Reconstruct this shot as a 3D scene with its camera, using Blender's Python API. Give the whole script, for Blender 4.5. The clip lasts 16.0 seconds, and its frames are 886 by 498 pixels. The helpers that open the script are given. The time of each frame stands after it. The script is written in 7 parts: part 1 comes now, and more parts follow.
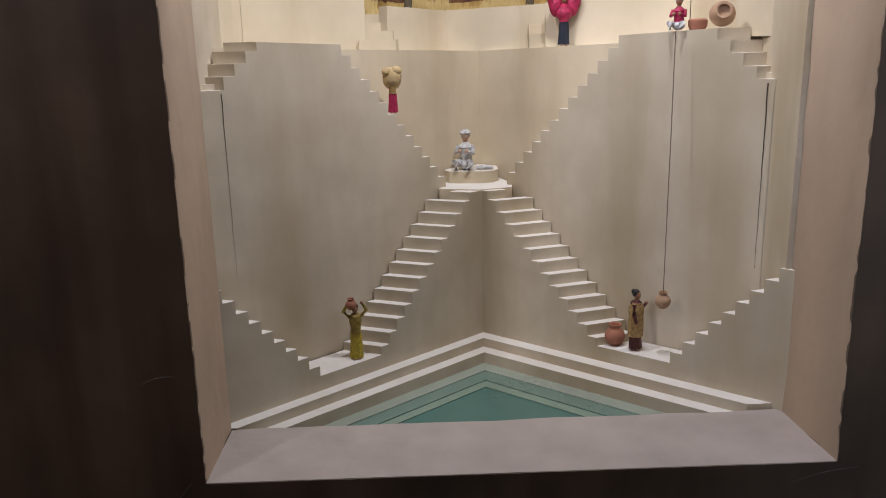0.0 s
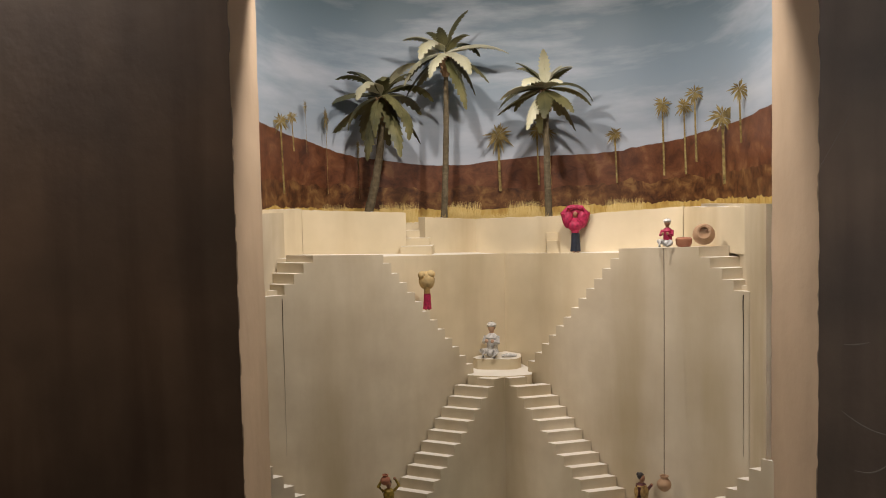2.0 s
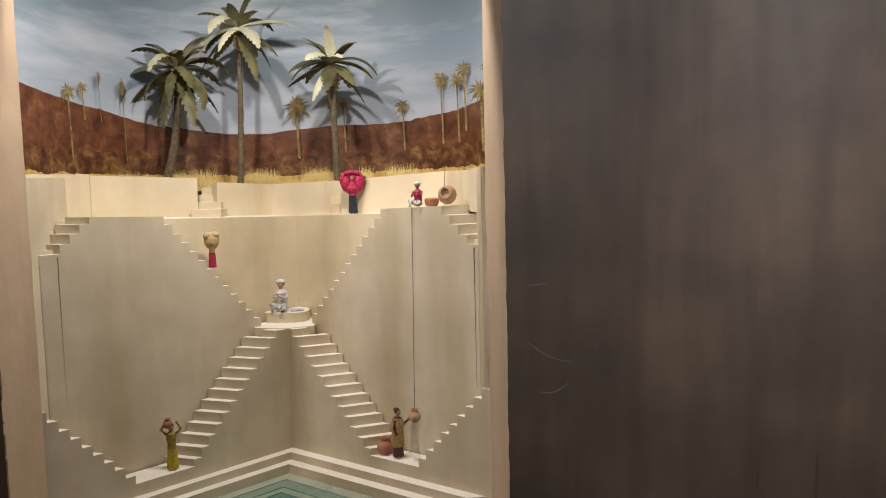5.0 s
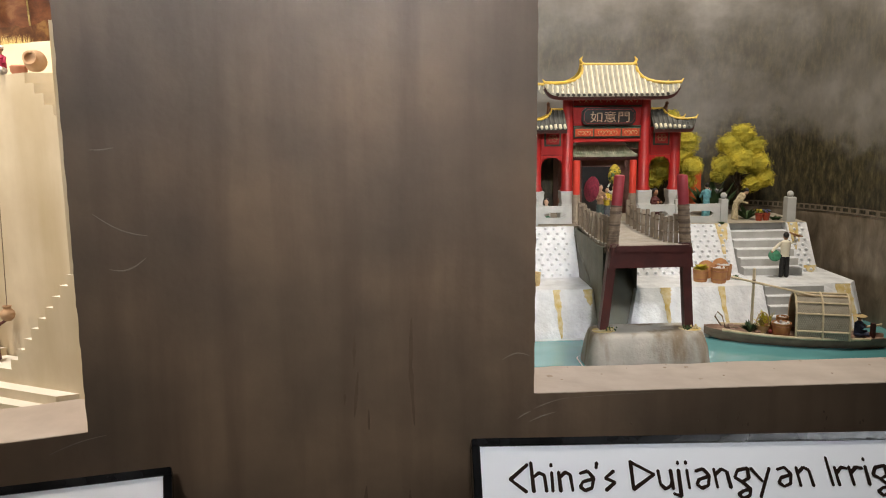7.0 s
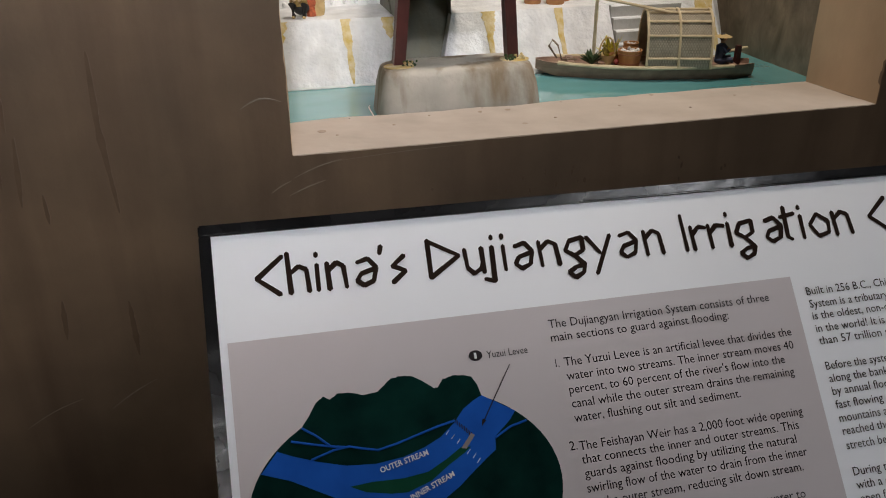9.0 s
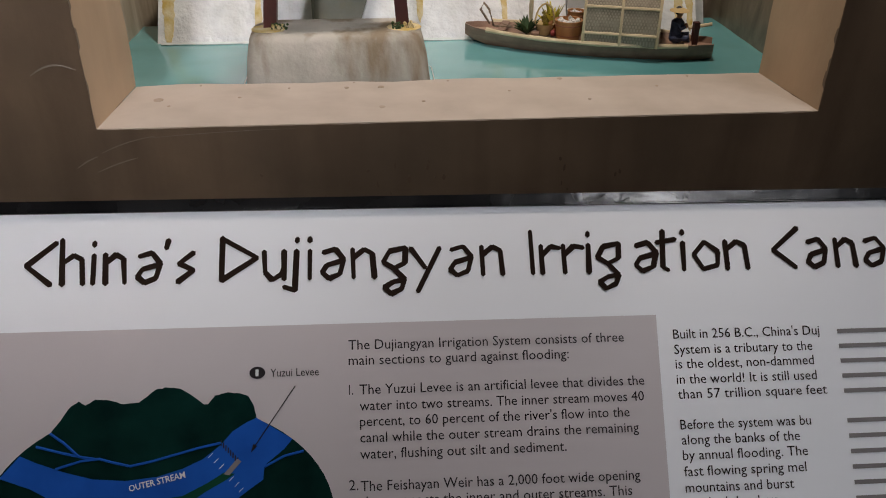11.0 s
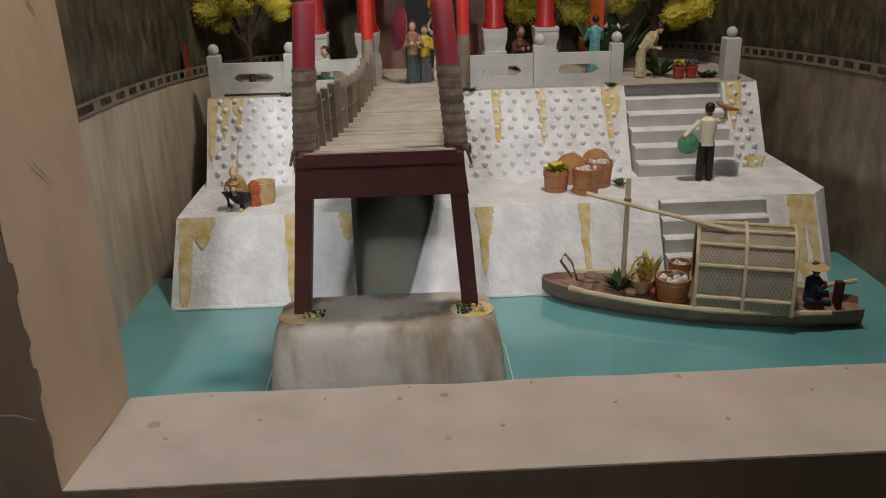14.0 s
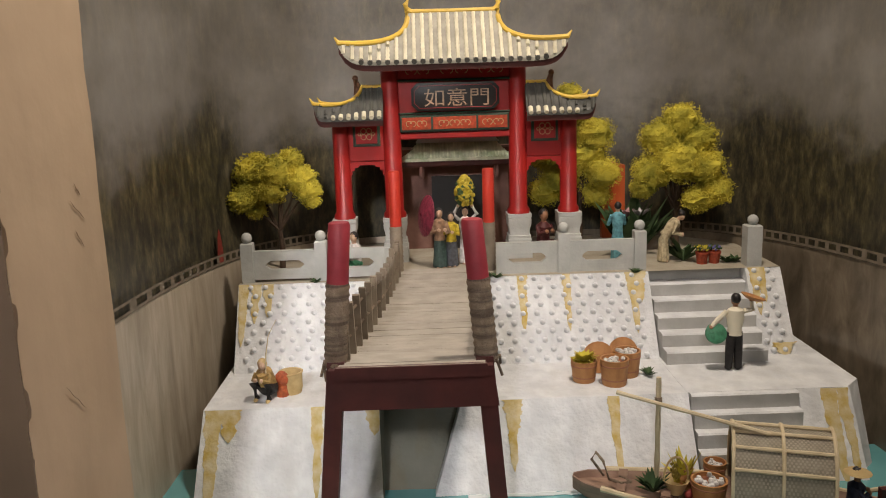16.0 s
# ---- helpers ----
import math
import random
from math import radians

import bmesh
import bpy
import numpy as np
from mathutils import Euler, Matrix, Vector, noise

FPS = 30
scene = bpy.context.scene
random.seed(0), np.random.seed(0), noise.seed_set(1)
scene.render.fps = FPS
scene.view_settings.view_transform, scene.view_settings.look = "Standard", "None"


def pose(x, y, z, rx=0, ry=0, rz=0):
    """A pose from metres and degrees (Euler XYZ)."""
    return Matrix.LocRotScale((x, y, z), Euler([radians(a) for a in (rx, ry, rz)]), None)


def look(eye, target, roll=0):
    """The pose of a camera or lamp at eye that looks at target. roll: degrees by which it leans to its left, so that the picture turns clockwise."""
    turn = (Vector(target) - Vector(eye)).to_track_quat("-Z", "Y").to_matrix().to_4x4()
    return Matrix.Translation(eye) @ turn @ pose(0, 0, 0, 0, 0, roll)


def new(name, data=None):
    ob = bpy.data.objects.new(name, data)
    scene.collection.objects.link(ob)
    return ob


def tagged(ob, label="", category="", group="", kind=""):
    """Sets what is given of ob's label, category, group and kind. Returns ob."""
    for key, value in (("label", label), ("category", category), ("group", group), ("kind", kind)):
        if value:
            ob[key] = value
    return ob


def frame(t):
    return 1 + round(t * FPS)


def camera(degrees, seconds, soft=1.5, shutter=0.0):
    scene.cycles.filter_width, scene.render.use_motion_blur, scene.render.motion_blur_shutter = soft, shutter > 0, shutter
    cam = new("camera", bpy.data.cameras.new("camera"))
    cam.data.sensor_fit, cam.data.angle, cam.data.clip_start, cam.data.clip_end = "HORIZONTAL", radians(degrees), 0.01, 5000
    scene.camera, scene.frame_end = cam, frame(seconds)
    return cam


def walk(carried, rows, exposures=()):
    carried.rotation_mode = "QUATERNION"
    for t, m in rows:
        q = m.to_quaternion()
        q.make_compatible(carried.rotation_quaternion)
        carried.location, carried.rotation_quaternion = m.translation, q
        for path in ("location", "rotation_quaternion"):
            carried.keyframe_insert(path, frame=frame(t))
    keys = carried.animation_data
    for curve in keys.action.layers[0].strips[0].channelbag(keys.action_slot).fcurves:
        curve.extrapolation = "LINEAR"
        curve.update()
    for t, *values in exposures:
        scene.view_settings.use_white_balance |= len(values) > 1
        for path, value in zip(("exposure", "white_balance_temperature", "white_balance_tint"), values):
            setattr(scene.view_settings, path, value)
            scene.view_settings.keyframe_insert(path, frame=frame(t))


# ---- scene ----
cam = camera(57.0, 16.0, soft=1.0, shutter=0.07)

PATH = [
    (0, (-0.746, -0.863, 1.405), (-1.201, 1.021, 0.912), -1.3),
    (0.2, (-0.742, -0.87, 1.411), (-1.196, 1.021, 0.943), -1.3),
    (0.5, (-0.732, -0.882, 1.42), (-1.191, 1.023, 1.017), -1.2),
    (1, (-0.702, -0.91, 1.444), (-1.186, 1.014, 1.188), -1.2),
    (1.5, (-0.663, -0.952, 1.457), (-1.189, 0.969, 1.266), -1.3),
    (2, (-0.665, -1.003, 1.478), (-1.258, 0.903, 1.368), -1.2),
    (2.5, (-0.692, -1.049, 1.474), (-1.249, 0.866, 1.315), -1.1),
    (3, (-0.696, -1.078, 1.461), (-1.195, 0.851, 1.286), -1.2),
    (3.2, (-0.69, -1.082, 1.462), (-1.132, 0.862, 1.312), -1.1),
    (5.3, (-0.381, -1.07, 1.458), (-0.724, 0.892, 1.276), -1.5),
    (5.5, (-0.354, -1.073, 1.447), (-0.626, 0.901, 1.275), -0.7),
    (6, (-0.276, -1.04, 1.415), (-0.317, 0.951, 1.225), 0.1),
    (6.5, (-0.231, -1.014, 1.388), (-0.147, 0.97, 1.153), -0.1),
    (7, (-0.178, -0.991, 1.362), (-0.054, 0.976, 1.021), -0.5),
    (7.5, (-0.141, -0.947, 1.323), (0.036, 0.989, 0.852), -1.1),
    (8, (-0.094, -0.851, 1.295), (0.182, 1.035, 0.691), -1.3),
    (8.5, (-0.064, -0.765, 1.264), (0.309, 1.060, 0.534), -1.5),
    (9, (-0.035, -0.709, 1.243), (0.392, 1.040, 0.371), -0.6),
    (9.5, (0.046, -0.697, 1.244), (0.364, 1.01, 0.252), -1.5),
    (10, (0.114, -0.673, 1.249), (0.318, 1.049, 0.252), -1.2),
    (10.2, (0.145, -0.667, 1.247), (0.335, 1.057, 0.25), -0.6),
    (12.3, (0.253, -0.514, 1.286), (0.330, 1.180, 0.225), 0.25),
    (12.5, (0.249, -0.480, 1.288), (0.288, 1.240, 0.269), -0.6),
    (13, (0.227, -0.45, 1.282), (0.266, 1.358, 0.427), -1.5),
    (13.5, (0.225, -0.429, 1.286), (0.293, 1.408, 0.499), -1.4),
    (14, (0.218, -0.413, 1.304), (0.281, 1.454, 0.587), -1.6),
    (14.5, (0.215, -0.395, 1.313), (0.268, 1.498, 0.669), -1.7),
    (15, (0.217, -0.393, 1.324), (0.254, 1.521, 0.745), -1.9),
    (15.5, (0.217, -0.398, 1.341), (0.245, 1.544, 0.865), -2.0),
    (16, (0.212, -0.401, 1.355), (0.24, 1.56, 0.964), -1.8),
]
EXPOSURES = [(0, -0.62, 5400, 18), (0.5, -0.84, 5400, 16), (1.0, -0.86, 5400, 15), (1.5, -0.76, 6000, 15), (2.0, -0.66, 6400, 15), (2.5, -0.68, 7000, 13), (3.2, -0.56, 6800, 13), (5.3, -0.32, 6200, 14), (5.5, -0.22, 6300, 14), (6.0, 0.22, 6500, 13), (6.5, 0.36, 6600, 12), (7.2, 0.30, 6800, 12), (8.0, 0.17, 7000, 12), (9.0, 0.26, 6800, 14), (10.2, 0.28, 6700, 16), (12.5, -0.02, 7100, 17), (13.2, -0.08, 6900, 18), (14.0, -0.22, 6700, 15), (15.0, -0.20, 6600, 13), (15.5, 0.04, 7000, 17), (16.0, 0.08, 7000, 16)]
walk(cam, [(t, look(eye, target, roll)) for t, eye, target, roll in PATH], EXPOSURES)
# ---- set ----

# ---- world and lights ----
world = bpy.data.worlds.new("room_dark")
world.use_nodes = True
world.node_tree.nodes["Background"].inputs[0].default_value = (0.02, 0.018, 0.016, 1)
world.node_tree.nodes["Background"].inputs[1].default_value = 0.3
scene.world = world

# frame of the stepwell case: its wall is turned 12 degrees against the other
M1 = pose(-0.28, 0, 0, 0, 0, 12) @ pose(-0.60, 0, 0)
M2 = Matrix.Identity(4)


def area(name, eye, target, size, watts, color, M=M2, spread=180):
    data = bpy.data.lights.new(name, "AREA")
    data.shape, data.size, data.energy, data.color, data.spread = "DISK", size, watts, color, radians(spread)
    ob = new(name, data)
    ob.matrix_world = M @ look(eye, target)
    return ob


area("case_lamp_desert_a", (0.13, 0.135, 1.87), (-0.06, 0.36, 1.2), 0.03, 3.3, (1.0, 0.92, 0.80), M1)
area("case_lamp_desert_b", (-0.15, 0.135, 1.87), (0.04, 0.36, 1.2), 0.03, 2.9, (1.0, 0.92, 0.80), M1)
area("case_lamp_river", (0.39, 0.17, 1.92), (0.27, 0.40, 1.10), 0.08, 4.7, (1.0, 0.92, 0.80))
area("room_lamp_a", (-2.1, -1.9, 2.65), (-1.45, -0.1, 1.50), 0.25, 1.7, (1.0, 0.84, 0.70), M2, 46)
area("room_lamp_b", (-0.25, -2.6, 2.65), (-0.18, 0, 1.42), 0.25, 1.7, (0.94, 0.97, 1.0), M2, 27)
area("room_lamp_c", (1.5, -1.05, 2.65), (0.45, -0.2, 0.8), 0.25, 4.4, (0.88, 0.94, 1.0))
# added fill to brighten the lower reading panel, no fixture of the room
area("panel_fill_light", (1.2, -1.5, 2.65), (0.50, -0.42, 0.66), 0.25, 1.0, (0.90, 0.95, 1.0), M2, 54)


# ---- materials ----
def mat(name, a, b, scale=30, rough=0.7, bump=0.2, bump_scale=180, metal=0.0, streak=None, streak_amt=0.5, streak_scale=(40, 40, 3.0), vary=0.0, coat=0.0, lo=0.46, hi=0.70, bump_dist=0.002, world_coords=False, spec=0.5):
    """Two-tone noise colour, fine bump, and upright streaks of a third colour."""
    m = bpy.data.materials.new(name)
    m.use_nodes = True
    nt = m.node_tree
    N, L = nt.nodes, nt.links
    bsdf = N["Principled BSDF"]
    bsdf.inputs["Roughness"].default_value = rough
    bsdf.inputs["Metallic"].default_value = metal
    bsdf.inputs["Coat Weight"].default_value = coat
    bsdf.inputs["Specular IOR Level"].default_value = spec
    tc = N.new("ShaderNodeTexCoord")
    co = N.new("ShaderNodeNewGeometry").outputs["Position"] if world_coords else tc.outputs["Object"]
    n1 = N.new("ShaderNodeTexNoise")
    n1.inputs["Scale"].default_value, n1.inputs["Detail"].default_value = scale, 5
    L.new(co, n1.inputs["Vector"])
    ramp = N.new("ShaderNodeMapRange")
    ramp.inputs[1].default_value, ramp.inputs[2].default_value = 0.32, 0.68
    L.new(n1.outputs[0], ramp.inputs[0])
    mix = N.new("ShaderNodeMix")
    mix.data_type = "RGBA"
    mix.inputs[6].default_value, mix.inputs[7].default_value = (*a, 1), (*b, 1)
    L.new(ramp.outputs[0], mix.inputs[0])
    col = mix.outputs[2]
    if streak:
        mp = N.new("ShaderNodeMapping")
        mp.inputs["Scale"].default_value = streak_scale
        L.new(co, mp.inputs[0])
        n3 = N.new("ShaderNodeTexNoise")
        n3.inputs["Scale"].default_value, n3.inputs["Detail"].default_value = 1.0, 6
        L.new(mp.outputs[0], n3.inputs["Vector"])
        r3 = N.new("ShaderNodeMapRange")
        r3.inputs[1].default_value, r3.inputs[2].default_value, r3.inputs[4].default_value = lo, hi, streak_amt
        L.new(n3.outputs[0], r3.inputs[0])
        mx = N.new("ShaderNodeMix")
        mx.data_type = "RGBA"
        mx.inputs[7].default_value = (*streak, 1)
        L.new(r3.outputs[0], mx.inputs[0])
        L.new(col, mx.inputs[6])
        col = mx.outputs[2]
    if vary:
        oi = N.new("ShaderNodeObjectInfo")
        hs = N.new("ShaderNodeHueSaturation")
        mr = N.new("ShaderNodeMapRange")
        mr.inputs[3].default_value, mr.inputs[4].default_value = 1 - vary, 1 + vary
        L.new(oi.outputs["Random"], mr.inputs[0])
        L.new(mr.outputs[0], hs.inputs["Value"])
        L.new(col, hs.inputs["Color"])
        col = hs.outputs[0]
    L.new(col, bsdf.inputs["Base Color"])
    n2 = N.new("ShaderNodeTexNoise")
    n2.inputs["Scale"].default_value, n2.inputs["Detail"].default_value = bump_scale, 4
    L.new(co, n2.inputs["Vector"])
    if bump:
        bp = N.new("ShaderNodeBump")
        bp.inputs["Strength"].default_value, bp.inputs["Distance"].default_value = bump, bump_dist
        L.new(n2.outputs[0], bp.inputs["Height"])
        L.new(bp.outputs[0], bsdf.inputs["Normal"])
    rr = N.new("ShaderNodeMapRange")
    rr.inputs[3].default_value, rr.inputs[4].default_value = max(0.02, rough - 0.12), min(1, rough + 0.12)
    L.new(n1.outputs[0], rr.inputs[0])
    L.new(rr.outputs[0], bsdf.inputs["Roughness"])
    return m


def plain(name, a, rough=0.6, k=0.82, **kw):
    return mat(name, a, tuple(c * k for c in a), rough=rough, **kw)


WALL = mat("dark_plaster", (0.176, 0.117, 0.074), (0.086, 0.059, 0.038), scale=6.0, rough=0.43, bump=0.16, bump_scale=55, streak=(0.045, 0.026, 0.016), streak_amt=0.6, streak_scale=(23, 23, 2.2), lo=0.46, hi=0.80, bump_dist=0.004, world_coords=True)
LINING = mat("cream_reveal_paint", (0.56, 0.42, 0.29), (0.47, 0.35, 0.24), scale=9, rough=0.65, bump=0.5, bump_scale=35, streak=(0.30, 0.22, 0.14), streak_amt=0.35, streak_scale=(14, 14, 3))
SILL = mat("sill_paint", (0.50, 0.435, 0.38), (0.41, 0.35, 0.30), scale=18, rough=0.6, bump=0.3, bump_scale=70)
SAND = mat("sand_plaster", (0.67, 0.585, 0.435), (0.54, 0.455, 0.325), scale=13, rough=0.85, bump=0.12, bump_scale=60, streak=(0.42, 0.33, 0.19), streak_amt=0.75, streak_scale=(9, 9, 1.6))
# copy of the sand plaster with the recess's yellow light in its colour
SAND_LIT = mat("lit_sand_plaster", (0.72, 0.615, 0.43), (0.61, 0.515, 0.345), scale=11, rough=0.85, bump=0.12, bump_scale=60, streak=(0.46, 0.35, 0.19), streak_amt=0.6, streak_scale=(11, 11, 1.5), lo=0.50, hi=0.72)
# for upward faces: the light from above is put into a paler colour
SAND_TOPLIT = mat("toplit_sand_plaster", (0.84, 0.80, 0.72), (0.76, 0.71, 0.62), scale=20, rough=0.85, bump=0.25, bump_scale=150)
POOL = [mat("pool_ring_" + n, c, tuple(v * 0.85 for v in c), scale=12, rough=0.25, bump=0.05, coat=0.3) for n, c in
        (("pale", (0.40, 0.45, 0.36)), ("mid", (0.20, 0.30, 0.24)), ("light", (0.28, 0.38, 0.29)), ("deep", (0.10, 0.22, 0.18)))]
CONC = mat("grey_concrete", (0.48, 0.455, 0.405), (0.35, 0.335, 0.295), scale=25, rough=0.85, bump=0.5, streak=(0.20, 0.145, 0.085), streak_amt=0.85, streak_scale=(32, 32, 7), lo=0.50, hi=0.66)
STUDM = mat("pale_stud_stone", (0.78, 0.80, 0.81), (0.66, 0.68, 0.70), scale=90, rough=0.9, bump=0.5)
WHITE = mat("white_bank_plaster", (0.77, 0.79, 0.80), (0.60, 0.62, 0.64), scale=45, rough=0.9, bump=1.0, bump_scale=150, streak=(0.52, 0.52, 0.50), streak_amt=0.4, streak_scale=(50, 30, 8))
GREYST = mat("grey_stone", (0.50, 0.51, 0.48), (0.40, 0.41, 0.39), scale=35, rough=0.8, bump=0.35)
STEPM = mat("grey_step_stone", (0.50, 0.50, 0.48), (0.40, 0.40, 0.38), scale=40, rough=0.85, bump=0.3)
# wet concrete, its base tone lowered for the shade under the bridge
DARKC = mat("shaded_wet_concrete", (0.20, 0.20, 0.16), (0.12, 0.125, 0.10), scale=18, rough=0.7, bump=0.4, streak=(0.16, 0.13, 0.07), streak_amt=0.5, streak_scale=(40, 40, 5))
MOSS = mat("yellow_moss", (0.52, 0.37, 0.10), (0.66, 0.58, 0.38), scale=95, rough=0.95, bump=0.3, bump_scale=400)
WATER = mat("turquoise_resin", (0.15, 0.405, 0.42), (0.092, 0.30, 0.315), scale=6, rough=0.12, bump=0.12, bump_scale=35, coat=0.6)
FOAM = plain("white_foam", (0.75, 0.78, 0.76), rough=0.4)
MAROON = mat("maroon_timber", (0.085, 0.022, 0.018), (0.050, 0.014, 0.012), scale=40, rough=0.45, bump=0.2)
REDLIT = mat("lit_post_red", (0.62, 0.045, 0.022), (0.50, 0.035, 0.02), scale=60, rough=0.5, bump=0.2)
RED = mat("red_lacquer", (0.40, 0.018, 0.015), (0.27, 0.013, 0.012), scale=40, rough=0.4, bump=0.1)
CRIM = mat("crimson_post_paint", (0.34, 0.034, 0.046), (0.24, 0.024, 0.034), scale=60, rough=0.55, bump=0.25)
WOOD = mat("weathered_wood", (0.29, 0.24, 0.18), (0.20, 0.16, 0.12), scale=60, rough=0.85, bump=0.5, vary=0.18)
PLANK = mat("grey_deck_plank", (0.44, 0.40, 0.34), (0.34, 0.31, 0.26), scale=50, rough=0.85, bump=0.4, vary=0.06)
CORD = mat("jute_cord", (0.30, 0.23, 0.16), (0.18, 0.13, 0.09), scale=150, rough=0.95, bump=0.9, bump_scale=500, streak=(0.085, 0.060, 0.042), streak_amt=0.8, streak_scale=(5, 5, 260), lo=0.44, hi=0.60)
TILEW = mat("pale_roof_tile", (0.78, 0.73, 0.56), (0.62, 0.58, 0.42), scale=70, rough=0.55, bump=0.2, vary=0.08)
TILEG = mat("grey_green_roof_tile", (0.78, 0.78, 0.58), (0.40, 0.46, 0.27), scale=60, rough=0.6, bump=0.4, vary=0.15)
TILED = mat("dark_roof_tile", (0.10, 0.10, 0.085), (0.05, 0.05, 0.045), scale=60, rough=0.6, bump=0.3)
GOLD = mat("golden_ridge_paint", (0.78, 0.53, 0.08), (0.60, 0.40, 0.07), scale=60, rough=0.5, bump=0.2)
BLACK = plain("black_plaque", (0.018, 0.017, 0.016), rough=0.45)
GREENP = plain("dark_green_trim", (0.025, 0.055, 0.035), rough=0.5)
TILEB = mat("dull_roof_base", (0.40, 0.38, 0.31), (0.28, 0.27, 0.22), scale=80, rough=0.7, bump=0.3)
GOLDT = plain("gold_lettering", (0.50, 0.36, 0.16), rough=0.4)
BROWNW = mat("hall_wall", (0.24, 0.12, 0.09), (0.14, 0.07, 0.055), scale=40, rough=0.8)
LEAFY = mat("yellow_green_foliage", (0.74, 0.61, 0.07), (0.27, 0.25, 0.025), scale=38, rough=0.9, bump=0.0)
LEAFD = mat("dark_green_foliage", (0.05, 0.10, 0.03), (0.03, 0.06, 0.02), scale=60, rough=0.8, bump=0.0)
BARK = mat("brown_bark", (0.10, 0.065, 0.04), (0.05, 0.03, 0.02), scale=90, rough=0.95, bump=0.8)
PALMT = mat("palm_trunk", (0.17, 0.135, 0.08), (0.09, 0.07, 0.04), scale=120, rough=0.95, bump=0.9, streak=(0.08, 0.06, 0.03), streak_scale=(60, 60, 250))
FROND = mat("palm_frond_paint", (0.060, 0.062, 0.024), (0.17, 0.155, 0.065), scale=26, rough=0.5, bump=0.4, vary=0.3)
FRONDL = mat("pale_palm_frond", (0.66, 0.64, 0.49), (0.44, 0.42, 0.26), scale=22, rough=0.55, bump=0.3, vary=0.15)
GRASS = mat("dry_grass", (0.76, 0.60, 0.26), (0.62, 0.45, 0.15), scale=40, rough=0.9, bump=0.0)
TERRA = mat("terracotta", (0.42, 0.18, 0.10), (0.30, 0.12, 0.07), scale=60, rough=0.8, bump=0.3)
CLAYP = mat("pale_clay", (0.48, 0.31, 0.18), (0.36, 0.22, 0.13), scale=50, rough=0.85, bump=0.3)
TUB = mat("tub_wood", (0.52, 0.25, 0.09), (0.38, 0.17, 0.06), scale=70, rough=0.6, bump=0.3, streak=(0.26, 0.11, 0.04), streak_scale=(130, 130, 8))
BAMBOO = mat("bamboo", (0.64, 0.54, 0.36), (0.50, 0.40, 0.25), scale=70, rough=0.5, bump=0.2)
HULL = mat("boat_timber", (0.34, 0.21, 0.145), (0.20, 0.12, 0.085), scale=50, rough=0.6, bump=0.3, streak=(0.11, 0.07, 0.045), streak_scale=(12, 12, 160))
MATTING = mat("woven_matting", (0.36, 0.32, 0.25), (0.27, 0.24, 0.185), scale=120, rough=0.9, bump=0.6)
STRAW = mat("straw", (0.60, 0.45, 0.22), (0.46, 0.33, 0.15), scale=120, rough=0.9, bump=0.5)
FRAMEB = mat("black_frame", (0.004, 0.004, 0.0045), (0.010, 0.010, 0.011), scale=20, rough=0.20, bump=0.45, bump_scale=40, spec=0.28)
BOARD = mat("white_sign_board", (0.78, 0.81, 0.86), (0.75, 0.78, 0.83), scale=3, rough=0.42, bump=0.0)
GREYB = mat("lilac_grey_print", (0.50, 0.46, 0.48), (0.47, 0.44, 0.46), scale=4, rough=0.45, bump=0.0)
INK = plain("dark_brown_ink", (0.024, 0.016, 0.013), rough=0.6, bump=0, spec=0.0)
INKB = plain("black_ink", (0.035, 0.032, 0.035), rough=0.6, bump=0, spec=0.0)
INKG = plain("grey_ink", (0.22, 0.21, 0.215), rough=0.6, bump=0, spec=0.15)
MAPG = mat("map_dark_green", (0.004, 0.028, 0.024), (0.002, 0.012, 0.011), scale=25, rough=0.6, bump=0, spec=0.0)
MAPB = mat("map_blue", (0.012, 0.10, 0.46), (0.010, 0.075, 0.36), scale=30, rough=0.6, bump=0, spec=0.0)
PAPER = plain("white_ink", (0.72, 0.76, 0.78), rough=0.4, bump=0)
FLOOR = mat("grey_carpet", (0.06, 0.055, 0.05), (0.04, 0.037, 0.034), scale=60, rough=0.95, bump=0.5)
CEIL = plain("dark_ceiling", (0.08, 0.075, 0.07), rough=0.9)
DRIP = mat("dark_drip_stain", (0.074, 0.045, 0.026), (0.100, 0.064, 0.039), scale=60, rough=0.5, bump=0.1)
GOUGE = plain("gouged_reveal_paint", (0.50, 0.38, 0.27), rough=0.7)
SPOT = mat("brown_sill_spot", (0.30, 0.23, 0.17), (0.40, 0.33, 0.27), scale=90, rough=0.7, bump=0.1)
SCRATCH = plain("pale_scratch", (0.185, 0.148, 0.115), rough=0.45)
CRACK = plain("dark_joint", (0.06, 0.045, 0.03), rough=0.9)
SKIN = plain("painted_skin", (0.36, 0.18, 0.10), rough=0.5, bump=0)
SKINL = plain("pale_painted_skin", (0.58, 0.38, 0.26), rough=0.5, bump=0)
HAIR = plain("black_hair_paint", (0.015, 0.012, 0.012), rough=0.5, bump=0)
_cl = {}


def cloth(r, g, b):
    key = (r, g, b)
    if key not in _cl:
        _cl[key] = plain("painted_cloth", key, rough=0.6, k=0.48, scale=230, bump=0.5, bump_scale=260)
    return _cl[key]


# ---- building helpers ----
def P(x, y, z):
    return Vector((x, y, z))


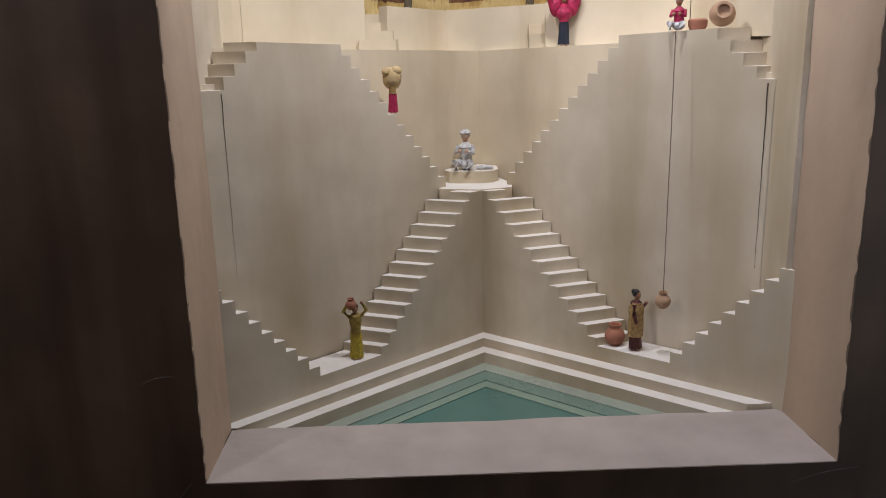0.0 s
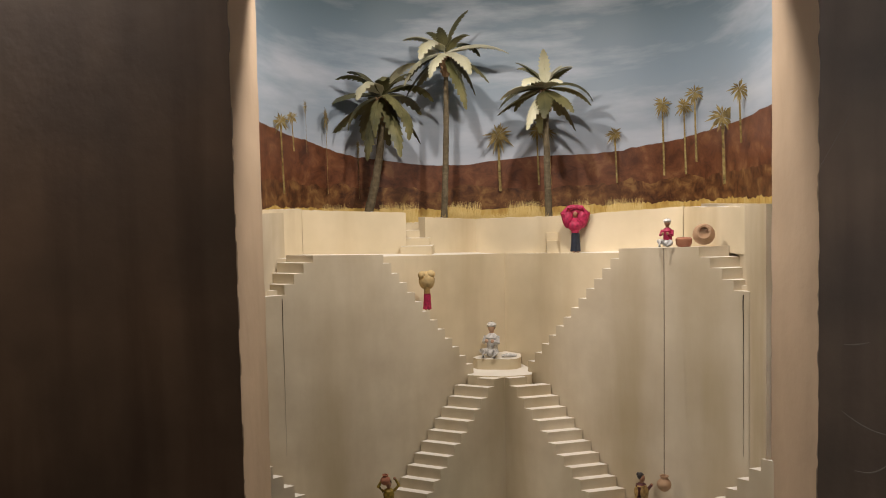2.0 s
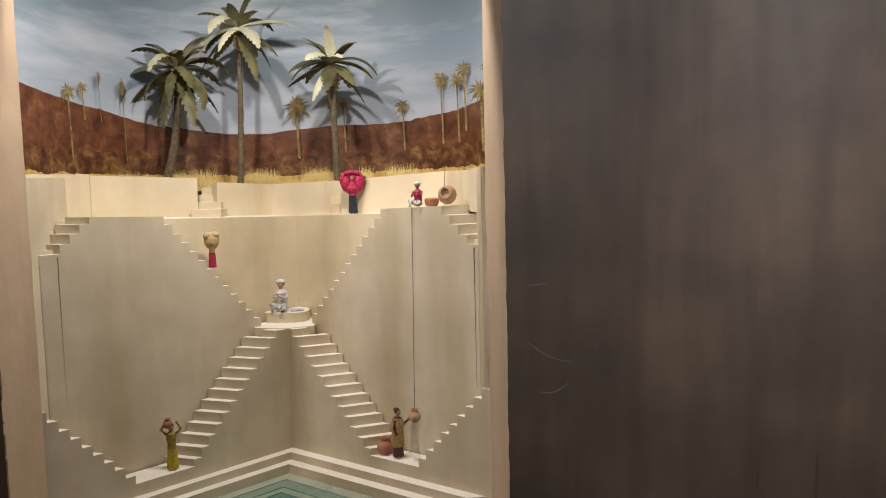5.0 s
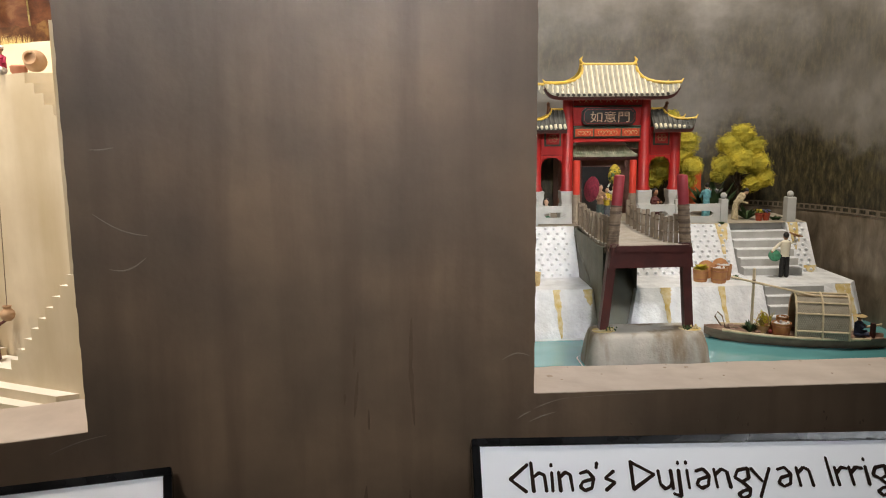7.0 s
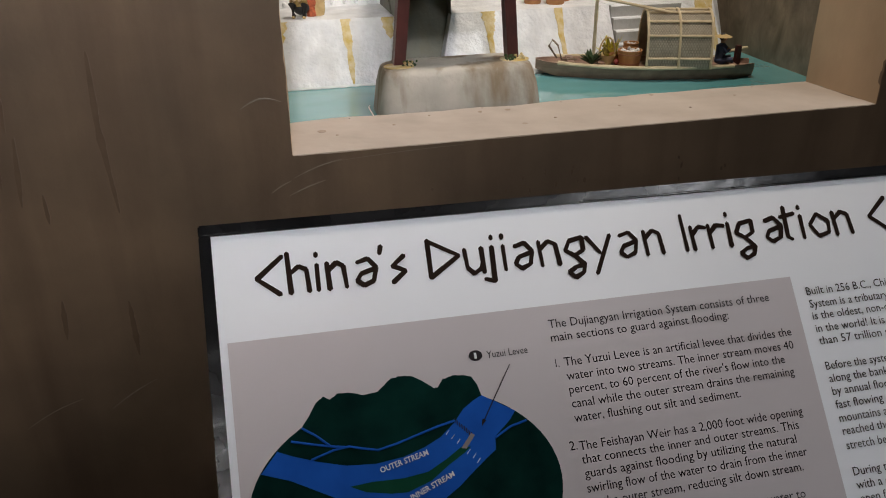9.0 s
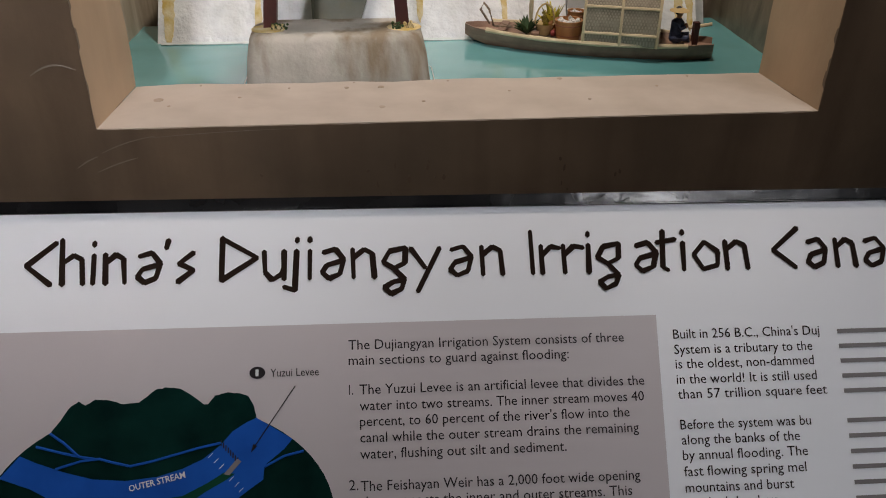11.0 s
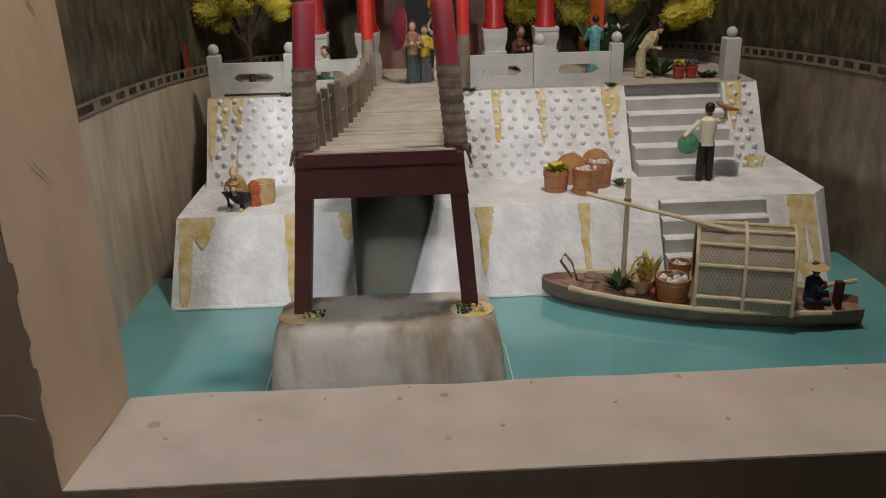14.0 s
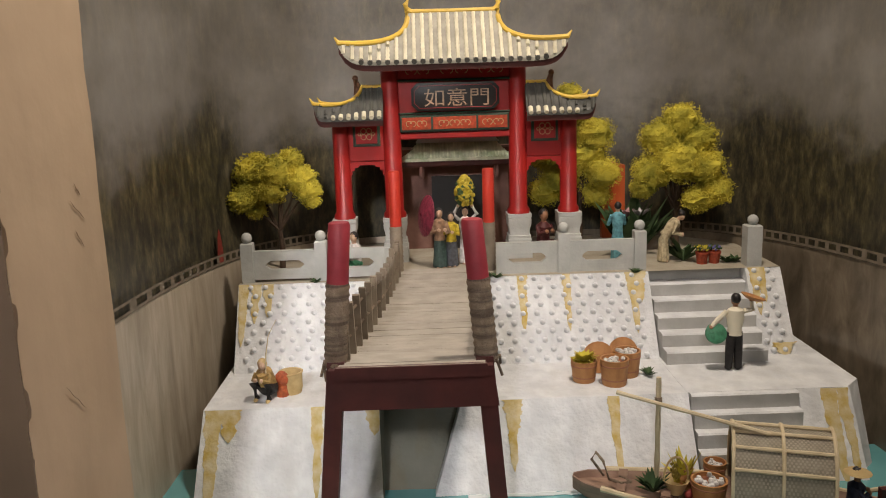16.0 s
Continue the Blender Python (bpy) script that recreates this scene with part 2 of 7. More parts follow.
def box(bm, lo, hi, mi=0, M=None):
    x0, y0, z0 = lo
    x1, y1, z1 = hi
    v = [bm.verts.new(M @ Vector(c) if M else c) for c in ((x0, y0, z0), (x1, y0, z0), (x1, y1, z0), (x0, y1, z0), (x0, y0, z1), (x1, y0, z1), (x1, y1, z1), (x0, y1, z1))]
    for q in ((3, 2, 1, 0), (4, 5, 6, 7), (0, 1, 5, 4), (1, 2, 6, 5), (2, 3, 7, 6), (3, 0, 4, 7)):
        bm.faces.new([v[i] for i in q]).material_index = mi
    return v


def rings(bm, loops, mi=0, closed=True, cap=True):
    """Skin a list of rings of points."""
    vs = [[bm.verts.new(p) for p in ring] for ring in loops]
    n = len(vs[0])
    for a, b in zip(vs, vs[1:]):
        for i in range(n if closed else n - 1):
            j = (i + 1) % n
            bm.faces.new((a[i], a[j], b[j], b[i])).material_index = mi
    if cap and closed:
        bm.faces.new(vs[0][::-1]).material_index = mi
        bm.faces.new(vs[-1]).material_index = mi
    return vs


def tube(bm, pts, rad, seg=8, mi=0):
    pts = [Vector(p) for p in pts]
    if not hasattr(rad, "__len__"):
        rad = [rad] * len(pts)
    loops = []
    for i, p in enumerate(pts):
        d = (pts[min(i + 1, len(pts) - 1)] - pts[max(i - 1, 0)]).normalized()
        a = d.orthogonal().normalized() if abs(d.z) < 0.9 else Vector((1, 0, 0))
        a = (a - d * a.dot(d)).normalized()
        if abs(d.z) < 0.9:
            a = d.cross(Vector((0, 0, 1))).normalized()
        b = d.cross(a)
        loops.append([p + rad[i] * (math.cos(t) * a + math.sin(t) * b) for t in (2 * math.pi * k / seg for k in range(seg))])
    rings(bm, loops, mi)


def lathe(bm, c, prof, seg=14, mi=0, tilt=None):
    c = Vector(c)
    R = tilt or Matrix.Identity(3)
    rings(bm, [[c + R @ Vector((r * math.cos(2 * math.pi * k / seg), r * math.sin(2 * math.pi * k / seg), z)) for k in range(seg)] for r, z in prof], mi)


def ball(bm, c, r, mi=0, seg=10, M=None):
    if not hasattr(r, "__len__"):
        r = (r, r, r)
    c = Vector(c)
    n = max(4, seg * 2 // 3)
    loops = []
    for i in range(n + 1):
        a = math.pi * (i + (0.08 if i == 0 else -0.08 if i == n else 0)) / n
        ring = []
        for k in range(seg):
            t = 2 * math.pi * k / seg
            p = Vector((r[0] * math.sin(a) * math.cos(t), r[1] * math.sin(a) * math.sin(t), -r[2] * math.cos(a)))
            ring.append(c + (M @ p if M else p))
        loops.append(ring)
    rings(bm, loops, mi)


def prism(bm, pts, vec, mi=0, mi_top=None):
    """A polygon of points pushed along vec; faces that look up may take another material."""
    vec = Vector(vec)
    a = [bm.verts.new(p) for p in pts]
    b = [bm.verts.new(Vector(p) + vec) for p in pts]
    fs = [bm.faces.new(a), bm.faces.new(b[::-1])]
    n = len(a)
    for i in range(n):
        j = (i + 1) % n
        fs.append(bm.faces.new((a[j], a[i], b[i], b[j])))
    for f in fs:
        f.material_index = mi
    bm.normal_update()
    return fs


def sheet(bm, grid, mi=0):
    vs = [[bm.verts.new(p) for p in row] for row in grid]
    for a, b in zip(vs, vs[1:]):
        for i in range(len(a) - 1):
            bm.faces.new((a[i], a[i + 1], b[i + 1], b[i])).material_index = mi


ORG = {}


def to_mesh(name, bm, mats, off, top=None, sharp=38):
    bmesh.ops.recalc_face_normals(bm, faces=bm.faces[:])
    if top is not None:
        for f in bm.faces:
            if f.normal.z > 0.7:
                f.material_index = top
    bmesh.ops.translate(bm, verts=bm.verts[:], vec=-Vector(off))
    me = bpy.data.meshes.new(name)
    bm.to_mesh(me)
    bm.free()
    for m in mats if isinstance(mats, (list, tuple)) else [mats]:
        me.materials.append(m)
    me.polygons.foreach_set("use_smooth", [True] * len(me.polygons))
    me.set_sharp_from_angle(angle=radians(sharp))
    return me


def thing(name, base, label, category, group="", kind="", M=M2):
    ob = new(name)
    ob.empty_display_size = 0.02
    ob.matrix_world = M @ Matrix.Translation(base)
    ORG[ob.name] = Vector(base)
    return tagged(ob, label, category, group, kind)


def solo(name, bm, mats, base, label, category="", group="", kind="", M=M2, top=None, sharp=38):
    ob = new(name, to_mesh(name, bm, mats, base, top, sharp))
    ob.matrix_world = M @ Matrix.Translation(base)
    ORG[ob.name] = Vector(base)
    return tagged(ob, label, category, group, kind)


def part(name, bm, mats, parent, label="", top=None, sharp=38, kind=""):
    off = ORG[parent.name]
    ob = new(name, to_mesh(name, bm, mats, off, top, sharp))
    ob.parent = parent
    ORG[ob.name] = off
    return tagged(ob, label, kind=kind)


def text_bm(body, size, M, material_index=0, width=None, thick=0.0, shear=0.0, bold=0.0):
    """Letters as a mesh, lying in the plane of M."""
    cu = bpy.data.curves.new("letters", "FONT")
    cu.body, cu.size, cu.extrude, cu.shear, cu.offset, cu.resolution_u = body, size, thick, shear, bold, 2
    ob = bpy.data.objects.new("letters", cu)
    scene.collection.objects.link(ob)
    bpy.context.view_layer.update()
    me = bpy.data.meshes.new_from_object(ob.evaluated_get(bpy.context.evaluated_depsgraph_get()))
    bpy.data.objects.remove(ob)
    bpy.data.curves.remove(cu)
    bm = bmesh.new()
    bm.from_mesh(me)
    bpy.data.meshes.remove(me)
    if bm.verts:
        xs = [v.co.x for v in bm.verts]
        k = width / (max(xs) - min(xs)) if width else 1
        x0 = min(xs)
        for v in bm.verts:
            v.co = M @ Vector(((v.co.x - x0) * k, v.co.y, v.co.z))
    return bm


rnd = random.Random(5)


def jit(a):
    return rnd.uniform(-a, a)


# ---- room ----
def slab(name, lo, hi, material, label):
    bm = bmesh.new()
    box(bm, lo, hi)
    return solo(name, bm, material, (0, 0, 0), label, "", kind="structure")


slab("floor", (-5, -4, -0.1), (5, 0.9, 0), FLOOR, "dark grey carpeted gallery floor")
slab("ceiling", (-5, -4, 2.8), (5, 0.9, 2.9), CEIL, "dark painted gallery ceiling")
slab("wall_south", (-5, -4.1, 0), (5, -4, 2.8), WALL, "dark brown plastered wall behind the visitor")
slab("wall_west", (-5.1, -4, 0), (-5, 0.9, 2.8), WALL, "dark brown plastered end wall")
slab("wall_east", (5, -4, 0), (5.1, 0.9, 2.8), WALL, "dark brown plastered end wall")


def gallery_wall(name, x0, x1, ox0, ox1, oz0, oz1, M, label):
    """A wall with one opening, whose painted edge is ragged."""
    bm = bmesh.new()
    n = 90

    def edge(a, b):
        k = TILT if M is M1 else 0
        pts = []
        for i in range(n):
            t = i / n
            p = Vector(a).lerp(Vector(b), t)
            d = 0.0011 * (noise.noise(p * 47) + 0.8 * noise.noise(p * 95))
            q = 0.0 if i == 0 else d
            if a[2] == b[2] and a[2] < 1.5:
                d = -abs(d) - 0.0006
            pts.append((p.x + q, p.z + (d if i else 0) + (k * p.x if p.z < 1.5 else 0)))
        return pts

    A, B, C, D = (ox0, 0, oz0), (ox1, 0, oz0), (ox1, 0, oz1), (ox0, 0, oz1)
    hole = edge(A, B) + edge(B, C) + edge(C, D) + edge(D, A)
    outer = []
    for s, (a, b) in enumerate((((x0, 0), (x1, 0)), ((x1, 0), (x1, 2.8)), ((x1, 2.8), (x0, 2.8)), ((x0, 2.8), (x0, 0)))):
        for i in range(n):
            t = i / n
            outer.append((a[0] + (b[0] - a[0]) * t, a[1] + (b[1] - a[1]) * t))
    rings(bm, [[P(x, 0.0, z) for x, z in outer], [P(x, 0.0, z) for x, z in hole], [P(x, 0.004, z) for x, z in hole]], 0, True, False)
    ob = solo(name, bm, WALL, (0, 0, 0), label, "", kind="structure", M=M, sharp=30)
    # body of the wall behind the face
    bm = bmesh.new()
    box(bm, (x0, 0.006, 0), (ox0 - 0.012, 0.10, 2.8))
    box(bm, (ox1 + 0.012, 0.006, 0), (x1, 0.10, 2.8))
    box(bm, (ox0 - 0.012, 0.006, 0), (ox1 + 0.012, 0.10, oz0 - 0.012))
    box(bm, (ox0 - 0.012, 0.006, oz1 + 0.012), (ox1 + 0.012, 0.10, 2.8))
    part("wall_core", bm, WALL, ob)
    return ob


def reveal(name, ox0, ox1, ix0, ix1, oz0, iz0, oz1, yb, M, label):
    """Painted lining of an opening: jambs, sill and head."""
    ob = thing(name, (ox0, 0, oz0), label, "", kind="structure", M=M)

    def panel(nm, c, out, material):
        bm = bmesh.new()
        a, b, d, e = (Vector(q) for q in c)
        g = [[(a.lerp(b, u / 30)).lerp(e.lerp(d, u / 30), v / 8) for u in range(31)] for v in range(9)]
        o = Vector(out)
        k = TILT if M is M1 else 0
        g = [[p + o * 0.0016 * noise.noise(p * 22) * max(0, min(1, (p.y - 0.001) / 0.03)) + P(0, 0, k * p.x * max(0, min(1, (1.5 - p.z) * 4))) for p in row] for row in g]
        sheet(bm, g)
        sheet(bm, [[p + o * 0.01 for p in row] for row in g])
        sheet(bm, [[p + o * 0.01 for p in g[0]], g[0]])
        part(nm, bm, material, ob)

    panel("jamb", ((ox0, 0.001, oz0), (ox0, 0.001, oz1), (ix0, yb, oz1), (ix0, yb, iz0)), (-1, 0, 0), LINING)
    panel("jamb", ((ox1, 0.001, oz0), (ox1, 0.001, oz1), (ix1, yb, oz1), (ix1, yb, iz0)), (1, 0, 0), LINING)
    panel("sill", ((ox0, 0.001, oz0), (ox1, 0.001, oz0), (ix1, yb, iz0), (ix0, yb, iz0)), (0, 0, -1), SILL)
    panel("head", ((ox0, 0.001, oz1), (ox1, 0.001, oz1), (ix1, yb, oz1), (ix0, yb, oz1)), (0, 0, 1), LINING)
    return ob


O1 = (-0.305, 0.334, 0.979, 1.80)
TILT = 0.030  # the lower storey of the stepwell hangs a little to one side
wall1 = gallery_wall("wall_north_1", -4.2, 0.50, O1[0], O1[1], O1[2], O1[3], M1, "dark brown stained plaster wall round a display opening")
wall2 = gallery_wall("wall_north_2", -0.18, 4.9, 0.0, 0.612, 1.0, 1.80, M2, "dark brown stained plaster wall round a display opening")
# the two walls run into each other in a soft bend


def bend_y(x):
    """How far the soft bend stands out before the plane of the second wall."""
    return -0.52 * max(0, -0.18 - x) ** 2


bm = bmesh.new()
a, b, c = M1 @ P(0.50, 0, 0), P(-0.28, 0, 0), P(-0.18, 0, 0)
run = [a * (1 - t) ** 2 + b * 2 * t * (1 - t) + c * t ** 2 for t in (i / 24 for i in range(25))]
g = [[p + P(0, 0, z) for p in run] for z in (0.0, 0.7, 1.4, 2.1, 2.8)]
sheet(bm, g)
sheet(bm, [[p + P(0, 0.10, 0) for p in row] for row in g])
solo("wall_north_bend", bm, WALL, (0, 0, 0), "dark brown stained plaster wall between two displays", "", kind="structure")
reveal("window_1", O1[0], O1[1], -0.308, 0.318, O1[2], 0.984, O1[3], 0.11, M1, "cream painted reveal of the stepwell display")
reveal("window_2", 0.0, 0.612, 0.006, 0.606, 1.0, 0.998, 1.80, 0.11, M2, "cream painted reveal of the river display")


def scratch(parent, pts, r=0.0009):
    bm = bmesh.new()
    n = len(pts)
    tube(bm, [P(x, -0.0002, z) for x, z in pts], [r * (0.25 + 0.75 * math.sin(math.pi * (i + 0.5) / n)) for i in range(n)], 5)
    for v in bm.verts:
        v.co.y = v.co.y * 0.6 + (bend_y(v.co.x) if parent is wall2 else 0)
    part("scratch", bm, SCRATCH, parent)


def arc(x0, z0, x1, z1, sag, n=9):
    return [(x0 + (x1 - x0) * i / (n - 1), z0 + (z1 - z0) * i / (n - 1) + sag * math.sin(math.pi * i / (n - 1))) for i in range(n)]


scratch(wall2, arc(-0.041, 1.046, -0.006, 1.050, 0.006))
scratch(wall2, arc(-0.022, 0.966, -0.004, 0.976, 0.001), 0.0007)
scratch(wall2, arc(0.0, 0.979, 0.045, 0.993, 0.002), 0.0005)
scratch(wall1, arc(0.372, 1.182, 0.412, 1.193, -0.007))
scratch(wall1, arc(0.358, 1.247, 0.416, 1.219, -0.006))
scratch(wall1, arc(0.360, 1.319, 0.386, 1.321, -0.001), 0.0008)
scratch(wall1, arc(0.29, 0.966, 0.355, 0.983, 0.003), 0.0006)
scratch(wall1, arc(-0.345, 0.935, -0.318, 0.972, 0.002), 0.0008)
scratch(wall1, arc(-0.36, 1.08, -0.325, 1.088, 0.003), 0.0007)
scratch(wall2, arc(0.04, 0.9915, 0.16, 0.9965, 0.001), 0.0003)
scratch(wall2, arc(-0.006, 0.962, 0.028, 0.974, 0.001), 0.0006)
scratch(wall2, arc(-0.273, 0.752, -0.219, 0.775, 0.003), 0.0005)
scratch(wall2, arc(-0.196, 0.758, -0.151, 0.785, 0.002), 0.0005)


for (ya, za), (yb, zb) in (((0.077, 1.306), (0.084, 1.298)), ((0.069, 1.297), (0.087, 1.283)), ((0.072, 1.279), (0.082, 1.267)), ((0.039, 1.195), (0.060, 1.174))):
    bm = bmesh.new()
    n = 7
    tube(bm, [P(0.0025 + 0.0035 * (ya + (yb - ya) * i / n) / 0.11, ya + (yb - ya) * i / n, za + (zb - za) * i / n + 0.0006 * math.sin(i * 1.9)) for i in range(n + 1)], [0.00035 * math.sin(math.pi * (i + 0.4) / (n + 0.8)) for i in range(n + 1)], 5)
    part("gouge", bm, GOUGE, bpy.data.objects["window_2"])


def drip(parent, run, w):
    """A narrow stain that has run down the plaster."""
    bm = bmesh.new()
    n = 14
    L, R = [], []
    for i in range(n + 1):
        t = i / n
        k = t * (len(run) - 1)
        a = min(int(k), len(run) - 2)
        x = run[a][0] + (run[a + 1][0] - run[a][0]) * (k - a)
        z = run[a][1] + (run[a + 1][1] - run[a][1]) * (k - a)
        h = w * (0.12 + 0.88 * math.sin(math.pi * min(1, 0.04 + t * 0.94)) ** 0.7) * (1 + 0.5 * noise.noise(P(x * 300, z * 120, 0)))
        y = bend_y(x) - 0.0004
        L.append(P(x - h, y, z))
        R.append(P(x + h, y, z))
    sheet(bm, [[p + P(0, 0.0006, 0) for p in L], L, R, [p + P(0, 0.0006, 0) for p in R]])
    part("drip", bm, DRIP, parent)


for run, w in (([(-0.224, 1.036), (-0.230, 0.976)], 0.0022), ([(-0.156, 1.103), (-0.158, 1.040), (-0.154, 0.962)], 0.0026), ([(-0.217, 0.882), (-0.220, 0.842)], 0.0024), ([(-0.161, 0.874), (-0.161, 0.815)], 0.0026),
               ([(-0.241, 1.011), (-0.242, 0.993)], 0.0016), ([(-0.212, 0.985), (-0.212, 0.958)], 0.0016), ([(-0.227, 1.084), (-0.229, 1.042)], 0.0018)):
    drip(wall2, run, w)
# pits in the plaster below the sill
for i in range(26):
    x, z = 0.18 + 0.22 * rnd.random() + jit(0.06), 0.965 - 0.05 * rnd.random()
    drip(wall2, [(x, z), (x + jit(0.001), z - rnd.uniform(0.002, 0.007))], rnd.uniform(0.0006, 0.0014))
# spots on the sill
sill2 = bpy.data.objects["window_2"]
for x, y, r in ((0.034, 0.072, 0.0045), (0.047, 0.053, 0.0016), (0.066, 0.104, 0.0012), (0.106, 0.070, 0.0016), (0.148, 0.095, 0.0012), (0.233, 0.093, 0.0030), (0.201, 0.089, 0.0022), (0.208, 0.105, 0.0012), (0.297, 0.104, 0.0012), (0.351, 0.072, 0.0014), (0.405, 0.104, 0.0024), (0.492, 0.077, 0.0016), (0.233, 0.038, 0.0028), (0.531, 0.104, 0.0014), (0.27, 0.05, 0.0018), (0.42, 0.045, 0.0016)):
    p = P(x, y, 1.0 - 0.002 * y / 0.11)
    z = p.z - 0.0016 * noise.noise(p * 22) + 0.0005
    bm = bmesh.new()
    lathe(bm, (x, y, z), [(r, -0.0006), (r * 0.9, 0.0), (r * 0.3, 0.0001)], 11)
    for v in bm.verts:
        v.co.x += 0.3 * r * noise.noise(v.co * 900)
    part("spot", bm, SPOT, sill2)


# ---- stepwell display ----
XC, SL = -0.010, 0.87


def face(d, side, X, z):
    """A point of a V-shaped wall: X across, d the depth of its fold."""
    return P(X, d - SL * abs(X - XC), z + 0.040 * X * max(0, min(1, (1.18 - z) * 6)))


well = thing("stepwell", (XC, 0.3, 0.95), "sand-coloured plaster model of a stepped well", "model building", M=M1)
DA, DB, DC = 0.390, 0.460, 0.520


def column(name, d, side, xa, xb, z0, z1, w, mats=(SAND, SAND_TOPLIT), label="", z2=None):
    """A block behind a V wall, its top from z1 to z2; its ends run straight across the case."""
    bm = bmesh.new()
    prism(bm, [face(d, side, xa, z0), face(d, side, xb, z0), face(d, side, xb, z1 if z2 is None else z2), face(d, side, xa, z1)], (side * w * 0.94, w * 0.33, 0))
    # the top face takes the paler copy, as if lit from above
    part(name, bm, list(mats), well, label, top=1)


def flight(d, side, x0, z0, x1, z1, n, zbase, w):
    """n steps along a wall, each a column up from zbase; the first tread lies at z0, the last at z1."""
    for i in range(n):
        a, b = x0 + (x1 - x0) * i / n, x0 + (x1 - x0) * (i + 1) / n
        column("step", d, side, a, b, zbase, z0 + (z1 - z0) * i / (n - 1) + jit(0.0004), w)


ZP, ZL, ZT = 1.0078, 1.2015, 1.405
W = 0.0575
# for each side: outer flight, its first and last tread; inner flight; upper flight; wall top; short flight
SIDES = {
    -1: ((0.2097, 0.3123, 1.0210, 1.1410), (0.1376, 0.0167), (0.0511, 0.1769, 1.2170, 1.3906), (1.4040, 0.2648, 1.4092), (0.2987, 1.3990, 1.3710)),
    1: ((0.2240, 0.3284, 1.0225, 1.1565), (0.1454, 0.0074), (0.0375, 0.1713, 1.2195, 1.3925), (1.4075, 0.2681, 1.4130), (0.3050, 1.3995, 1.3708)),
}
for s in (-1, 1):
    def X(v):
        return XC + s * v
    (oa, ob, oz0, oz1), (ia, ib), (ua, ub, uz0, uz1), (pz0, pb, pz1), (fb, fz0, fz1) = SIDES[s]
    # lower wall: outer flight, platform, inner flight up to the landing
    flight(DA, s, X(oa), oz0, X(ob), oz1, 9, 0.94, 0.046)
    column("step", DA, s, X(ob), X(0.3295), 0.94, oz1 + 0.0005, 0.03)
    column("platform", DA, s, X(oa), X(ia), 0.94, ZP, W)
    flight(DA, s, X(ia), 1.0190, X(ib), 1.1880, 12, 0.94, W)
    column("fold", DA, s, X(ib), X(0.0), 0.94, ZL - 0.0015, 0.03)
    # upper wall: flight down from the terrace to the landing, flat top, short flight at its far end
    flight(DB, s, X(ua), uz0, X(ub), uz1, 12, 0.98, 0.046)
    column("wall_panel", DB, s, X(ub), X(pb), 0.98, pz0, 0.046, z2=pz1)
    flight(DB, s, X(pb), fz0, X(fb), fz1, 3, 0.98, 0.046)
    column("step", DB, s, X(fb), X(0.3215), 0.98, 1.3565, 0.03)
    # fold of the recess behind the landing, in the plaster's lit copy
    column("recess_wall", DC, s, X(0.0), X(0.30), 1.19, 1.3900, 0.02, (SAND_LIT, SAND_TOPLIT), z2=1.4030)
    column("step", DB, s, X(0.3205), X(0.332), 0.98, 1.345, 0.03)
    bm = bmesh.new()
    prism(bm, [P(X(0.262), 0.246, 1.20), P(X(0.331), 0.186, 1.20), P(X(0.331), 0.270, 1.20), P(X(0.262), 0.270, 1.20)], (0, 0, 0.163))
    part("fill_block", bm, [SAND, SAND_TOPLIT], well, top=1)
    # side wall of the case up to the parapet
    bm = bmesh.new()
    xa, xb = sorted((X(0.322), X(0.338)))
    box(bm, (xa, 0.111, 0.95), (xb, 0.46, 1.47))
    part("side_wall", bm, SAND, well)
# joint lines beside the upper panels
for x0, sgn in ((-0.3115, 1), (0.3050, -1)):
    bm = bmesh.new()
    pts = []
    for i in range(24):
        z = 1.135 + (1.352 - 1.135) * i / 23
        pts.append(face(DB, 0, x0 + sgn * 0.0006 * noise.noise(P(0, 0, z * 40)), z) + P(0, -0.0006, 0))
    tube(bm, pts, [(0.0002 + 0.0006 * (i / 23) ** 2) * (0.5 if sgn > 0 else 1) for i in range(24)], 5)
    part("joint", bm, CRACK, well)

# landing and its raised seat
bm = bmesh.new()
prism(bm, [P(-0.0700, 0.400, 1.140), P(-0.0135, 0.3885, 1.140), P(0.0330, 0.405, 1.140), P(0.036, 0.440, 1.140), P(0.018, 0.492, 1.140), P(XC, DC - 0.001, 1.140), P(-0.038, 0.492, 1.140), P(-0.072, 0.440, 1.140)], (0, 0, ZL - 1.140))
part("landing", bm, [SAND_LIT, SAND_TOPLIT], well, top=1)
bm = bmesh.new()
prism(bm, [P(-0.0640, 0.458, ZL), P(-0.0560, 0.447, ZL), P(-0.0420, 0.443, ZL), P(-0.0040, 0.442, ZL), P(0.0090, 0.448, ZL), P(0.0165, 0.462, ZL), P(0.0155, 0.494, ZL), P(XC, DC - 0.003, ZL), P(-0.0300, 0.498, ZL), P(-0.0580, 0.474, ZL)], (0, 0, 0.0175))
part("seat", bm, [SAND_LIT, SAND_TOPLIT], well, top=1)


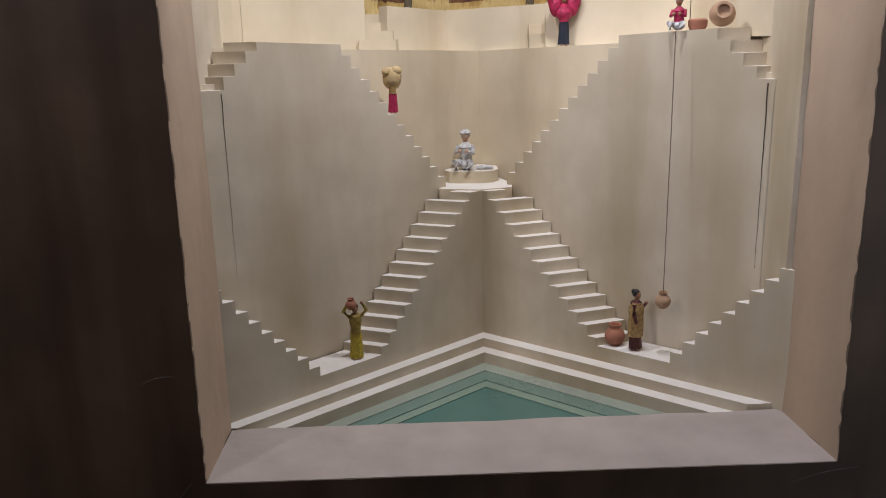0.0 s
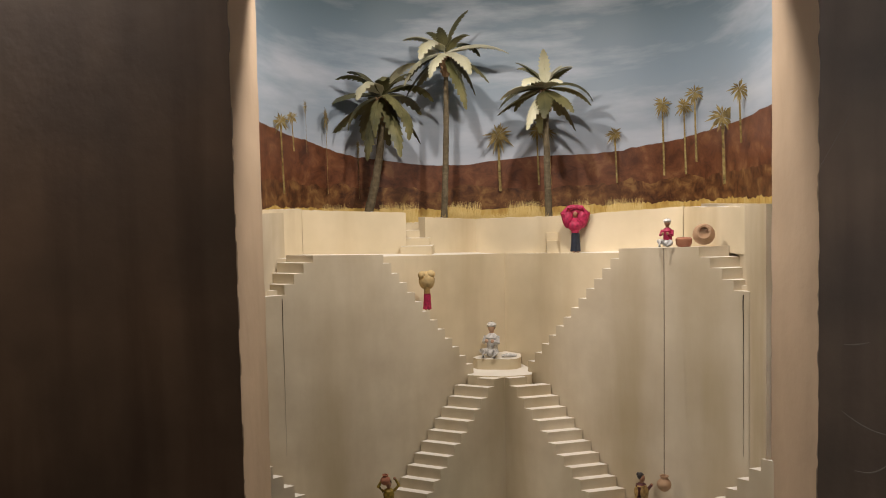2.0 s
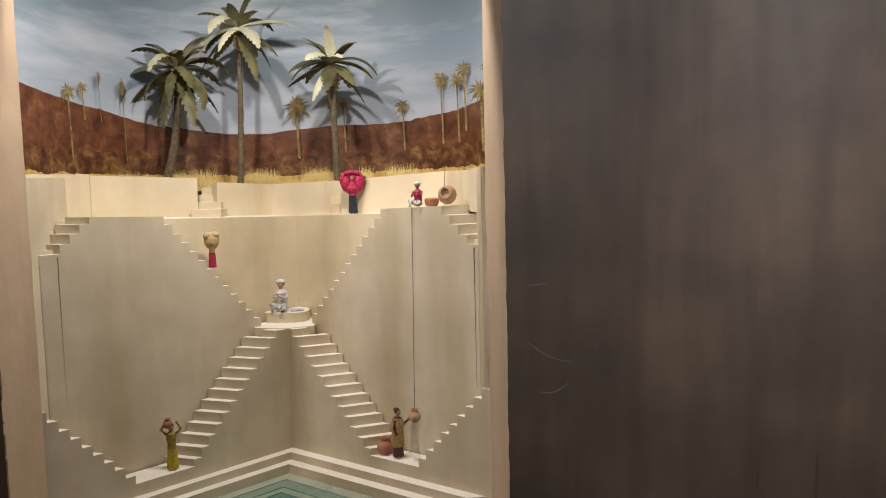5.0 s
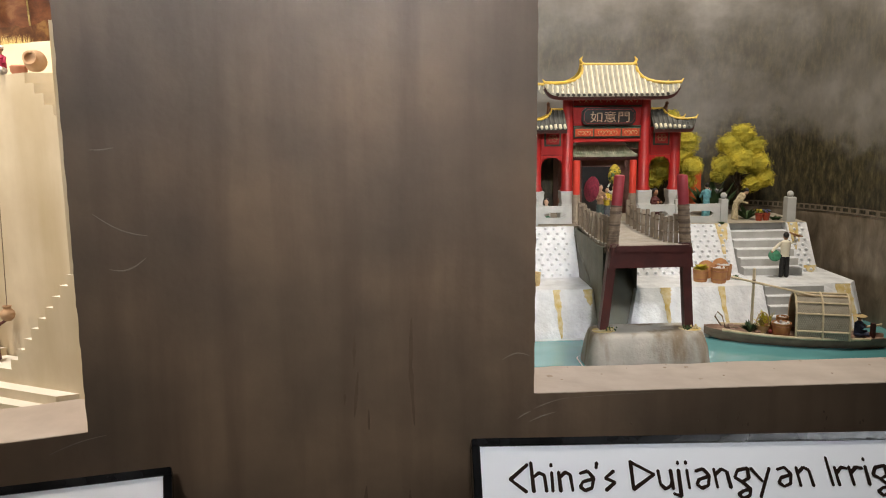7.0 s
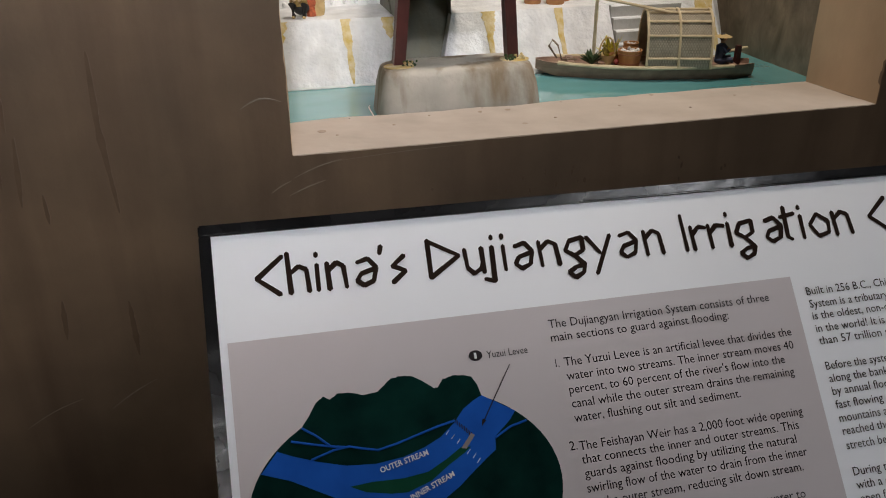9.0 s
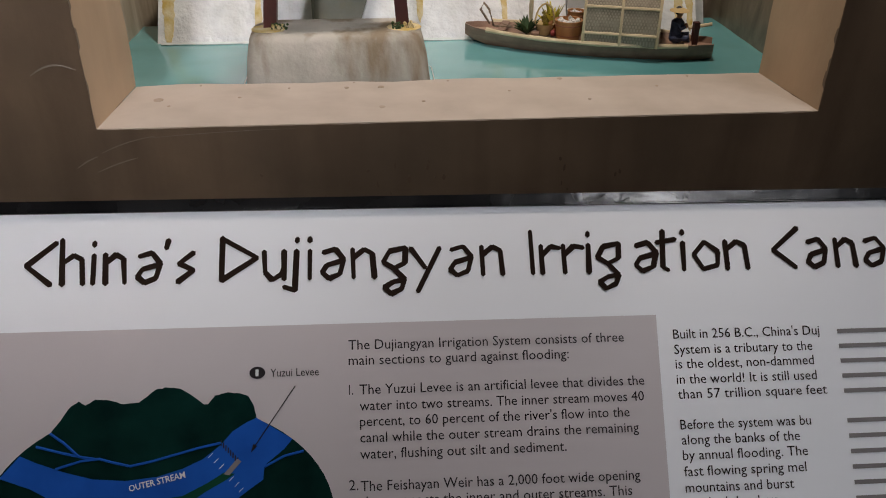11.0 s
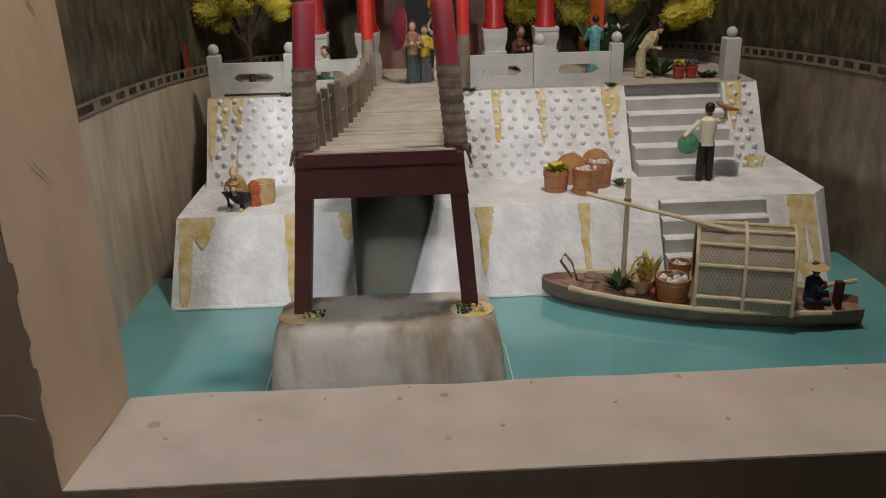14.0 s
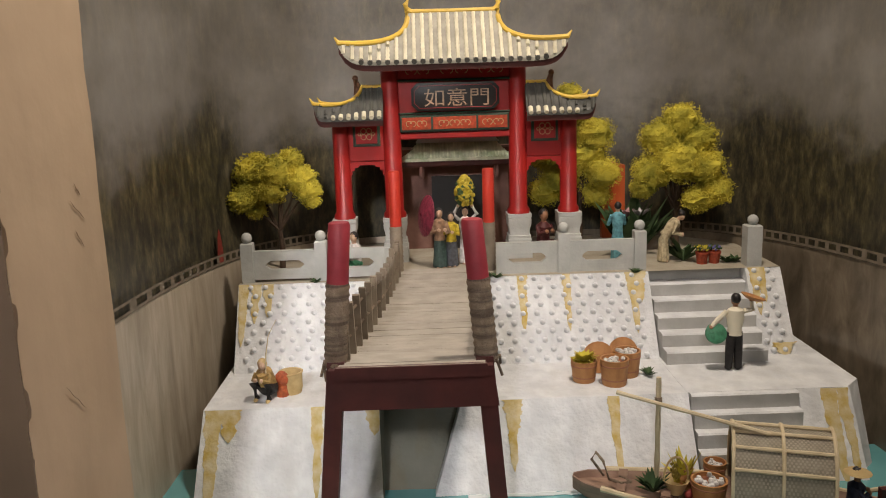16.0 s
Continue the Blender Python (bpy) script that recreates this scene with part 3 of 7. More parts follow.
# ledges round the pool
def vband(name, d0, d1, z0, z1, mats):
    """A V-shaped ledge between two depths, from z0 up to z1."""
    for s in (-1, 1):
        xe = XC + s * 0.335
        bm = bmesh.new()
        k = 0.040 * (xe - 0)
        ea, eb = min(0.330, (d0 - 0.112) / SL), min(0.330, (d1 - 0.112) / SL)
        prism(bm, [P(XC, d1, z0), P(XC, d0, z0), P(XC + s * ea, d0 - SL * ea, z0 + k * ea / 0.335), P(XC + s * eb, d1 - SL * eb, z0 + k * eb / 0.335)], (0, 0, z1 - z0))
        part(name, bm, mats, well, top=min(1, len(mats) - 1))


vband("ledge", DA, DA - 0.024, 0.90, 0.988, [SAND, SAND_TOPLIT])
vband("ledge", DA - 0.024, DA - 0.047, 0.90, 0.975, [SAND, SAND_TOPLIT])
vband("pool_ring", DA - 0.047, DA - 0.074, 0.89, 0.9590, [POOL[0]])
vband("pool_ring", DA - 0.074, DA - 0.104, 0.89, 0.9575, [POOL[1]])
vband("pool_ring", DA - 0.104, DA - 0.123, 0.89, 0.9560, [POOL[2]])
bm = bmesh.new()
prism(bm, [P(XC, DA - 0.123, 0.89), P(XC - 0.178, DA - 0.123 - SL * 0.178, 0.883), P(XC + 0.178, DA - 0.123 - SL * 0.178, 0.897)], (0, 0, 0.0645))
part("pool_water", bm, POOL[3], well, "deep green painted pool")

# terrace and parapet: the terrace dips a little towards its middle
for s in (-1, 1):
    bm = bmesh.new()
    e = XC + s * 0.335
    q = [P(XC, DC + 0.012, 1.3890), P(XC + s * 0.30, DC - SL * 0.30 + 0.012, 1.4030), P(e, 0.235, 1.4035), P(e, 0.62, 1.4035), P(XC, 0.62, 1.3890)]
    a, b = [bm.verts.new(p) for p in q], [bm.verts.new(P(p.x, p.y, 1.36)) for p in q]
    bm.faces.new(a)
    bm.faces.new(b[::-1])
    for i in range(5):
        bm.faces.new((a[i], b[i], b[(i + 1) % 5], a[(i + 1) % 5]))
    part("terrace", bm, [SAND_LIT, SAND_TOPLIT], well, top=1)


def parapet(x0, y0, x1, y1, z0, z1, z2=None, th=0.02, name="parapet"):
    bm = bmesh.new()
    d = (P(x1, y1, 0) - P(x0, y0, 0)).normalized()
    nrm = P(-d.y, d.x, 0) * th
    g = [[P(x0, y0, 0).lerp(P(x1, y1, 0), u / 20) + P(0, 0, z0 + (z1 + ((z2 or z1) - z1) * u / 20 - z0 + (0.0010 * noise.noise(P(u * 3.1, x0, 0)) if v == 4 else 0)) * v / 4) for u in range(21)] for v in range(5)]
    sheet(bm, g)
    sheet(bm, [[p + nrm for p in r] for r in g])
    sheet(bm, [g[-1], [p + nrm for p in g[-1]]])
    sheet(bm, [[g[v][k] + nrm * w for v in range(5)] for w in (0, 1) for k in (0,)])
    sheet(bm, [[g[v][20] + nrm * w for v in range(5)] for w in (0, 1)])
    part(name, bm, [SAND_LIT, SAND_TOPLIT], well, top=1)


parapet(-0.325, 0.365, -0.172, 0.455, 1.388, 1.4730, 1.4650)
parapet(-0.142, 0.475, -0.060, 0.545, 1.388, 1.4562, 1.4505)
parapet(-0.060, 0.545, 0.086, 0.474, 1.388, 1.4505, 1.4540)
parapet(0.084, 0.452, 0.268, 0.385, 1.388, 1.4545, 1.4665)
parapet(-0.345, 0.13, -0.3255, 0.365, 1.403, 1.475)
parapet(0.269, 0.385, 0.330, 0.13, 1.403, 1.466)
for i in range(4):
    bm = bmesh.new()
    box(bm, (-0.180, 0.440 + i * 0.024, 1.388), (-0.128 - 0.006 * i, 0.560, 1.4090 + i * 0.0125))
    part("garden_step", bm, [SAND_LIT, SAND_TOPLIT], well, top=1)
for i in range(2):
    bm = bmesh.new()
    box(bm, (0.062, 0.462 + i * 0.014, 1.388), (0.090, 0.50, 1.4130 + i * 0.013))
    part("garden_step", bm, SAND_LIT, well)
# ground behind the parapet
bm = bmesh.new()
g = []
for v in range(13):
    row = []
    for u in range(31):
        x = -0.36 + 0.70 * u / 30
        y0 = 0.575 - 0.55 * abs(x + 0.06)
        if -0.20 < x < -0.12:
            y0 = 0.550
        row.append(P(x, y0 + (0.68 - y0) * v / 12, 1.442 + 0.005 * noise.noise(P(u * 0.5, v * 0.6, 3))))
    g.append(row)
sheet(bm, g)
solo("desert_ground", bm, plain("dry_earth", (0.30, 0.20, 0.10), rough=0.95), (0, 0.5, 1.44), "strip of dry sandy earth behind the parapet", "ground", kind="structure", M=M1)


# curved backdrop: a printed desert with hills and sky
def curve1(s):
    """Plan of the backdrop, s from 0 to 1, left to right."""
    a = math.pi * (1 - s)
    ca, sa = math.cos(a), math.sin(a)
    k = 0.62
    return (XC + 0.37 * math.copysign(abs(ca) ** k, ca), 0.20 + 0.46 * abs(sa) ** k)


def curved(bm, cv, zlo, zhi, n=72, m=14, off=0.0, s0=0.0, s1=1.0, mi=0):
    g = []
    for j in range(m + 1):
        row = []
        for i in range(n + 1):
            s = s0 + (s1 - s0) * i / n
            x, y = cv(s)
            x += (0.29 - x) * off if cv is not curve1 else (XC - x) * off
            y -= off * 0.35
            a, b = zlo(s), zhi(s)
            row.append(P(x, y, a + (b - a) * j / m))
        g.append(row)
    sheet(bm, g, mi)


def print_mat(name, cols, scale, stretch=(1, 1, 1), rough=0.75, lo=0.35, hi=0.65, detail=8):
    """A printed picture surface: noise through a colour ramp."""
    m = bpy.data.materials.new(name)
    m.use_nodes = True
    N, L = m.node_tree.nodes, m.node_tree.links
    b = N["Principled BSDF"]
    b.inputs["Roughness"].default_value = rough
    tc, mp, nz, cr = N.new("ShaderNodeTexCoord"), N.new("ShaderNodeMapping"), N.new("ShaderNodeTexNoise"), N.new("ShaderNodeValToRGB")
    mp.inputs["Scale"].default_value = stretch
    nz.inputs["Scale"].default_value, nz.inputs["Detail"].default_value, nz.inputs["Roughness"].default_value, nz.inputs["Distortion"].default_value = scale, detail, 0.62, 0.4
    L.new(tc.outputs["Object"], mp.inputs[0])
    L.new(mp.outputs[0], nz.inputs["Vector"])
    L.new(nz.outputs[0], cr.inputs[0])
    e = cr.color_ramp.elements
    while len(e) < len(cols):
        e.new(0.5)
    for i, c in enumerate(cols):
        e[i].position = lo + (hi - lo) * i / (len(cols) - 1)
        e[i].color = (*c, 1)
    L.new(cr.outputs[0], b.inputs["Base Color"])
    return m


def sky_print(name):
    """Printed sky: grey-blue above, pale at the horizon, with long slanting clouds."""
    m = bpy.data.materials.new(name)
    m.use_nodes = True
    N, L = m.node_tree.nodes, m.node_tree.links
    b = N["Principled BSDF"]
    b.inputs["Roughness"].default_value = 0.5
    tc, sep, mr = N.new("ShaderNodeTexCoord"), N.new("ShaderNodeSeparateXYZ"), N.new("ShaderNodeMapRange")
    L.new(tc.outputs["Object"], sep.inputs[0])
    mr.inputs[1].default_value, mr.inputs[2].default_value = 0.15, 0.46
    L.new(sep.outputs[2], mr.inputs[0])
    base = N.new("ShaderNodeValToRGB")
    e = base.color_ramp.elements
    e[0].color, e[1].color = (0.43, 0.48, 0.56, 1), (0.15, 0.215, 0.255, 1)
    mid = e.new(0.5)
    mid.color = (0.26, 0.335, 0.41, 1)
    L.new(mr.outputs[0], base.inputs[0])
    mp, nz, cr = N.new("ShaderNodeMapping"), N.new("ShaderNodeTexNoise"), N.new("ShaderNodeMapRange")
    mp.inputs["Rotation"].default_value = (0, radians(22), 0)
    mp.inputs["Scale"].default_value = (1.6, 1.2, 7.5)
    nz.inputs["Scale"].default_value, nz.inputs["Detail"].default_value, nz.inputs["Roughness"].default_value = 2.4, 6, 0.55
    L.new(tc.outputs["Object"], mp.inputs[0])
    L.new(mp.outputs[0], nz.inputs["Vector"])
    cr.inputs[1].default_value, cr.inputs[2].default_value, cr.inputs[4].default_value = 0.46, 0.70, 0.75
    L.new(nz.outputs[0], cr.inputs[0])
    mix = N.new("ShaderNodeMix")
    mix.data_type = "RGBA"
    mix.inputs[7].default_value = (0.55, 0.585, 0.65, 1)
    L.new(cr.outputs[0], mix.inputs[0])
    L.new(base.outputs[0], mix.inputs[6])
    L.new(mix.outputs[2], b.inputs["Base Color"])
    return m


SKY1 = sky_print("printed_sky")
HILL1 = print_mat("printed_hills", [(0.075, 0.026, 0.012), (0.125, 0.044, 0.019), (0.165, 0.062, 0.027), (0.23, 0.105, 0.045)], 30, (1, 1, 1.2), rough=0.4)
SCRUB1 = print_mat("printed_scrub", [(0.050, 0.020, 0.010), (0.105, 0.042, 0.017), (0.165, 0.075, 0.028), (0.26, 0.14, 0.05)], 38, (1, 1, 1.1), rough=0.4)
GRASSP = print_mat("printed_grass", [(0.42, 0.25, 0.06), (0.58, 0.39, 0.10), (0.66, 0.50, 0.18)], 60, (1, 1, 0.3))
desert = thing("backdrop_desert", (XC, 0.66, 1.40), "curved backdrop printed with red hills, palms and a cloudy sky", "backdrop", kind="structure", M=M1)
bm = bmesh.new()
curved(bm, curve1, lambda s: 1.36, lambda s: 2.05)
part("sky_print", bm, SKY1, desert)


def ridge1(s):
    rise = 0.058 * ((0.48 - s) / 0.42) ** 1.25 if s < 0.48 else 0.012 * min(1, (s - 0.48) * 30) + 0.040 * ((s - 0.48) / 0.49) ** 1.2
    return 1.549 + rise + 0.006 * noise.noise(P(s * 9, 2, 0)) + 0.0025 * noise.noise(P(s * 60, 5, 0))


bm = bmesh.new()
curved(bm, curve1, lambda s: 1.37, ridge1, n=160, off=0.008)
part("hill_print", bm, HILL1, desert)
bm = bmesh.new()
curved(bm, curve1, lambda s: 1.37, lambda s: 1.505 + 0.018 * abs(2 * s - 1) + 0.012 * noise.noise(P(s * 22, 9, 0)) + 0.004 * noise.noise(P(s * 90, 9, 3)), n=200, off=0.016)
part("scrub_print", bm, SCRUB1, desert)
bm = bmesh.new()
curved(bm, curve1, lambda s: 1.37, lambda s: 1.468 + 0.012 * abs(2 * s - 1) + 0.007 * noise.noise(P(s * 40, 1, 0)) + 0.004 * noise.noise(P(s * 200, 4, 0)), n=300, off=0.024)
part("grass_print", bm, GRASSP, desert)
PALMP = print_mat("printed_palm", [(0.13, 0.09, 0.03), (0.26, 0.19, 0.06), (0.37, 0.29, 0.11)], 90)


def printed_palm(s, ztop, zbot, r):
    """A small flat palm of the print."""
    x, y = curve1(s)
    off = 0.03
    x, y = x + (XC - x) * off, y - off * 0.35
    x2, y2 = curve1(min(1, s + 0.01))
    t = P(x2 - x, y2 - y, 0)
    t = P(1, 0, 0) if abs(t.x) * 3 > abs(t.y) else P(0, 1 if s < 0.5 else -1, 0)
    bm = bmesh.new()
    c = P(x, y, ztop)
    q = [c - t * r * 0.07, c + t * r * 0.07, P(x, y, zbot) + t * (r * 0.09 + 0.003), P(x, y, zbot) - t * (r * 0.09 - 0.003)]
    bm.faces.new([bm.verts.new(p) for p in q])
    for k in range(23):
        a = 2 * math.pi * k / 23 + jit(0.15)
        L = r * (0.85 + jit(0.25)) * (1.15 if math.sin(a) < -0.5 else 1)
        d = t * math.cos(a) + P(0, 0, math.sin(a))
        n = t * -math.sin(a) + P(0, 0, math.cos(a))
        bm.faces.new([bm.verts.new(p) for p in (c, c + d * L * 0.5 + n * L * 0.08, c + d * L + P(0, 0, -0.15 * L), c + d * L * 0.5 - n * L * 0.08)])
    part("palm_print", bm, PALMP, desert)


for s, zt, zb, r in ((0.082, 1.616, 1.50, 0.017), (0.113, 1.628, 1.57, 0.012), (0.153, 1.650, 1.57, 0.014), (0.209, 1.634, 1.50, 0.024), (0.289, 1.586, 1.49, 0.023), (0.499, 1.605, 1.50, 0.028), (0.519, 1.612, 1.51, 0.019),
                     (0.531, 1.608, 1.51, 0.016), (0.632, 1.600, 1.51, 0.018), (0.734, 1.645, 1.52, 0.019), (0.788, 1.636, 1.52, 0.018), (0.816, 1.655, 1.54, 0.019), (0.893, 1.606, 1.50, 0.026), (0.938, 1.640, 1.56, 0.018)):
    printed_palm(s, zt, zb, r)

# standing grass
bm = bmesh.new()
for i in range(5200):
    u = rnd.random()
    x = -0.32 + 0.60 * u
    y = 0.592 - 0.50 * abs(x + 0.04) + rnd.uniform(-0.010, 0.05)
    h = rnd.uniform(0.012, 0.034) * (1.3 if noise.noise(P(x * 18, 0, 0)) > 0 else 0.6)
    z = 1.441
    dx, dy = jit(0.008), jit(0.006)
    w = rnd.uniform(0.0004, 0.0008)
    bm.faces.new([bm.verts.new(p) for p in ((x - w, y, z), (x + w, y, z), (x + dx, y + dy, z + h))])
solo("dry_grass", bm, GRASS, (0, 0.5, 1.44), "tufts of straw-yellow dry grass behind the parapet", "grass", kind="stuff", M=M1)


def palm(x, y, z0, z1, lean, r0, fronds, spread, seed, label):
    q = random.Random(seed)
    tr = thing("palm_tree", (x, y, z0), label, "palm tree", "model palms", M=M1)
    top = P(x + lean, y, z1)
    bm = bmesh.new()
    n = 14
    pts = [P(x, y, z0 - 0.01).lerp(top, i / n) + P(lean * 0.25 * math.sin(math.pi * i / n), 0, 0) for i in range(n + 1)]
    tube(bm, pts, [r0 * (1.25 - 0.45 * i / n) * (1 + 0.12 * (i % 2)) for i in range(n + 1)], 9)
    part("trunk", bm, PALMT, tr)
    bm = bmesh.new()
    lathe(bm, top - P(0, 0, 0.040), [(r0 * 0.9, 0), (r0 * 1.45, 0.008), (r0 * 1.75, 0.020), (r0 * 1.6, 0.032), (r0 * 0.9, 0.042)], 10)
    for k in range(34):
        a, h = k * 2.4, 0.004 + 0.034 * k / 34
        c = top - P(0, 0, 0.040 - h) + P(math.cos(a), math.sin(a), 0) * r0 * 1.5
        tube(bm, [c, c + P(math.cos(a) * 0.0035, math.sin(a) * 0.0035, 0.005)], [0.0022, 0.0006], 5)
    part("leaf_base", bm, CLAYP, tr)
    for k in range(fronds):
        a = 2.4 * k + q.uniform(-0.25, 0.25)
        f = (k + 0.5) / fronds
        # the young ones stand, the old ones hang
        el = 1.35 - 2.0 * f + q.uniform(-0.25, 0.25)
        bend = q.uniform(0.9, 1.9) * (1.0 if el > -0.2 else 0.5)
        L = spread * q.uniform(0.80, 1.12) * (0.75 if el > 0.9 else 1.0)
        d = P(math.cos(a), math.sin(a) * 0.70, 0)
        side = P(-d.y, d.x, 0).normalized()
        wide = L * q.uniform(0.115, 0.165)
        twist = q.uniform(-0.6, 0.6)
        m = 20
        cen, gl, gr = [], [], []
        c = top + P(0, 0, 0.002)
        for i in range(m + 1):
            t = i / m
            e = el - bend * t ** 1.25
            step = d * math.cos(e) + P(0, 0, math.sin(e))
            if i:
                c = c + step * (L / m)
            up = P(0, 0, math.cos(e)) - d * math.sin(e)
            w = 0.0012 + wide * max(0, math.sin(math.pi * min(1, max(0, (t - 0.08) / 0.92)) ** 0.8)) ** 0.75
            w *= 1.0 if i % 2 else (0.70 if t > 0.35 else 0.9)
            s2 = (side * math.cos(twist * t) + up * math.sin(twist * t))
            cen.append(c)
            back = step * (-0.35 * w if i % 2 == 0 else 0.15 * w)
            gl.append(c + s2 * w - up * w * 0.35 + back)
            gr.append(c - s2 * w - up * w * 0.35 + back)
        bm = bmesh.new()
        sheet(bm, [gl, cen, gr])
        tube(bm, cen, [0.0012 * (1 - 0.8 * i / m) for i in range(m + 1)], 5)
        part("frond", bm, FRONDL if q.random() < 0.36 else FROND, tr)
    return tr


palm(-0.262, 0.545, 1.44, 1.668, 0.040, 0.0066, 21, 0.122, 3, "model palm with dark and cream painted drooping fronds")
palm(-0.118, 0.555, 1.44, 1.742, 0.010, 0.0048, 19, 0.115, 8, "tall slim model palm with a high crown of fronds")
palm(0.070, 0.545, 1.44, 1.672, -0.004, 0.0052, 21, 0.108, 12, "model palm with drooping dark green and white fronds")


# ---- jars and figurines ----
def jar_prof(r, h, neck=0.5, lip=0.62):
    return [(r * 0.45, 0), (r * 0.85, h * 0.18), (r, h * 0.42), (r * 0.88, h * 0.64), (r * neck, h * 0.80), (r * neck, h * 0.88), (r * lip, h * 0.96), (r * lip, h), (r * neck * 0.9, h * 0.99), (r * neck * 0.85, h * 0.86)]


def jar(x, y, z, r, h, material, label, M=M1, tilt=None, name="water_jar"):
    bm = bmesh.new()
    lathe(bm, (x, y, z), jar_prof(r, h), 18, 0, tilt)
    return solo(name, bm, material, (x, y, z), label, "jar", M=M)


jar(0.160, 0.268, ZP + 0.006, 0.0135, 0.028, TERRA, "round red terracotta water jar on the well platform")
jar(0.2095, 0.224, 1.078, 0.0098, 0.021, CLAYP, "red terracotta jar hanging from a thin rope")
jar(0.272, 0.262, 1.4260, 0.0150, 0.034, CLAYP, "large clay jar lying on its side on the terrace", tilt=Euler((radians(78), 0, radians(-12))).to_matrix())
bm = bmesh.new()
tube(bm, [P(0.2135, 0.2385, 1.411), P(0.2125, 0.234, 1.30), P(0.2095, 0.224, 1.099)], 0.0006, 6)
solo("well_rope", bm, CORD, (0.2035, 0.23, 1.09), "thin brown rope from the wall top to a jar", "rope", M=M1)


def figurine(x, y, z, h, turn, lower, upper, label, M=M1, skin=SKIN, arms="down", mode="stand", head=HAIR, extra=None, hat=None, skirt=True, drape=None, shawl=0, bun=False, lean=0):
    """A plain painted doll, one mesh: lower garment, body, arms, head."""
    mats = [lower, upper, skin, head, extra or upper, hat or head, drape or upper]
    bm = bmesh.new()
    k = h
    R = Matrix.Rotation(radians(turn), 4, "Z")

    def q(a, b, c):
        if lean and c > 0.45:
            u, e = c - 0.45, radians(lean)
            b, c = b * math.cos(e) - u * math.sin(e), 0.45 + u * math.cos(e) + b * math.sin(e)
        return R @ P(a * k, b * k, c * k)
    if mode == "stand":
        if skirt:
            prof = [(0.095, 0.02), (0.115, 0.03), (0.108, 0.14), (0.100, 0.28), (0.098, 0.40), (0.080, 0.52)]
            rings(bm, [[q(r * math.cos(t) * (1 + 0.10 * (1 - zz) * math.sin(9 * t + 5 * zz)), r * 0.85 * math.sin(t) * (1 + 0.10 * (1 - zz) * math.sin(9 * t + 5 * zz)), zz) for t in (2 * math.pi * j / 30 for j in range(30))] for r, zz in prof], 0)
            for sx in (-0.045, 0.045):
                ball(bm, q(sx, -0.05, 0.02), (0.035 * k, 0.06 * k, 0.022 * k), 2, 8)
        else:
            for sx in (-0.06, 0.06):
                tube(bm, [q(sx, 0.0, 0.03), q(sx * 0.9, 0, 0.25), q(sx * 0.6, 0, 0.50)], [0.045 * k, 0.055 * k, 0.065 * k], 10, 0)
                ball(bm, q(sx, -0.03, 0.02), (0.036 * k, 0.065 * k, 0.024 * k), 3, 8)
        tube(bm, [q(0, 0, 0.47), q(0, 0, 0.56), q(0, 0.005, 0.70), q(0, 0.005, 0.79), q(0, 0, 0.83)], [0.095 * k, 0.085 * k, 0.11 * k, 0.095 * k, 0.04 * k], 12, 1)
        zs, zh = 0.77, 0.91
    elif mode == "sit":
        ball(bm, q(0, 0, 0.14), (0.20 * k, 0.20 * k, 0.14 * k), 0, 12)
        for sx in (-0.14, 0.14):
            tube(bm, [q(sx * 0.6, 0, 0.16), q(sx * 1.4, -0.30, 0.20), q(sx, -0.36, 0.03)], [0.10 * k, 0.085 * k, 0.05 * k], 9, 0)
        tube(bm, [q(0, 0.02, 0.15), q(0, 0.03, 0.35), q(0, 0.0, 0.58), q(0, -0.01, 0.68)], [0.17 * k, 0.15 * k, 0.18 * k, 0.07 * k], 12, 1)
        zs, zh = 0.58, 0.84
    else:
        ball(bm, q(0, 0.06, 0.28), (0.24 * k, 0.26 * k, 0.22 * k), 0, 12)
        for sx in (-0.16, 0.16):
            tube(bm, [q(sx, 0.0, 0.28), q(sx * 1.2, -0.28, 0.42), q(sx, -0.20, 0.06)], [0.12 * k, 0.10 * k, 0.07 * k], 9, 0)
            ball(bm, q(sx, -0.26, 0.04), (0.06 * k, 0.12 * k, 0.04 * k), 3, 8)
        tube(bm, [q(0, 0.06, 0.30), q(0, -0.02, 0.50), q(0, -0.10, 0.70), q(0, -0.14, 0.78)], [0.22 * k, 0.21 * k, 0.19 * k, 0.09 * k], 12, 1)
        zs, zh = 0.66, 0.88
    s = 0.10 if mode == "stand" else 0.17
    f = -0.14 if mode == "squat" else 0
    hr = 0.062 if mode == "stand" else 0.115
    for sx in (-1, 1):
        if arms == "up":
            path = [q(sx * s, f, zs), q(sx * (s + 0.10), f, zs + 0.10), q(sx * (s + 0.02), f, zs + 0.24)]
        elif arms == "front":
            path = [q(sx * s, f, zs), q(sx * (s + 0.04), f - 0.08, zs - 0.16), q(sx * s * 0.5, f - 0.22, zs - 0.10)]
        elif arms == "side":
            path = [q(sx * s, f, zs), q(sx * (s + 0.07), f - 0.02, zs - 0.14), q(sx * (s + (0.24 if sx > 0 else 0.02)), f - 0.05, zs - (0.08 if sx > 0 else 0.30))]
        elif arms == "carry":
            path = [q(s, f, zs), q(s + 0.12, f, zs - 0.12), q(s + 0.20, f + 0.03, zs - 0.20)] if sx > 0 else [q(-s, f, zs), q(-s - 0.11, f, zs + 0.02), q(-s - 0.09, f, zs + 0.15)]
        else:
            path = [q(sx * s, f, zs), q(sx * (s + 0.05), f, zs - 0.16), q(sx * (s + 0.02), f - 0.05, zs - 0.32)]
        rr = 0.036 * k if mode == "stand" else 0.06 * k
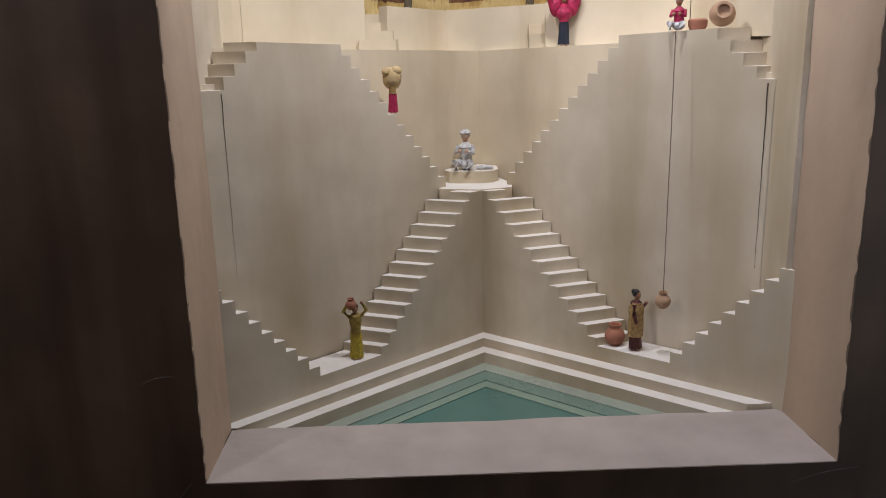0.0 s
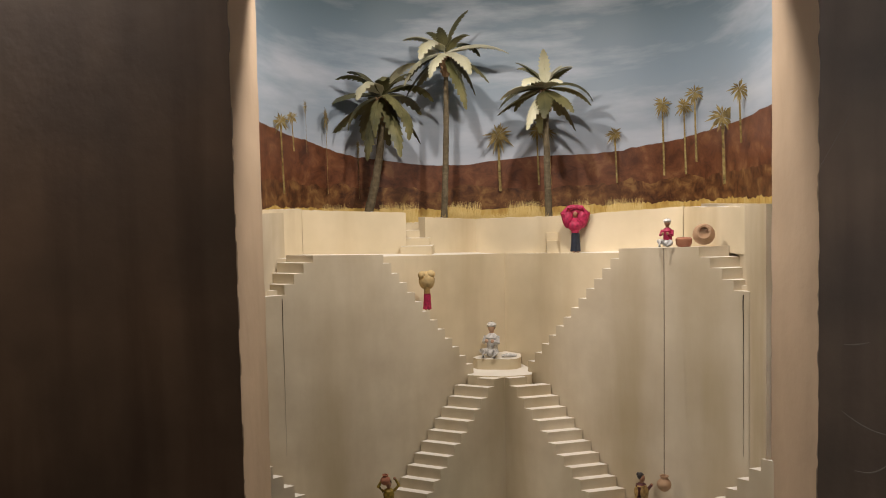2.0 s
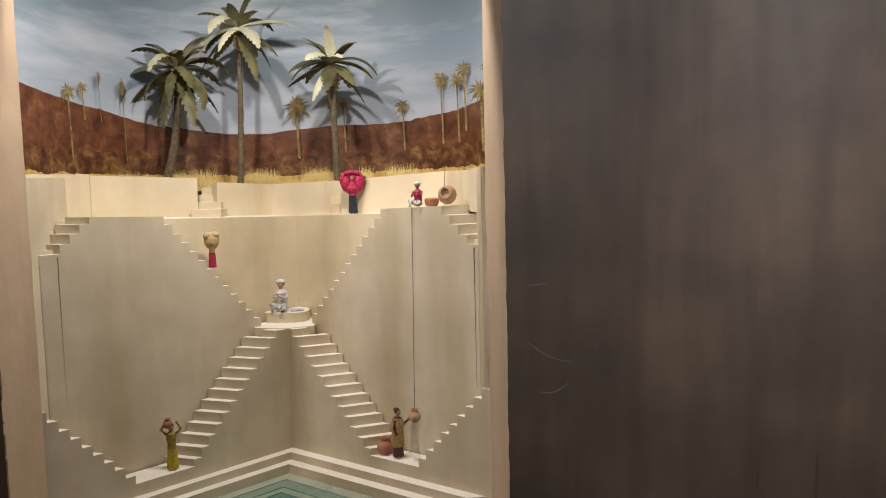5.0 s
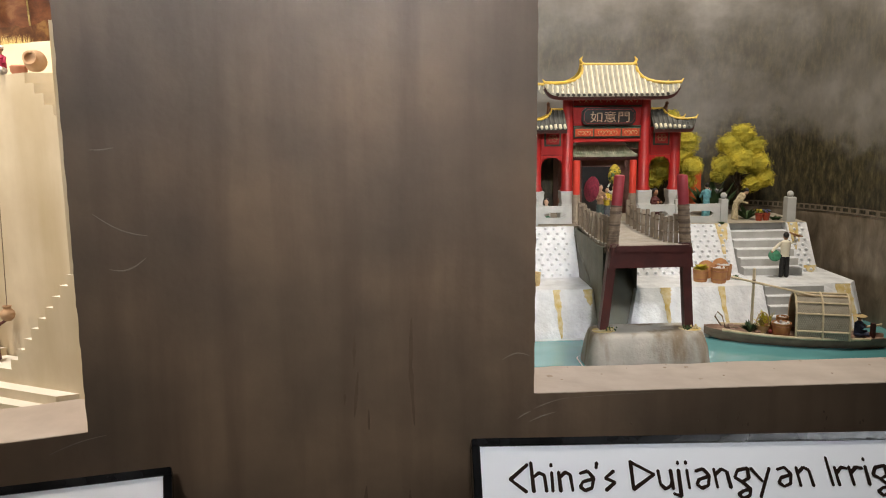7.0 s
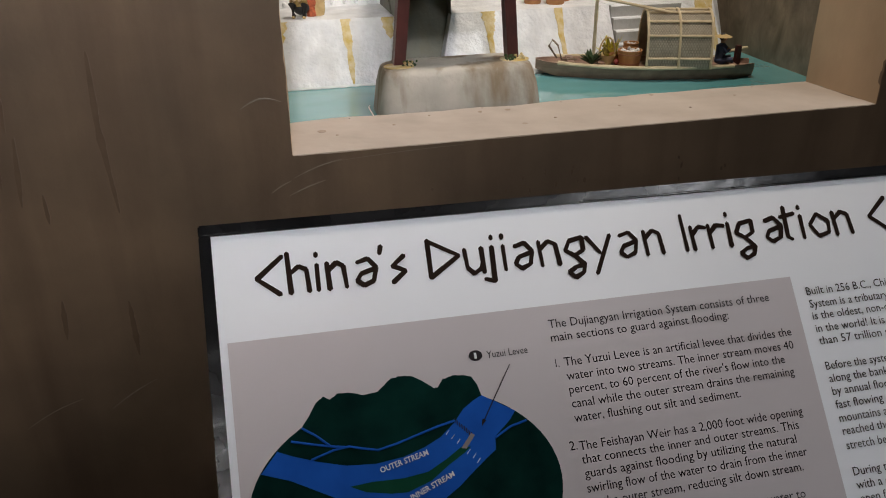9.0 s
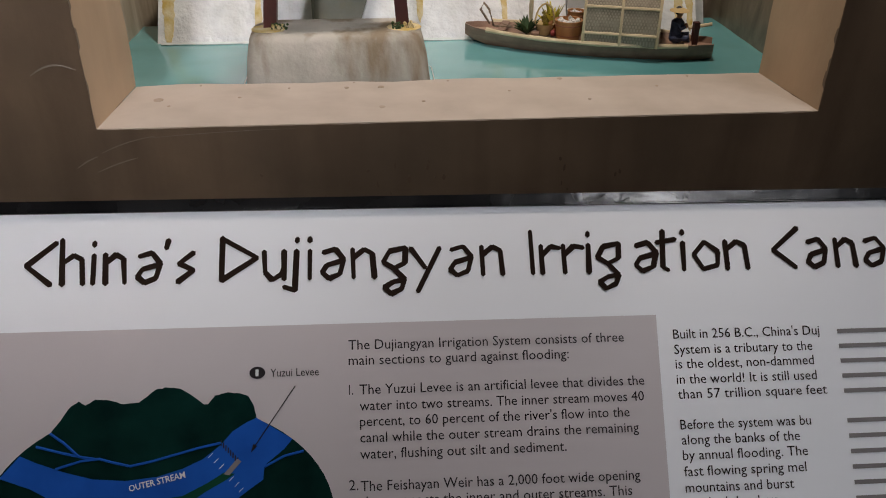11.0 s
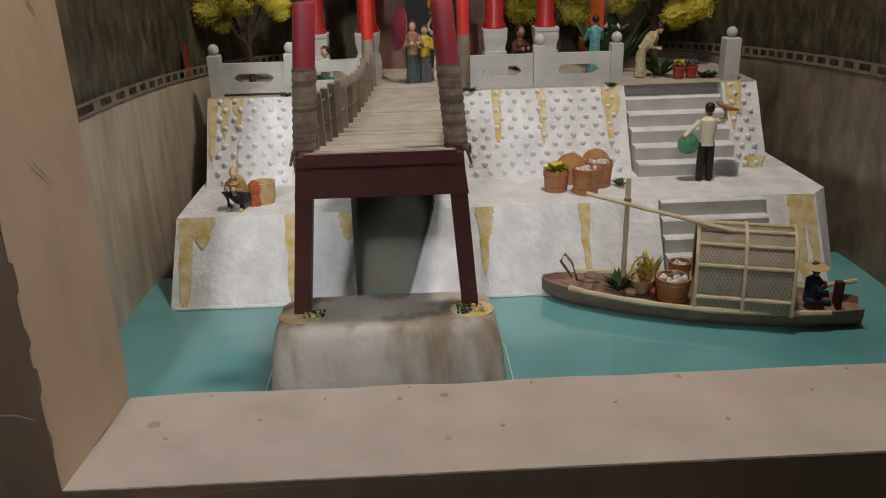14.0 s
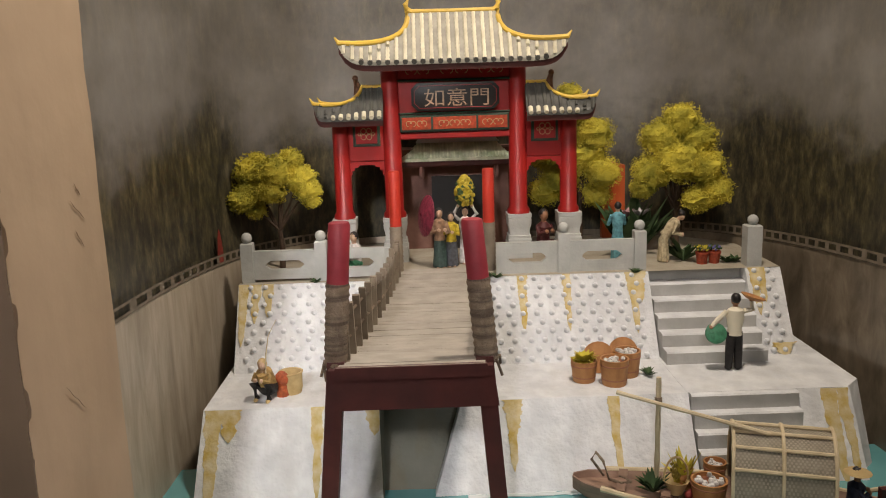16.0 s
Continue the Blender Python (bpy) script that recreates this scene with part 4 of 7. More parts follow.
        tube(bm, path, [rr, rr * 0.95, rr * 0.7], 8, 1)
        ball(bm, path[-1], rr * 0.9, 2, 7)
    tube(bm, [q(0, f, zs + 0.04), q(0, f, zh)], [hr * 0.55 * k, hr * 0.5 * k], 8, 2)
    ball(bm, q(0, f - 0.01, zh), (hr * 0.9 * k, hr * k, hr * 1.2 * k), 2, 10)
    ball(bm, q(0, f + 0.012, zh + 0.03), (hr * 1.02 * k, hr * 1.02 * k, hr * 1.1 * k), 3, 10)
    if bun:
        ball(bm, q(0, f + 0.055, zh + 0.055), hr * 0.62 * k, 3, 8)
    if shawl:
        loops = []
        for zz, r in ((0.24, 0.135), (0.40, 0.135), (0.56, 0.125), (0.70, 0.135), (0.80, 0.095)):
            ring = [q(r * math.cos(t) * (1 + 0.06 * math.sin(7 * t)), r * 0.9 * math.sin(t) * (1 + 0.06 * math.sin(7 * t)), zz) for t in (radians(shawl + 210 * j / 12) for j in range(13))]
            loops.append(ring)
        sheet(bm, loops, 6)
        sheet(bm, [[p * 0.985 for p in ring] for ring in loops], 6)
    elif drape:
        tube(bm, [q(-0.10, -0.02, 0.80), q(0.02, -0.085, 0.66), q(0.06, -0.05, 0.40), q(0.03, 0.05, 0.30)], [0.03 * k, 0.05 * k, 0.075 * k, 0.06 * k], 9, 6)
    if hat == STRAW:
        lathe(bm, q(0, f, zh + 0.03), [(hr * 2.4 * k, 0), (hr * 2.3 * k, 0.01 * k), (hr * 0.9 * k, 0.07 * k), (hr * 0.2 * k, 0.12 * k)], 14, 5)
    elif hat:
        ball(bm, q(0, f, zh + 0.065), (hr * 1.25 * k, hr * 1.2 * k, hr * 0.75 * k), 5, 10)
    if extra == TERRA:
        lathe(bm, q(-0.06, 0, 0.90), jar_prof(0.10 * k, 0.20 * k), 14, 4)
    elif extra == PINK:
        for sx in (-1, 1):
            ball(bm, q(sx * 0.17, 0.04, 0.80), (0.13 * k, 0.10 * k, 0.23 * k), 4, 12)
            tube(bm, [q(sx * 0.25, 0.02, 0.74), q(sx * 0.29, 0.0, 0.92), q(sx * 0.15, 0.0, 1.05), q(0, 0.0, 1.08)], [0.05 * k, 0.07 * k, 0.07 * k, 0.06 * k], 9, 4)
        ball(bm, q(0, 0.06, 0.98), (0.20 * k, 0.09 * k, 0.11 * k), 4, 12)
        ball(bm, q(0, 0.0, 0.64), (0.17 * k, 0.12 * k, 0.16 * k), 4, 12)
    elif extra == STRAW:
        ball(bm, q(0, 0.06, 0.82), (0.23 * k, 0.20 * k, 0.27 * k), 4, 14)
        ball(bm, q(0.10, 0.04, 1.00), (0.14 * k, 0.15 * k, 0.12 * k), 4, 10)
        ball(bm, q(-0.12, 0.02, 0.98), (0.13 * k, 0.15 * k, 0.12 * k), 4, 10)
    bmesh.ops.translate(bm, verts=bm.verts[:], vec=P(x, y, z))
    return solo("figurine", bm, mats, (x, y, z), label, "figurine", M=M)


YEL, PINK, NAVY, WHT, TAN = cloth(0.62, 0.46, 0.03), cloth(0.52, 0.02, 0.09), cloth(0.018, 0.026, 0.045), cloth(0.80, 0.78, 0.75), cloth(0.46, 0.29, 0.10)
DKRED, BLKC, TEAL, GRN = cloth(0.11, 0.022, 0.020), cloth(0.02, 0.018, 0.018), cloth(0.16, 0.45, 0.52), cloth(0.05, 0.26, 0.14)
CREAM, ORNG, BLUEC = cloth(0.62, 0.52, 0.33), cloth(0.55, 0.12, 0.04), cloth(0.05, 0.07, 0.14)
figurine(-0.180, 0.262, ZP - 0.0072, 0.076, 15, YEL, cloth(0.36, 0.25, 0.035), "painted figurine in yellow dress with a clay jar at its shoulder", extra=TERRA, arms="up")
figurine(0.182, 0.246, ZP + 0.0073, 0.080, 60, DKRED, DKRED, "painted figurine in dark red dress and tan shawl", drape=TAN, shawl=70, arms="side", bun=True)
figurine(0.107, 0.428, 1.3955, 0.068, 0, NAVY, PINK, "painted figurine in navy skirt holding a pink shawl overhead", arms="up", head=PINK, extra=PINK)
figurine(0.2230, 0.265, ZT + 0.0065, 0.040, -30, WHT, PINK, "small seated figurine in pink and white", mode="sit", arms="front", hat=WHT)
figurine(-0.1292, 0.3700, 1.3120, 0.056, 10, PINK, TAN, "painted figurine carrying a large straw bundle down the stairs", arms="up", extra=STRAW)
figurine(-0.032, 0.462, ZL + 0.018, 0.060, -15, WHT, WHT, "seated white-robed figurine wearing a turban", mode="sit", arms="front", hat=WHT, skin=SKINL)
bm = bmesh.new()
lathe(bm, (0.2450, 0.262, ZT + 0.0065), [(0.008, 0), (0.011, 0.004), (0.0115, 0.011), (0.009, 0.013), (0.006, 0.010)], 14)
solo("basket", bm, TERRA, (0.2450, 0.262, ZT + 0.0065), "low orange-brown basket beside the seated figurine", "basket", M=M1)
bm = bmesh.new()
tube(bm, [P(-0.016, 0.458, ZL + 0.0205), P(-0.004, 0.459, ZL + 0.0215), P(0.009, 0.460, ZL + 0.0205)], [0.002, 0.0035, 0.002], 8)
solo("cloth_roll", bm, WHT, (-0.004, 0.459, ZL + 0.018), "rolled white cloth lying on the stone seat", "cloth", M=M1)


# ---- river display ----
ZW, Z1, Z2 = 0.984, 1.057, 1.143
YA0, YA1, YB0, YB1 = 0.284, 0.341, 0.440, 0.495


def slope_block(bm, x0, x1, y0, y1, yb, z0, z1, mi=0, n=24, foot=0.0):
    """A sloping bank with a slightly uneven face."""
    g = []
    for j in range(13):
        v = j / 12
        xa = x0 - foot * (1 - v)
        g.append([P(xa + (x1 - xa) * i / n, y0 + (y1 - y0) * v, z0 + (z1 - z0) * v) + P(0, 0.0012 * noise.noise(P((x0 + (x1 - x0) * i / n) * 60, v * 4, y0)), 0) for i in range(n + 1)])
    g.append([P(p.x, yb, z1) for p in g[-1]])
    sheet(bm, g, mi)
    for i in (0, n):
        loop = [bm.verts.new(r[i]) for r in g] + [bm.verts.new(P(g[0][i].x, yb, z0))]
        bm.faces.new(loop).material_index = mi


bm = bmesh.new()
g = [[P(-0.07 + 0.78 * i / 60, 0.108 + 0.26 * j / 24, ZW + 0.0008 * noise.noise(P(i * 0.35, j * 0.4, 0))) for i in range(61)] for j in range(25)]
sheet(bm, g)
solo("water", bm, WATER, (0.3, 0.2, ZW), "turquoise resin river water", "water", kind="structure")

quay = thing("river_quay", (0.3, 0.40, ZW), "white plastered two-tier river bank with moss stains", "quay")
for x0, x1 in ((-0.012, 0.160), (0.236, 0.455), (0.562, 0.612)):
    bm = bmesh.new()
    slope_block(bm, x0, x1, YA0, YA1, 0.50, 0.970, Z1, foot=0.033 if 0.2 < x0 < 0.3 else 0.004)
    part("lower_bank", bm, WHITE, quay)
for x0, x1 in ((-0.006, 0.160), (0.236, 0.456), (0.566, 0.606)):
    bm = bmesh.new()
    slope_block(bm, x0, x1, YB0, YB1, 0.56, Z1 - 0.002, Z2)
    part("upper_bank", bm, WHITE, quay)
bm = bmesh.new()
box(bm, (0.4545, 0.341, Z1 - 0.010), (0.606, 0.50, Z1 + 0.0005))
part("terrace_floor", bm, WHITE, quay)
# culvert under the bridge, whose shade is darkened into the concrete's colour
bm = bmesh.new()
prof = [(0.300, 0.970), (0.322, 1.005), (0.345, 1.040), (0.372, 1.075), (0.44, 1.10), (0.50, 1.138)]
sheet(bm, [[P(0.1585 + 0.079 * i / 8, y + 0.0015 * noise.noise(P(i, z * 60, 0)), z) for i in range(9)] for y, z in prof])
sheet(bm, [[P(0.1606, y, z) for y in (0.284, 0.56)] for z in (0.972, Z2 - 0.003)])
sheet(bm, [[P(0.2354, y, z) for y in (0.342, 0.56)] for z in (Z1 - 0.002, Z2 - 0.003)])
part("culvert", bm, DARKC, quay, "wet concrete culvert, darkened for the bridge's shade")
# cheek at the far end
bm = bmesh.new()
prism(bm, [P(0.6125, 0.30, 0.97), P(0.6125, 0.345, Z1 - 0.001), P(0.6125, 0.50, Z1 - 0.001), P(0.6125, 0.50, 0.97)], (0.02, 0.02, 0))
part("end_cheek", bm, WHITE, quay)
# stone studs of the upper bank
me = None
rows_n = 10
for j in range(rows_n):
    v = (j + 0.6) / rows_n
    for x0, x1 in ((0.004, 0.150), (0.245, 0.448), (0.572, 0.600)):
        n = max(2, round((x1 - x0) / 0.0155))
        for i in range(n):
            x = x0 + (x1 - x0) * (i + (0.25 if j % 2 else 0.6)) / n
            c = P(x + jit(0.001), YB0 + (YB1 - YB0) * v - 0.0004, Z1 + (Z2 - Z1) * v)
            if me is None:
                b2 = bmesh.new()
                lathe(b2, (0, 0, 0), [(0.0034, -0.001), (0.0030, 0.0010), (0.0020, 0.0027), (0.0006, 0.0034)], 8, 0, Matrix.Rotation(radians(58), 3, "X"))
                me = to_mesh("stud", b2, STUDM, (0, 0, 0))
            ob = new("stud", me)
            ob.parent = quay
            ob.location = c - ORG[quay.name]
            ob.rotation_euler = (0, jit(0.5), 0)


def moss(x, v0, v1, w, lower=True, taper=0.4):
    """A yellow moss streak on a bank face."""
    ya, yb, za, zb = (YA0, YA1, 0.970, Z1) if lower else (YB0, YB1, Z1, Z2)
    n = 44
    bm = bmesh.new()
    L, R = [], []
    for i in range(n + 1):
        t = i / n
        v = v0 + (v1 - v0) * t
        c = P(x + 0.001 * noise.noise(P(x * 90, t * 3, 0)), ya + (yb - ya) * v - 0.0009, za + (zb - za) * v)
        ww = w * (taper + (1 - taper) * t) * min(1, 0.15 + 6 * t)
        L.append(c - P(ww * (0.8 + 0.4 * noise.noise(P(x * 70, t * 5, 1)) + 0.22 * noise.noise(P(x * 170, t * 29, 1))), 0, 0))
        R.append(c + P(ww * (0.8 + 0.4 * noise.noise(P(x * 70, t * 5, 8)) + 0.22 * noise.noise(P(x * 170, t * 29, 8))), 0, 0))
    mid = [(a + b) / 2 + P(0, -0.0002, 0.0001) for a, b in zip(L, R)]
    sheet(bm, [[p + P(0, 0.002, 0) for p in L], L, mid, R, [p + P(0, 0.002, 0) for p in R]])
    part("moss", bm, MOSS, quay)


for x, a, b, w in ((-0.002, 0.10, 1.0, 0.011), (0.014, 0.70, 1.0, 0.013), (0.098, 0.15, 1.0, 0.0075), (0.152, 0.72, 1.0, 0.010), (0.283, 0.35, 1.0, 0.008), (0.285, 0.7, 1.0, 0.013), (0.382, 0.28, 1.0, 0.007), (0.590, 0.10, 1.0, 0.010), (0.604, 0.2, 1.0, 0.008)):
    moss(x, a, b, w)
for x, a, b, w in ((0.0, 0.3, 1.0, 0.006), (0.014, 0.55, 1.0, 0.006), (0.028, 0.62, 1.0, 0.006), (0.248, 0.3, 1.0, 0.005), (0.312, 0.35, 1.0, 0.006), (0.362, 0.35, 1.0, 0.005), (0.436, 0.3, 1.0, 0.006), (0.444, 0.65, 1.0, 0.008), (0.575, 0.45, 1.0, 0.006), (0.592, 0.0, 0.14, 0.012), (0.583, 0.6, 1.0, 0.005)):
    moss(x, a, b, w * 1.25, False)
# foam line at the water's edge
bm = bmesh.new()
for x0, x1 in ((-0.01, 0.158), (0.238, 0.46)):
    tube(bm, [P(x0 + (x1 - x0) * i / 40, YA0 + 0.004 + 0.0012 * noise.noise(P(i * 0.9, x0, 0)), ZW + 0.001) for i in range(41)], [0.0020 + 0.0012 * noise.noise(P(i * 1.7, 3, x0)) for i in range(41)], 5)
part("foam_line", bm, FOAM, quay)


def stairs(name, x0, x1, y0, y1, z0, z1, n, label):
    st = thing(name, ((x0 + x1) / 2, y0, z0), label, "stairs")
    for i in range(n):
        a = y0 + (y1 - y0) * i / n
        zt = z0 + (z1 - z0) * (i + 1) / n
        bm = bmesh.new()
        c = 0.0016
        q = [P(x0, a, z0 - 0.01), P(x0, a, zt - c), P(x0, a + c, zt), P(x0, y1 + 0.012, zt), P(x0, y1 + 0.012, z0 - 0.01)]
        if i < n - 1:
            q[3], q[4] = P(x0, y0 + (y1 - y0) * (i + 1) / n + 0.001, zt), P(x0, y0 + (y1 - y0) * (i + 1) / n + 0.001, z0 - 0.01)
        prism(bm, q, (x1 - x0, 0, 0))
        part("step", bm, [STEPM, WHITE], st, top=1)
    return st


stairs("stone_stairs", 0.4575, 0.5655, 0.420, 0.525, Z1, Z2, 6, "flight of grey stone steps up to the gate terrace")
stairs("stone_stairs", 0.4565, 0.5605, 0.290, 0.345, 0.982, Z1, 5, "short flight of grey stone steps down to the water")

# gate terrace
bm = bmesh.new()
g = [[P(-0.006 + 0.612 * i / 20, 0.494 + 0.30 * j / 8, Z2 + (0.0004 if j else 0)) for i in range(21)] for j in range(9)]
sheet(bm, g)
box(bm, (0.150, 0.50, Z2 - 0.02), (0.245, 0.52, Z2 - 0.0006))
solo("terrace", bm, mat("pale_paving", (0.42, 0.38, 0.30), (0.32, 0.28, 0.21), scale=30, rough=0.9, bump=0.4), (0.3, 0.6, Z2), "pale earth terrace in front of the red gate", "pavement", kind="structure")


def rail_post(par, x, y, z, h, w=0.0135):
    bm = bmesh.new()
    b = 0.0012
    rings(bm, [[P(x - a, y - a, zz), P(x + a, y - a, zz), P(x + a, y + a, zz), P(x - a, y + a, zz)] for a, zz in ((w / 2, z), (w / 2, z + h - b), (w / 2 - b, z + h))])
    p = part("post", bm, GREYST, par)
    bm = bmesh.new()
    ball(bm, (x, y, z + h + 0.0055), 0.0062, 0, 12)
    part("ball_cap", bm, GREYST, p)


def rail_panel(par, x0, x1, y, z0, z1):
    bm = bmesh.new()
    cx, cz, hx, hz = (x0 + x1) / 2, (z0 + z1) / 2 - 0.001, (x1 - x0) / 2, (z1 - z0) / 2
    out = [(-hx, -hz), (-hx * 0.5, -hz), (hx * 0.5, -hz), (hx, -hz), (hx, 0), (hx, hz), (hx * 0.5, hz), (-hx * 0.5, hz), (-hx, hz), (-hx, 0)]
    sx, sz = hx * 0.64, hz * 0.30
    inn = [(-sx * 0.86, -sz * 0.6), (-sx * 0.72, -sz), (sx * 0.72, -sz), (sx * 0.86, -sz * 0.6), (sx, 0), (sx * 0.86, sz * 0.6), (sx * 0.72, sz), (-sx * 0.72, sz), (-sx * 0.86, sz * 0.6), (-sx, 0)]
    ya, yb = y - 0.003, y + 0.003
    rings(bm, [[P(cx + a, yb, cz + b) for a, b in inn], [P(cx + a, ya, cz + b) for a, b in inn], [P(cx + a, ya, cz + b) for a, b in out], [P(cx + a, yb, cz + b) for a, b in out], [P(cx + a, yb, cz + b) for a, b in inn]], 0, True, False)
    part("panel", bm, GREYST, par)


rl = thing("stone_balustrade", (0.045, 0.507, Z2), "grey stone balustrade with slotted panels and ball-topped posts", "balustrade", "balustrades")
for x in (0.004, 0.087):
    rail_post(rl, x, 0.507, Z2, 0.0455)
rail_panel(rl, 0.011, 0.080, 0.507, Z2 + 0.004, Z2 + 0.037)
rail_panel(rl, 0.094, 0.158, 0.507, Z2 + 0.004, Z2 + 0.037)
rl = thing("stone_balustrade", (0.36, 0.507, Z2), "grey stone balustrade with slotted panels and ball-topped posts", "balustrade", "balustrades")
for x in (0.362, 0.4485):
    rail_post(rl, x, 0.507, Z2, 0.0455)
rail_panel(rl, 0.285, 0.355, 0.507, Z2 + 0.001, Z2 + 0.037)
rail_panel(rl, 0.369, 0.442, 0.507, Z2 + 0.001, Z2 + 0.037)
rp = thing("stone_post", (0.578, 0.507, Z2), "single grey stone post with a ball top at the stairs", "post")
rail_post(rp, 0.578, 0.507, Z2, 0.047, 0.017)

# ---- footbridge ----
pier = thing("bridge_pier", (0.19, 0.155, ZW), "stained grey concrete bridge pier with rounded ends", "pier")


def rrect(x0, x1, y0, y1, r, z, seg=5):
    pts = []
    for cx, cy, a0 in ((x1 - r, y0 + r, -90), (x1 - r, y1 - r, 0), (x0 + r, y1 - r, 90), (x0 + r, y0 + r, 180)):
        for k in range(seg + 1):
            a = radians(a0 + 90 * k / seg)
            pts.append(P(cx + r * math.cos(a), cy + r * math.sin(a), z))
    return pts


bm = bmesh.new()
rings(bm, [rrect(0.1025, 0.284, 0.111, 0.20, 0.016, 0.972), rrect(0.1070, 0.279, 0.117, 0.195, 0.018, 1.016), rrect(0.1095, 0.2755, 0.121, 0.19, 0.02, 1.0310), rrect(0.1115, 0.2735, 0.124, 0.188, 0.02, 1.0360), rrect(0.117, 0.268, 0.130, 0.182, 0.018, 1.0385)])
part("block", bm, CONC, pier)
for cx in (0.128, 0.258):
    bm = bmesh.new()
    ball(bm, (cx, 0.150, 1.0384), (0.017, 0.015, 0.0012), 0, 14)
    part("moss", bm, MOSS, pier)
bm = bmesh.new()
rings(bm, [rrect(0.0985, 0.288, 0.1095, 0.203, 0.016, 0.9845), rrect(0.0995, 0.2870, 0.1100, 0.2020, 0.016, 0.9852)], cap=False)
part("water_line", bm, FOAM, pier)

bridge = thing("footbridge", (0.195, 0.30, 1.10), "small timber footbridge with maroon trestle and red posts", "bridge")
for xa, xb in ((0.1290, 0.1415), (0.2570, 0.2470)):
    bm = bmesh.new()
    w = 0.0062
    rings(bm, [[P(x - w, 0.150, z), P(x + w, 0.150, z), P(x + w, 0.164, z), P(x - w, 0.164, z)] for x, z in ((xa, 1.037), (xb, 1.166))])
    part("leg", bm, MAROON, bridge)
bm = bmesh.new()
prism(bm, [P(0.1325, 0.1435, 1.132), P(0.2565, 0.1435, 1.132), P(0.2525, 0.1435, 1.162), P(0.1365, 0.1435, 1.162)], (0, 0.019, 0))
part("beam", bm, MAROON, bridge)


bm = bmesh.new()
prism(bm, [P(0.1405, 0.1385, 1.1560), P(0.2495, 0.1385, 1.1560), P(0.2480, 0.1385, 1.1652), P(0.1420, 0.1385, 1.1652)], (0, 0.0045, 0))
part("end_beam", bm, MAROON, bridge)


def deck(t):
    """Edge points and height of the deck along its run."""
    y = 0.140 + 0.395 * t
    return 0.143 + 0.030 * t, 0.247 + 0.022 * t, y, 1.1655 - 0.020 * t - 0.010 * math.sin(math.pi * t)


for i in range(34):
    xa, xb, ya, za = deck(i / 34)
    xc, xd, yb, zb = deck((i + 0.985) / 34)
    bm = bmesh.new()
    o = jit(0.0005)
    j1, j2 = jit(0.0012), jit(0.0012)
    lo = [P(xa + j1, ya, za + o), P(xb + j2, ya, za + o), P(xd + j2, yb, zb + o), P(xc + j1, yb, zb + o)]
    prism(bm, [p - P(0, 0, 0.004) for p in lo], (0, 0, 0.004))
    part("plank", bm, PLANK, bridge)
for sx in (0, 1):
    bm = bmesh.new()
    pts = []
    for i in range(15):
        d = deck(0.03 + 0.97 * i / 14)
        pts.append(P(d[sx] + (0.004 if sx == 0 else -0.004), d[2], d[3] - 0.006))
    tube(bm, pts, 0.003, 6)
    part("stringer", bm, WOOD, bridge)
    rail_pts = []
    for i in range(13):
        t = 0.06 + 0.86 * i / 12
        d = deck(t)
        x = d[sx] + (0.003 if sx == 0 else -0.003)
        h = 0.042 + jit(0.003)
        bm = bmesh.new()
        w = 0.0028
        lean = jit(0.002)
        rings(bm, [[P(x - w + k, d[2] - w, z), P(x + w + k, d[2] - w, z), P(x + w + k, d[2] + w, z), P(x - w + k, d[2] + w, z)] for k, z in ((0, d[3] - 0.004), (lean, d[3] + h))])
        part("baluster", bm, WOOD, bridge)
        rail_pts.append(P(x + lean, d[2], d[3] + h * 0.80))
    for hz in (0, -0.018):
        bm = bmesh.new()
        tube(bm, [p + P(0, 0, hz) for p in rail_pts], 0.0011, 6)
        part("side_rope", bm, CORD, bridge)
# end posts: cord-wrapped below, painted red above; the far pair's red is brightened as lit
for x0, x1, y, z0, zm, zt, r in ((0.1405, 0.1485, 0.158, 1.160, 1.222, 1.265, 0.0078), (0.2495, 0.2405, 0.160, 1.160, 1.222, 1.264, 0.0078), (0.1715, 0.1715, 0.530, 1.138, 1.198, 1.262, 0.0068), (0.279, 0.279, 0.528, 1.138, 1.200, 1.262, 0.0068)):
    f = (zm - z0) / (zt - z0)
    xm = x0 + (x1 - x0) * f
    bm = bmesh.new()
    tube(bm, [P(xm, y, zm), P(x1, y, zt - 0.0015), P(x1, y, zt)], [r, r * 0.98, r * 0.88], 14)
    p = part("post", bm, CRIM if y < 0.3 else REDLIT, bridge)
    bm = bmesh.new()
    n = 22
    tube(bm, [P(x0 + (xm - x0) * i / n, y, z0 + (zm - z0) * i / n) for i in range(n + 1)], [r * (1.13 if i % 2 else 1.02) for i in range(n + 1)], 14)
    part("cord_wrap", bm, CORD if y < 0.3 else WOOD, p, "brown cord wrapping" if y < 0.3 else "bare weathered wood")
    if y < 0.3:
        bm = bmesh.new()
        for k in range(7):
            a = k * 0.9
            tube(bm, [P(x0, y, z0 + 0.004) + P(math.cos(a) * 0.009, math.sin(a) * 0.009, 0), P(x0, y, z0) + P(math.cos(a + 0.5) * 0.011, math.sin(a + 0.5) * 0.010, -0.004 - 0.001 * k)], 0.0011, 5)
        part("knot", bm, CORD, p)
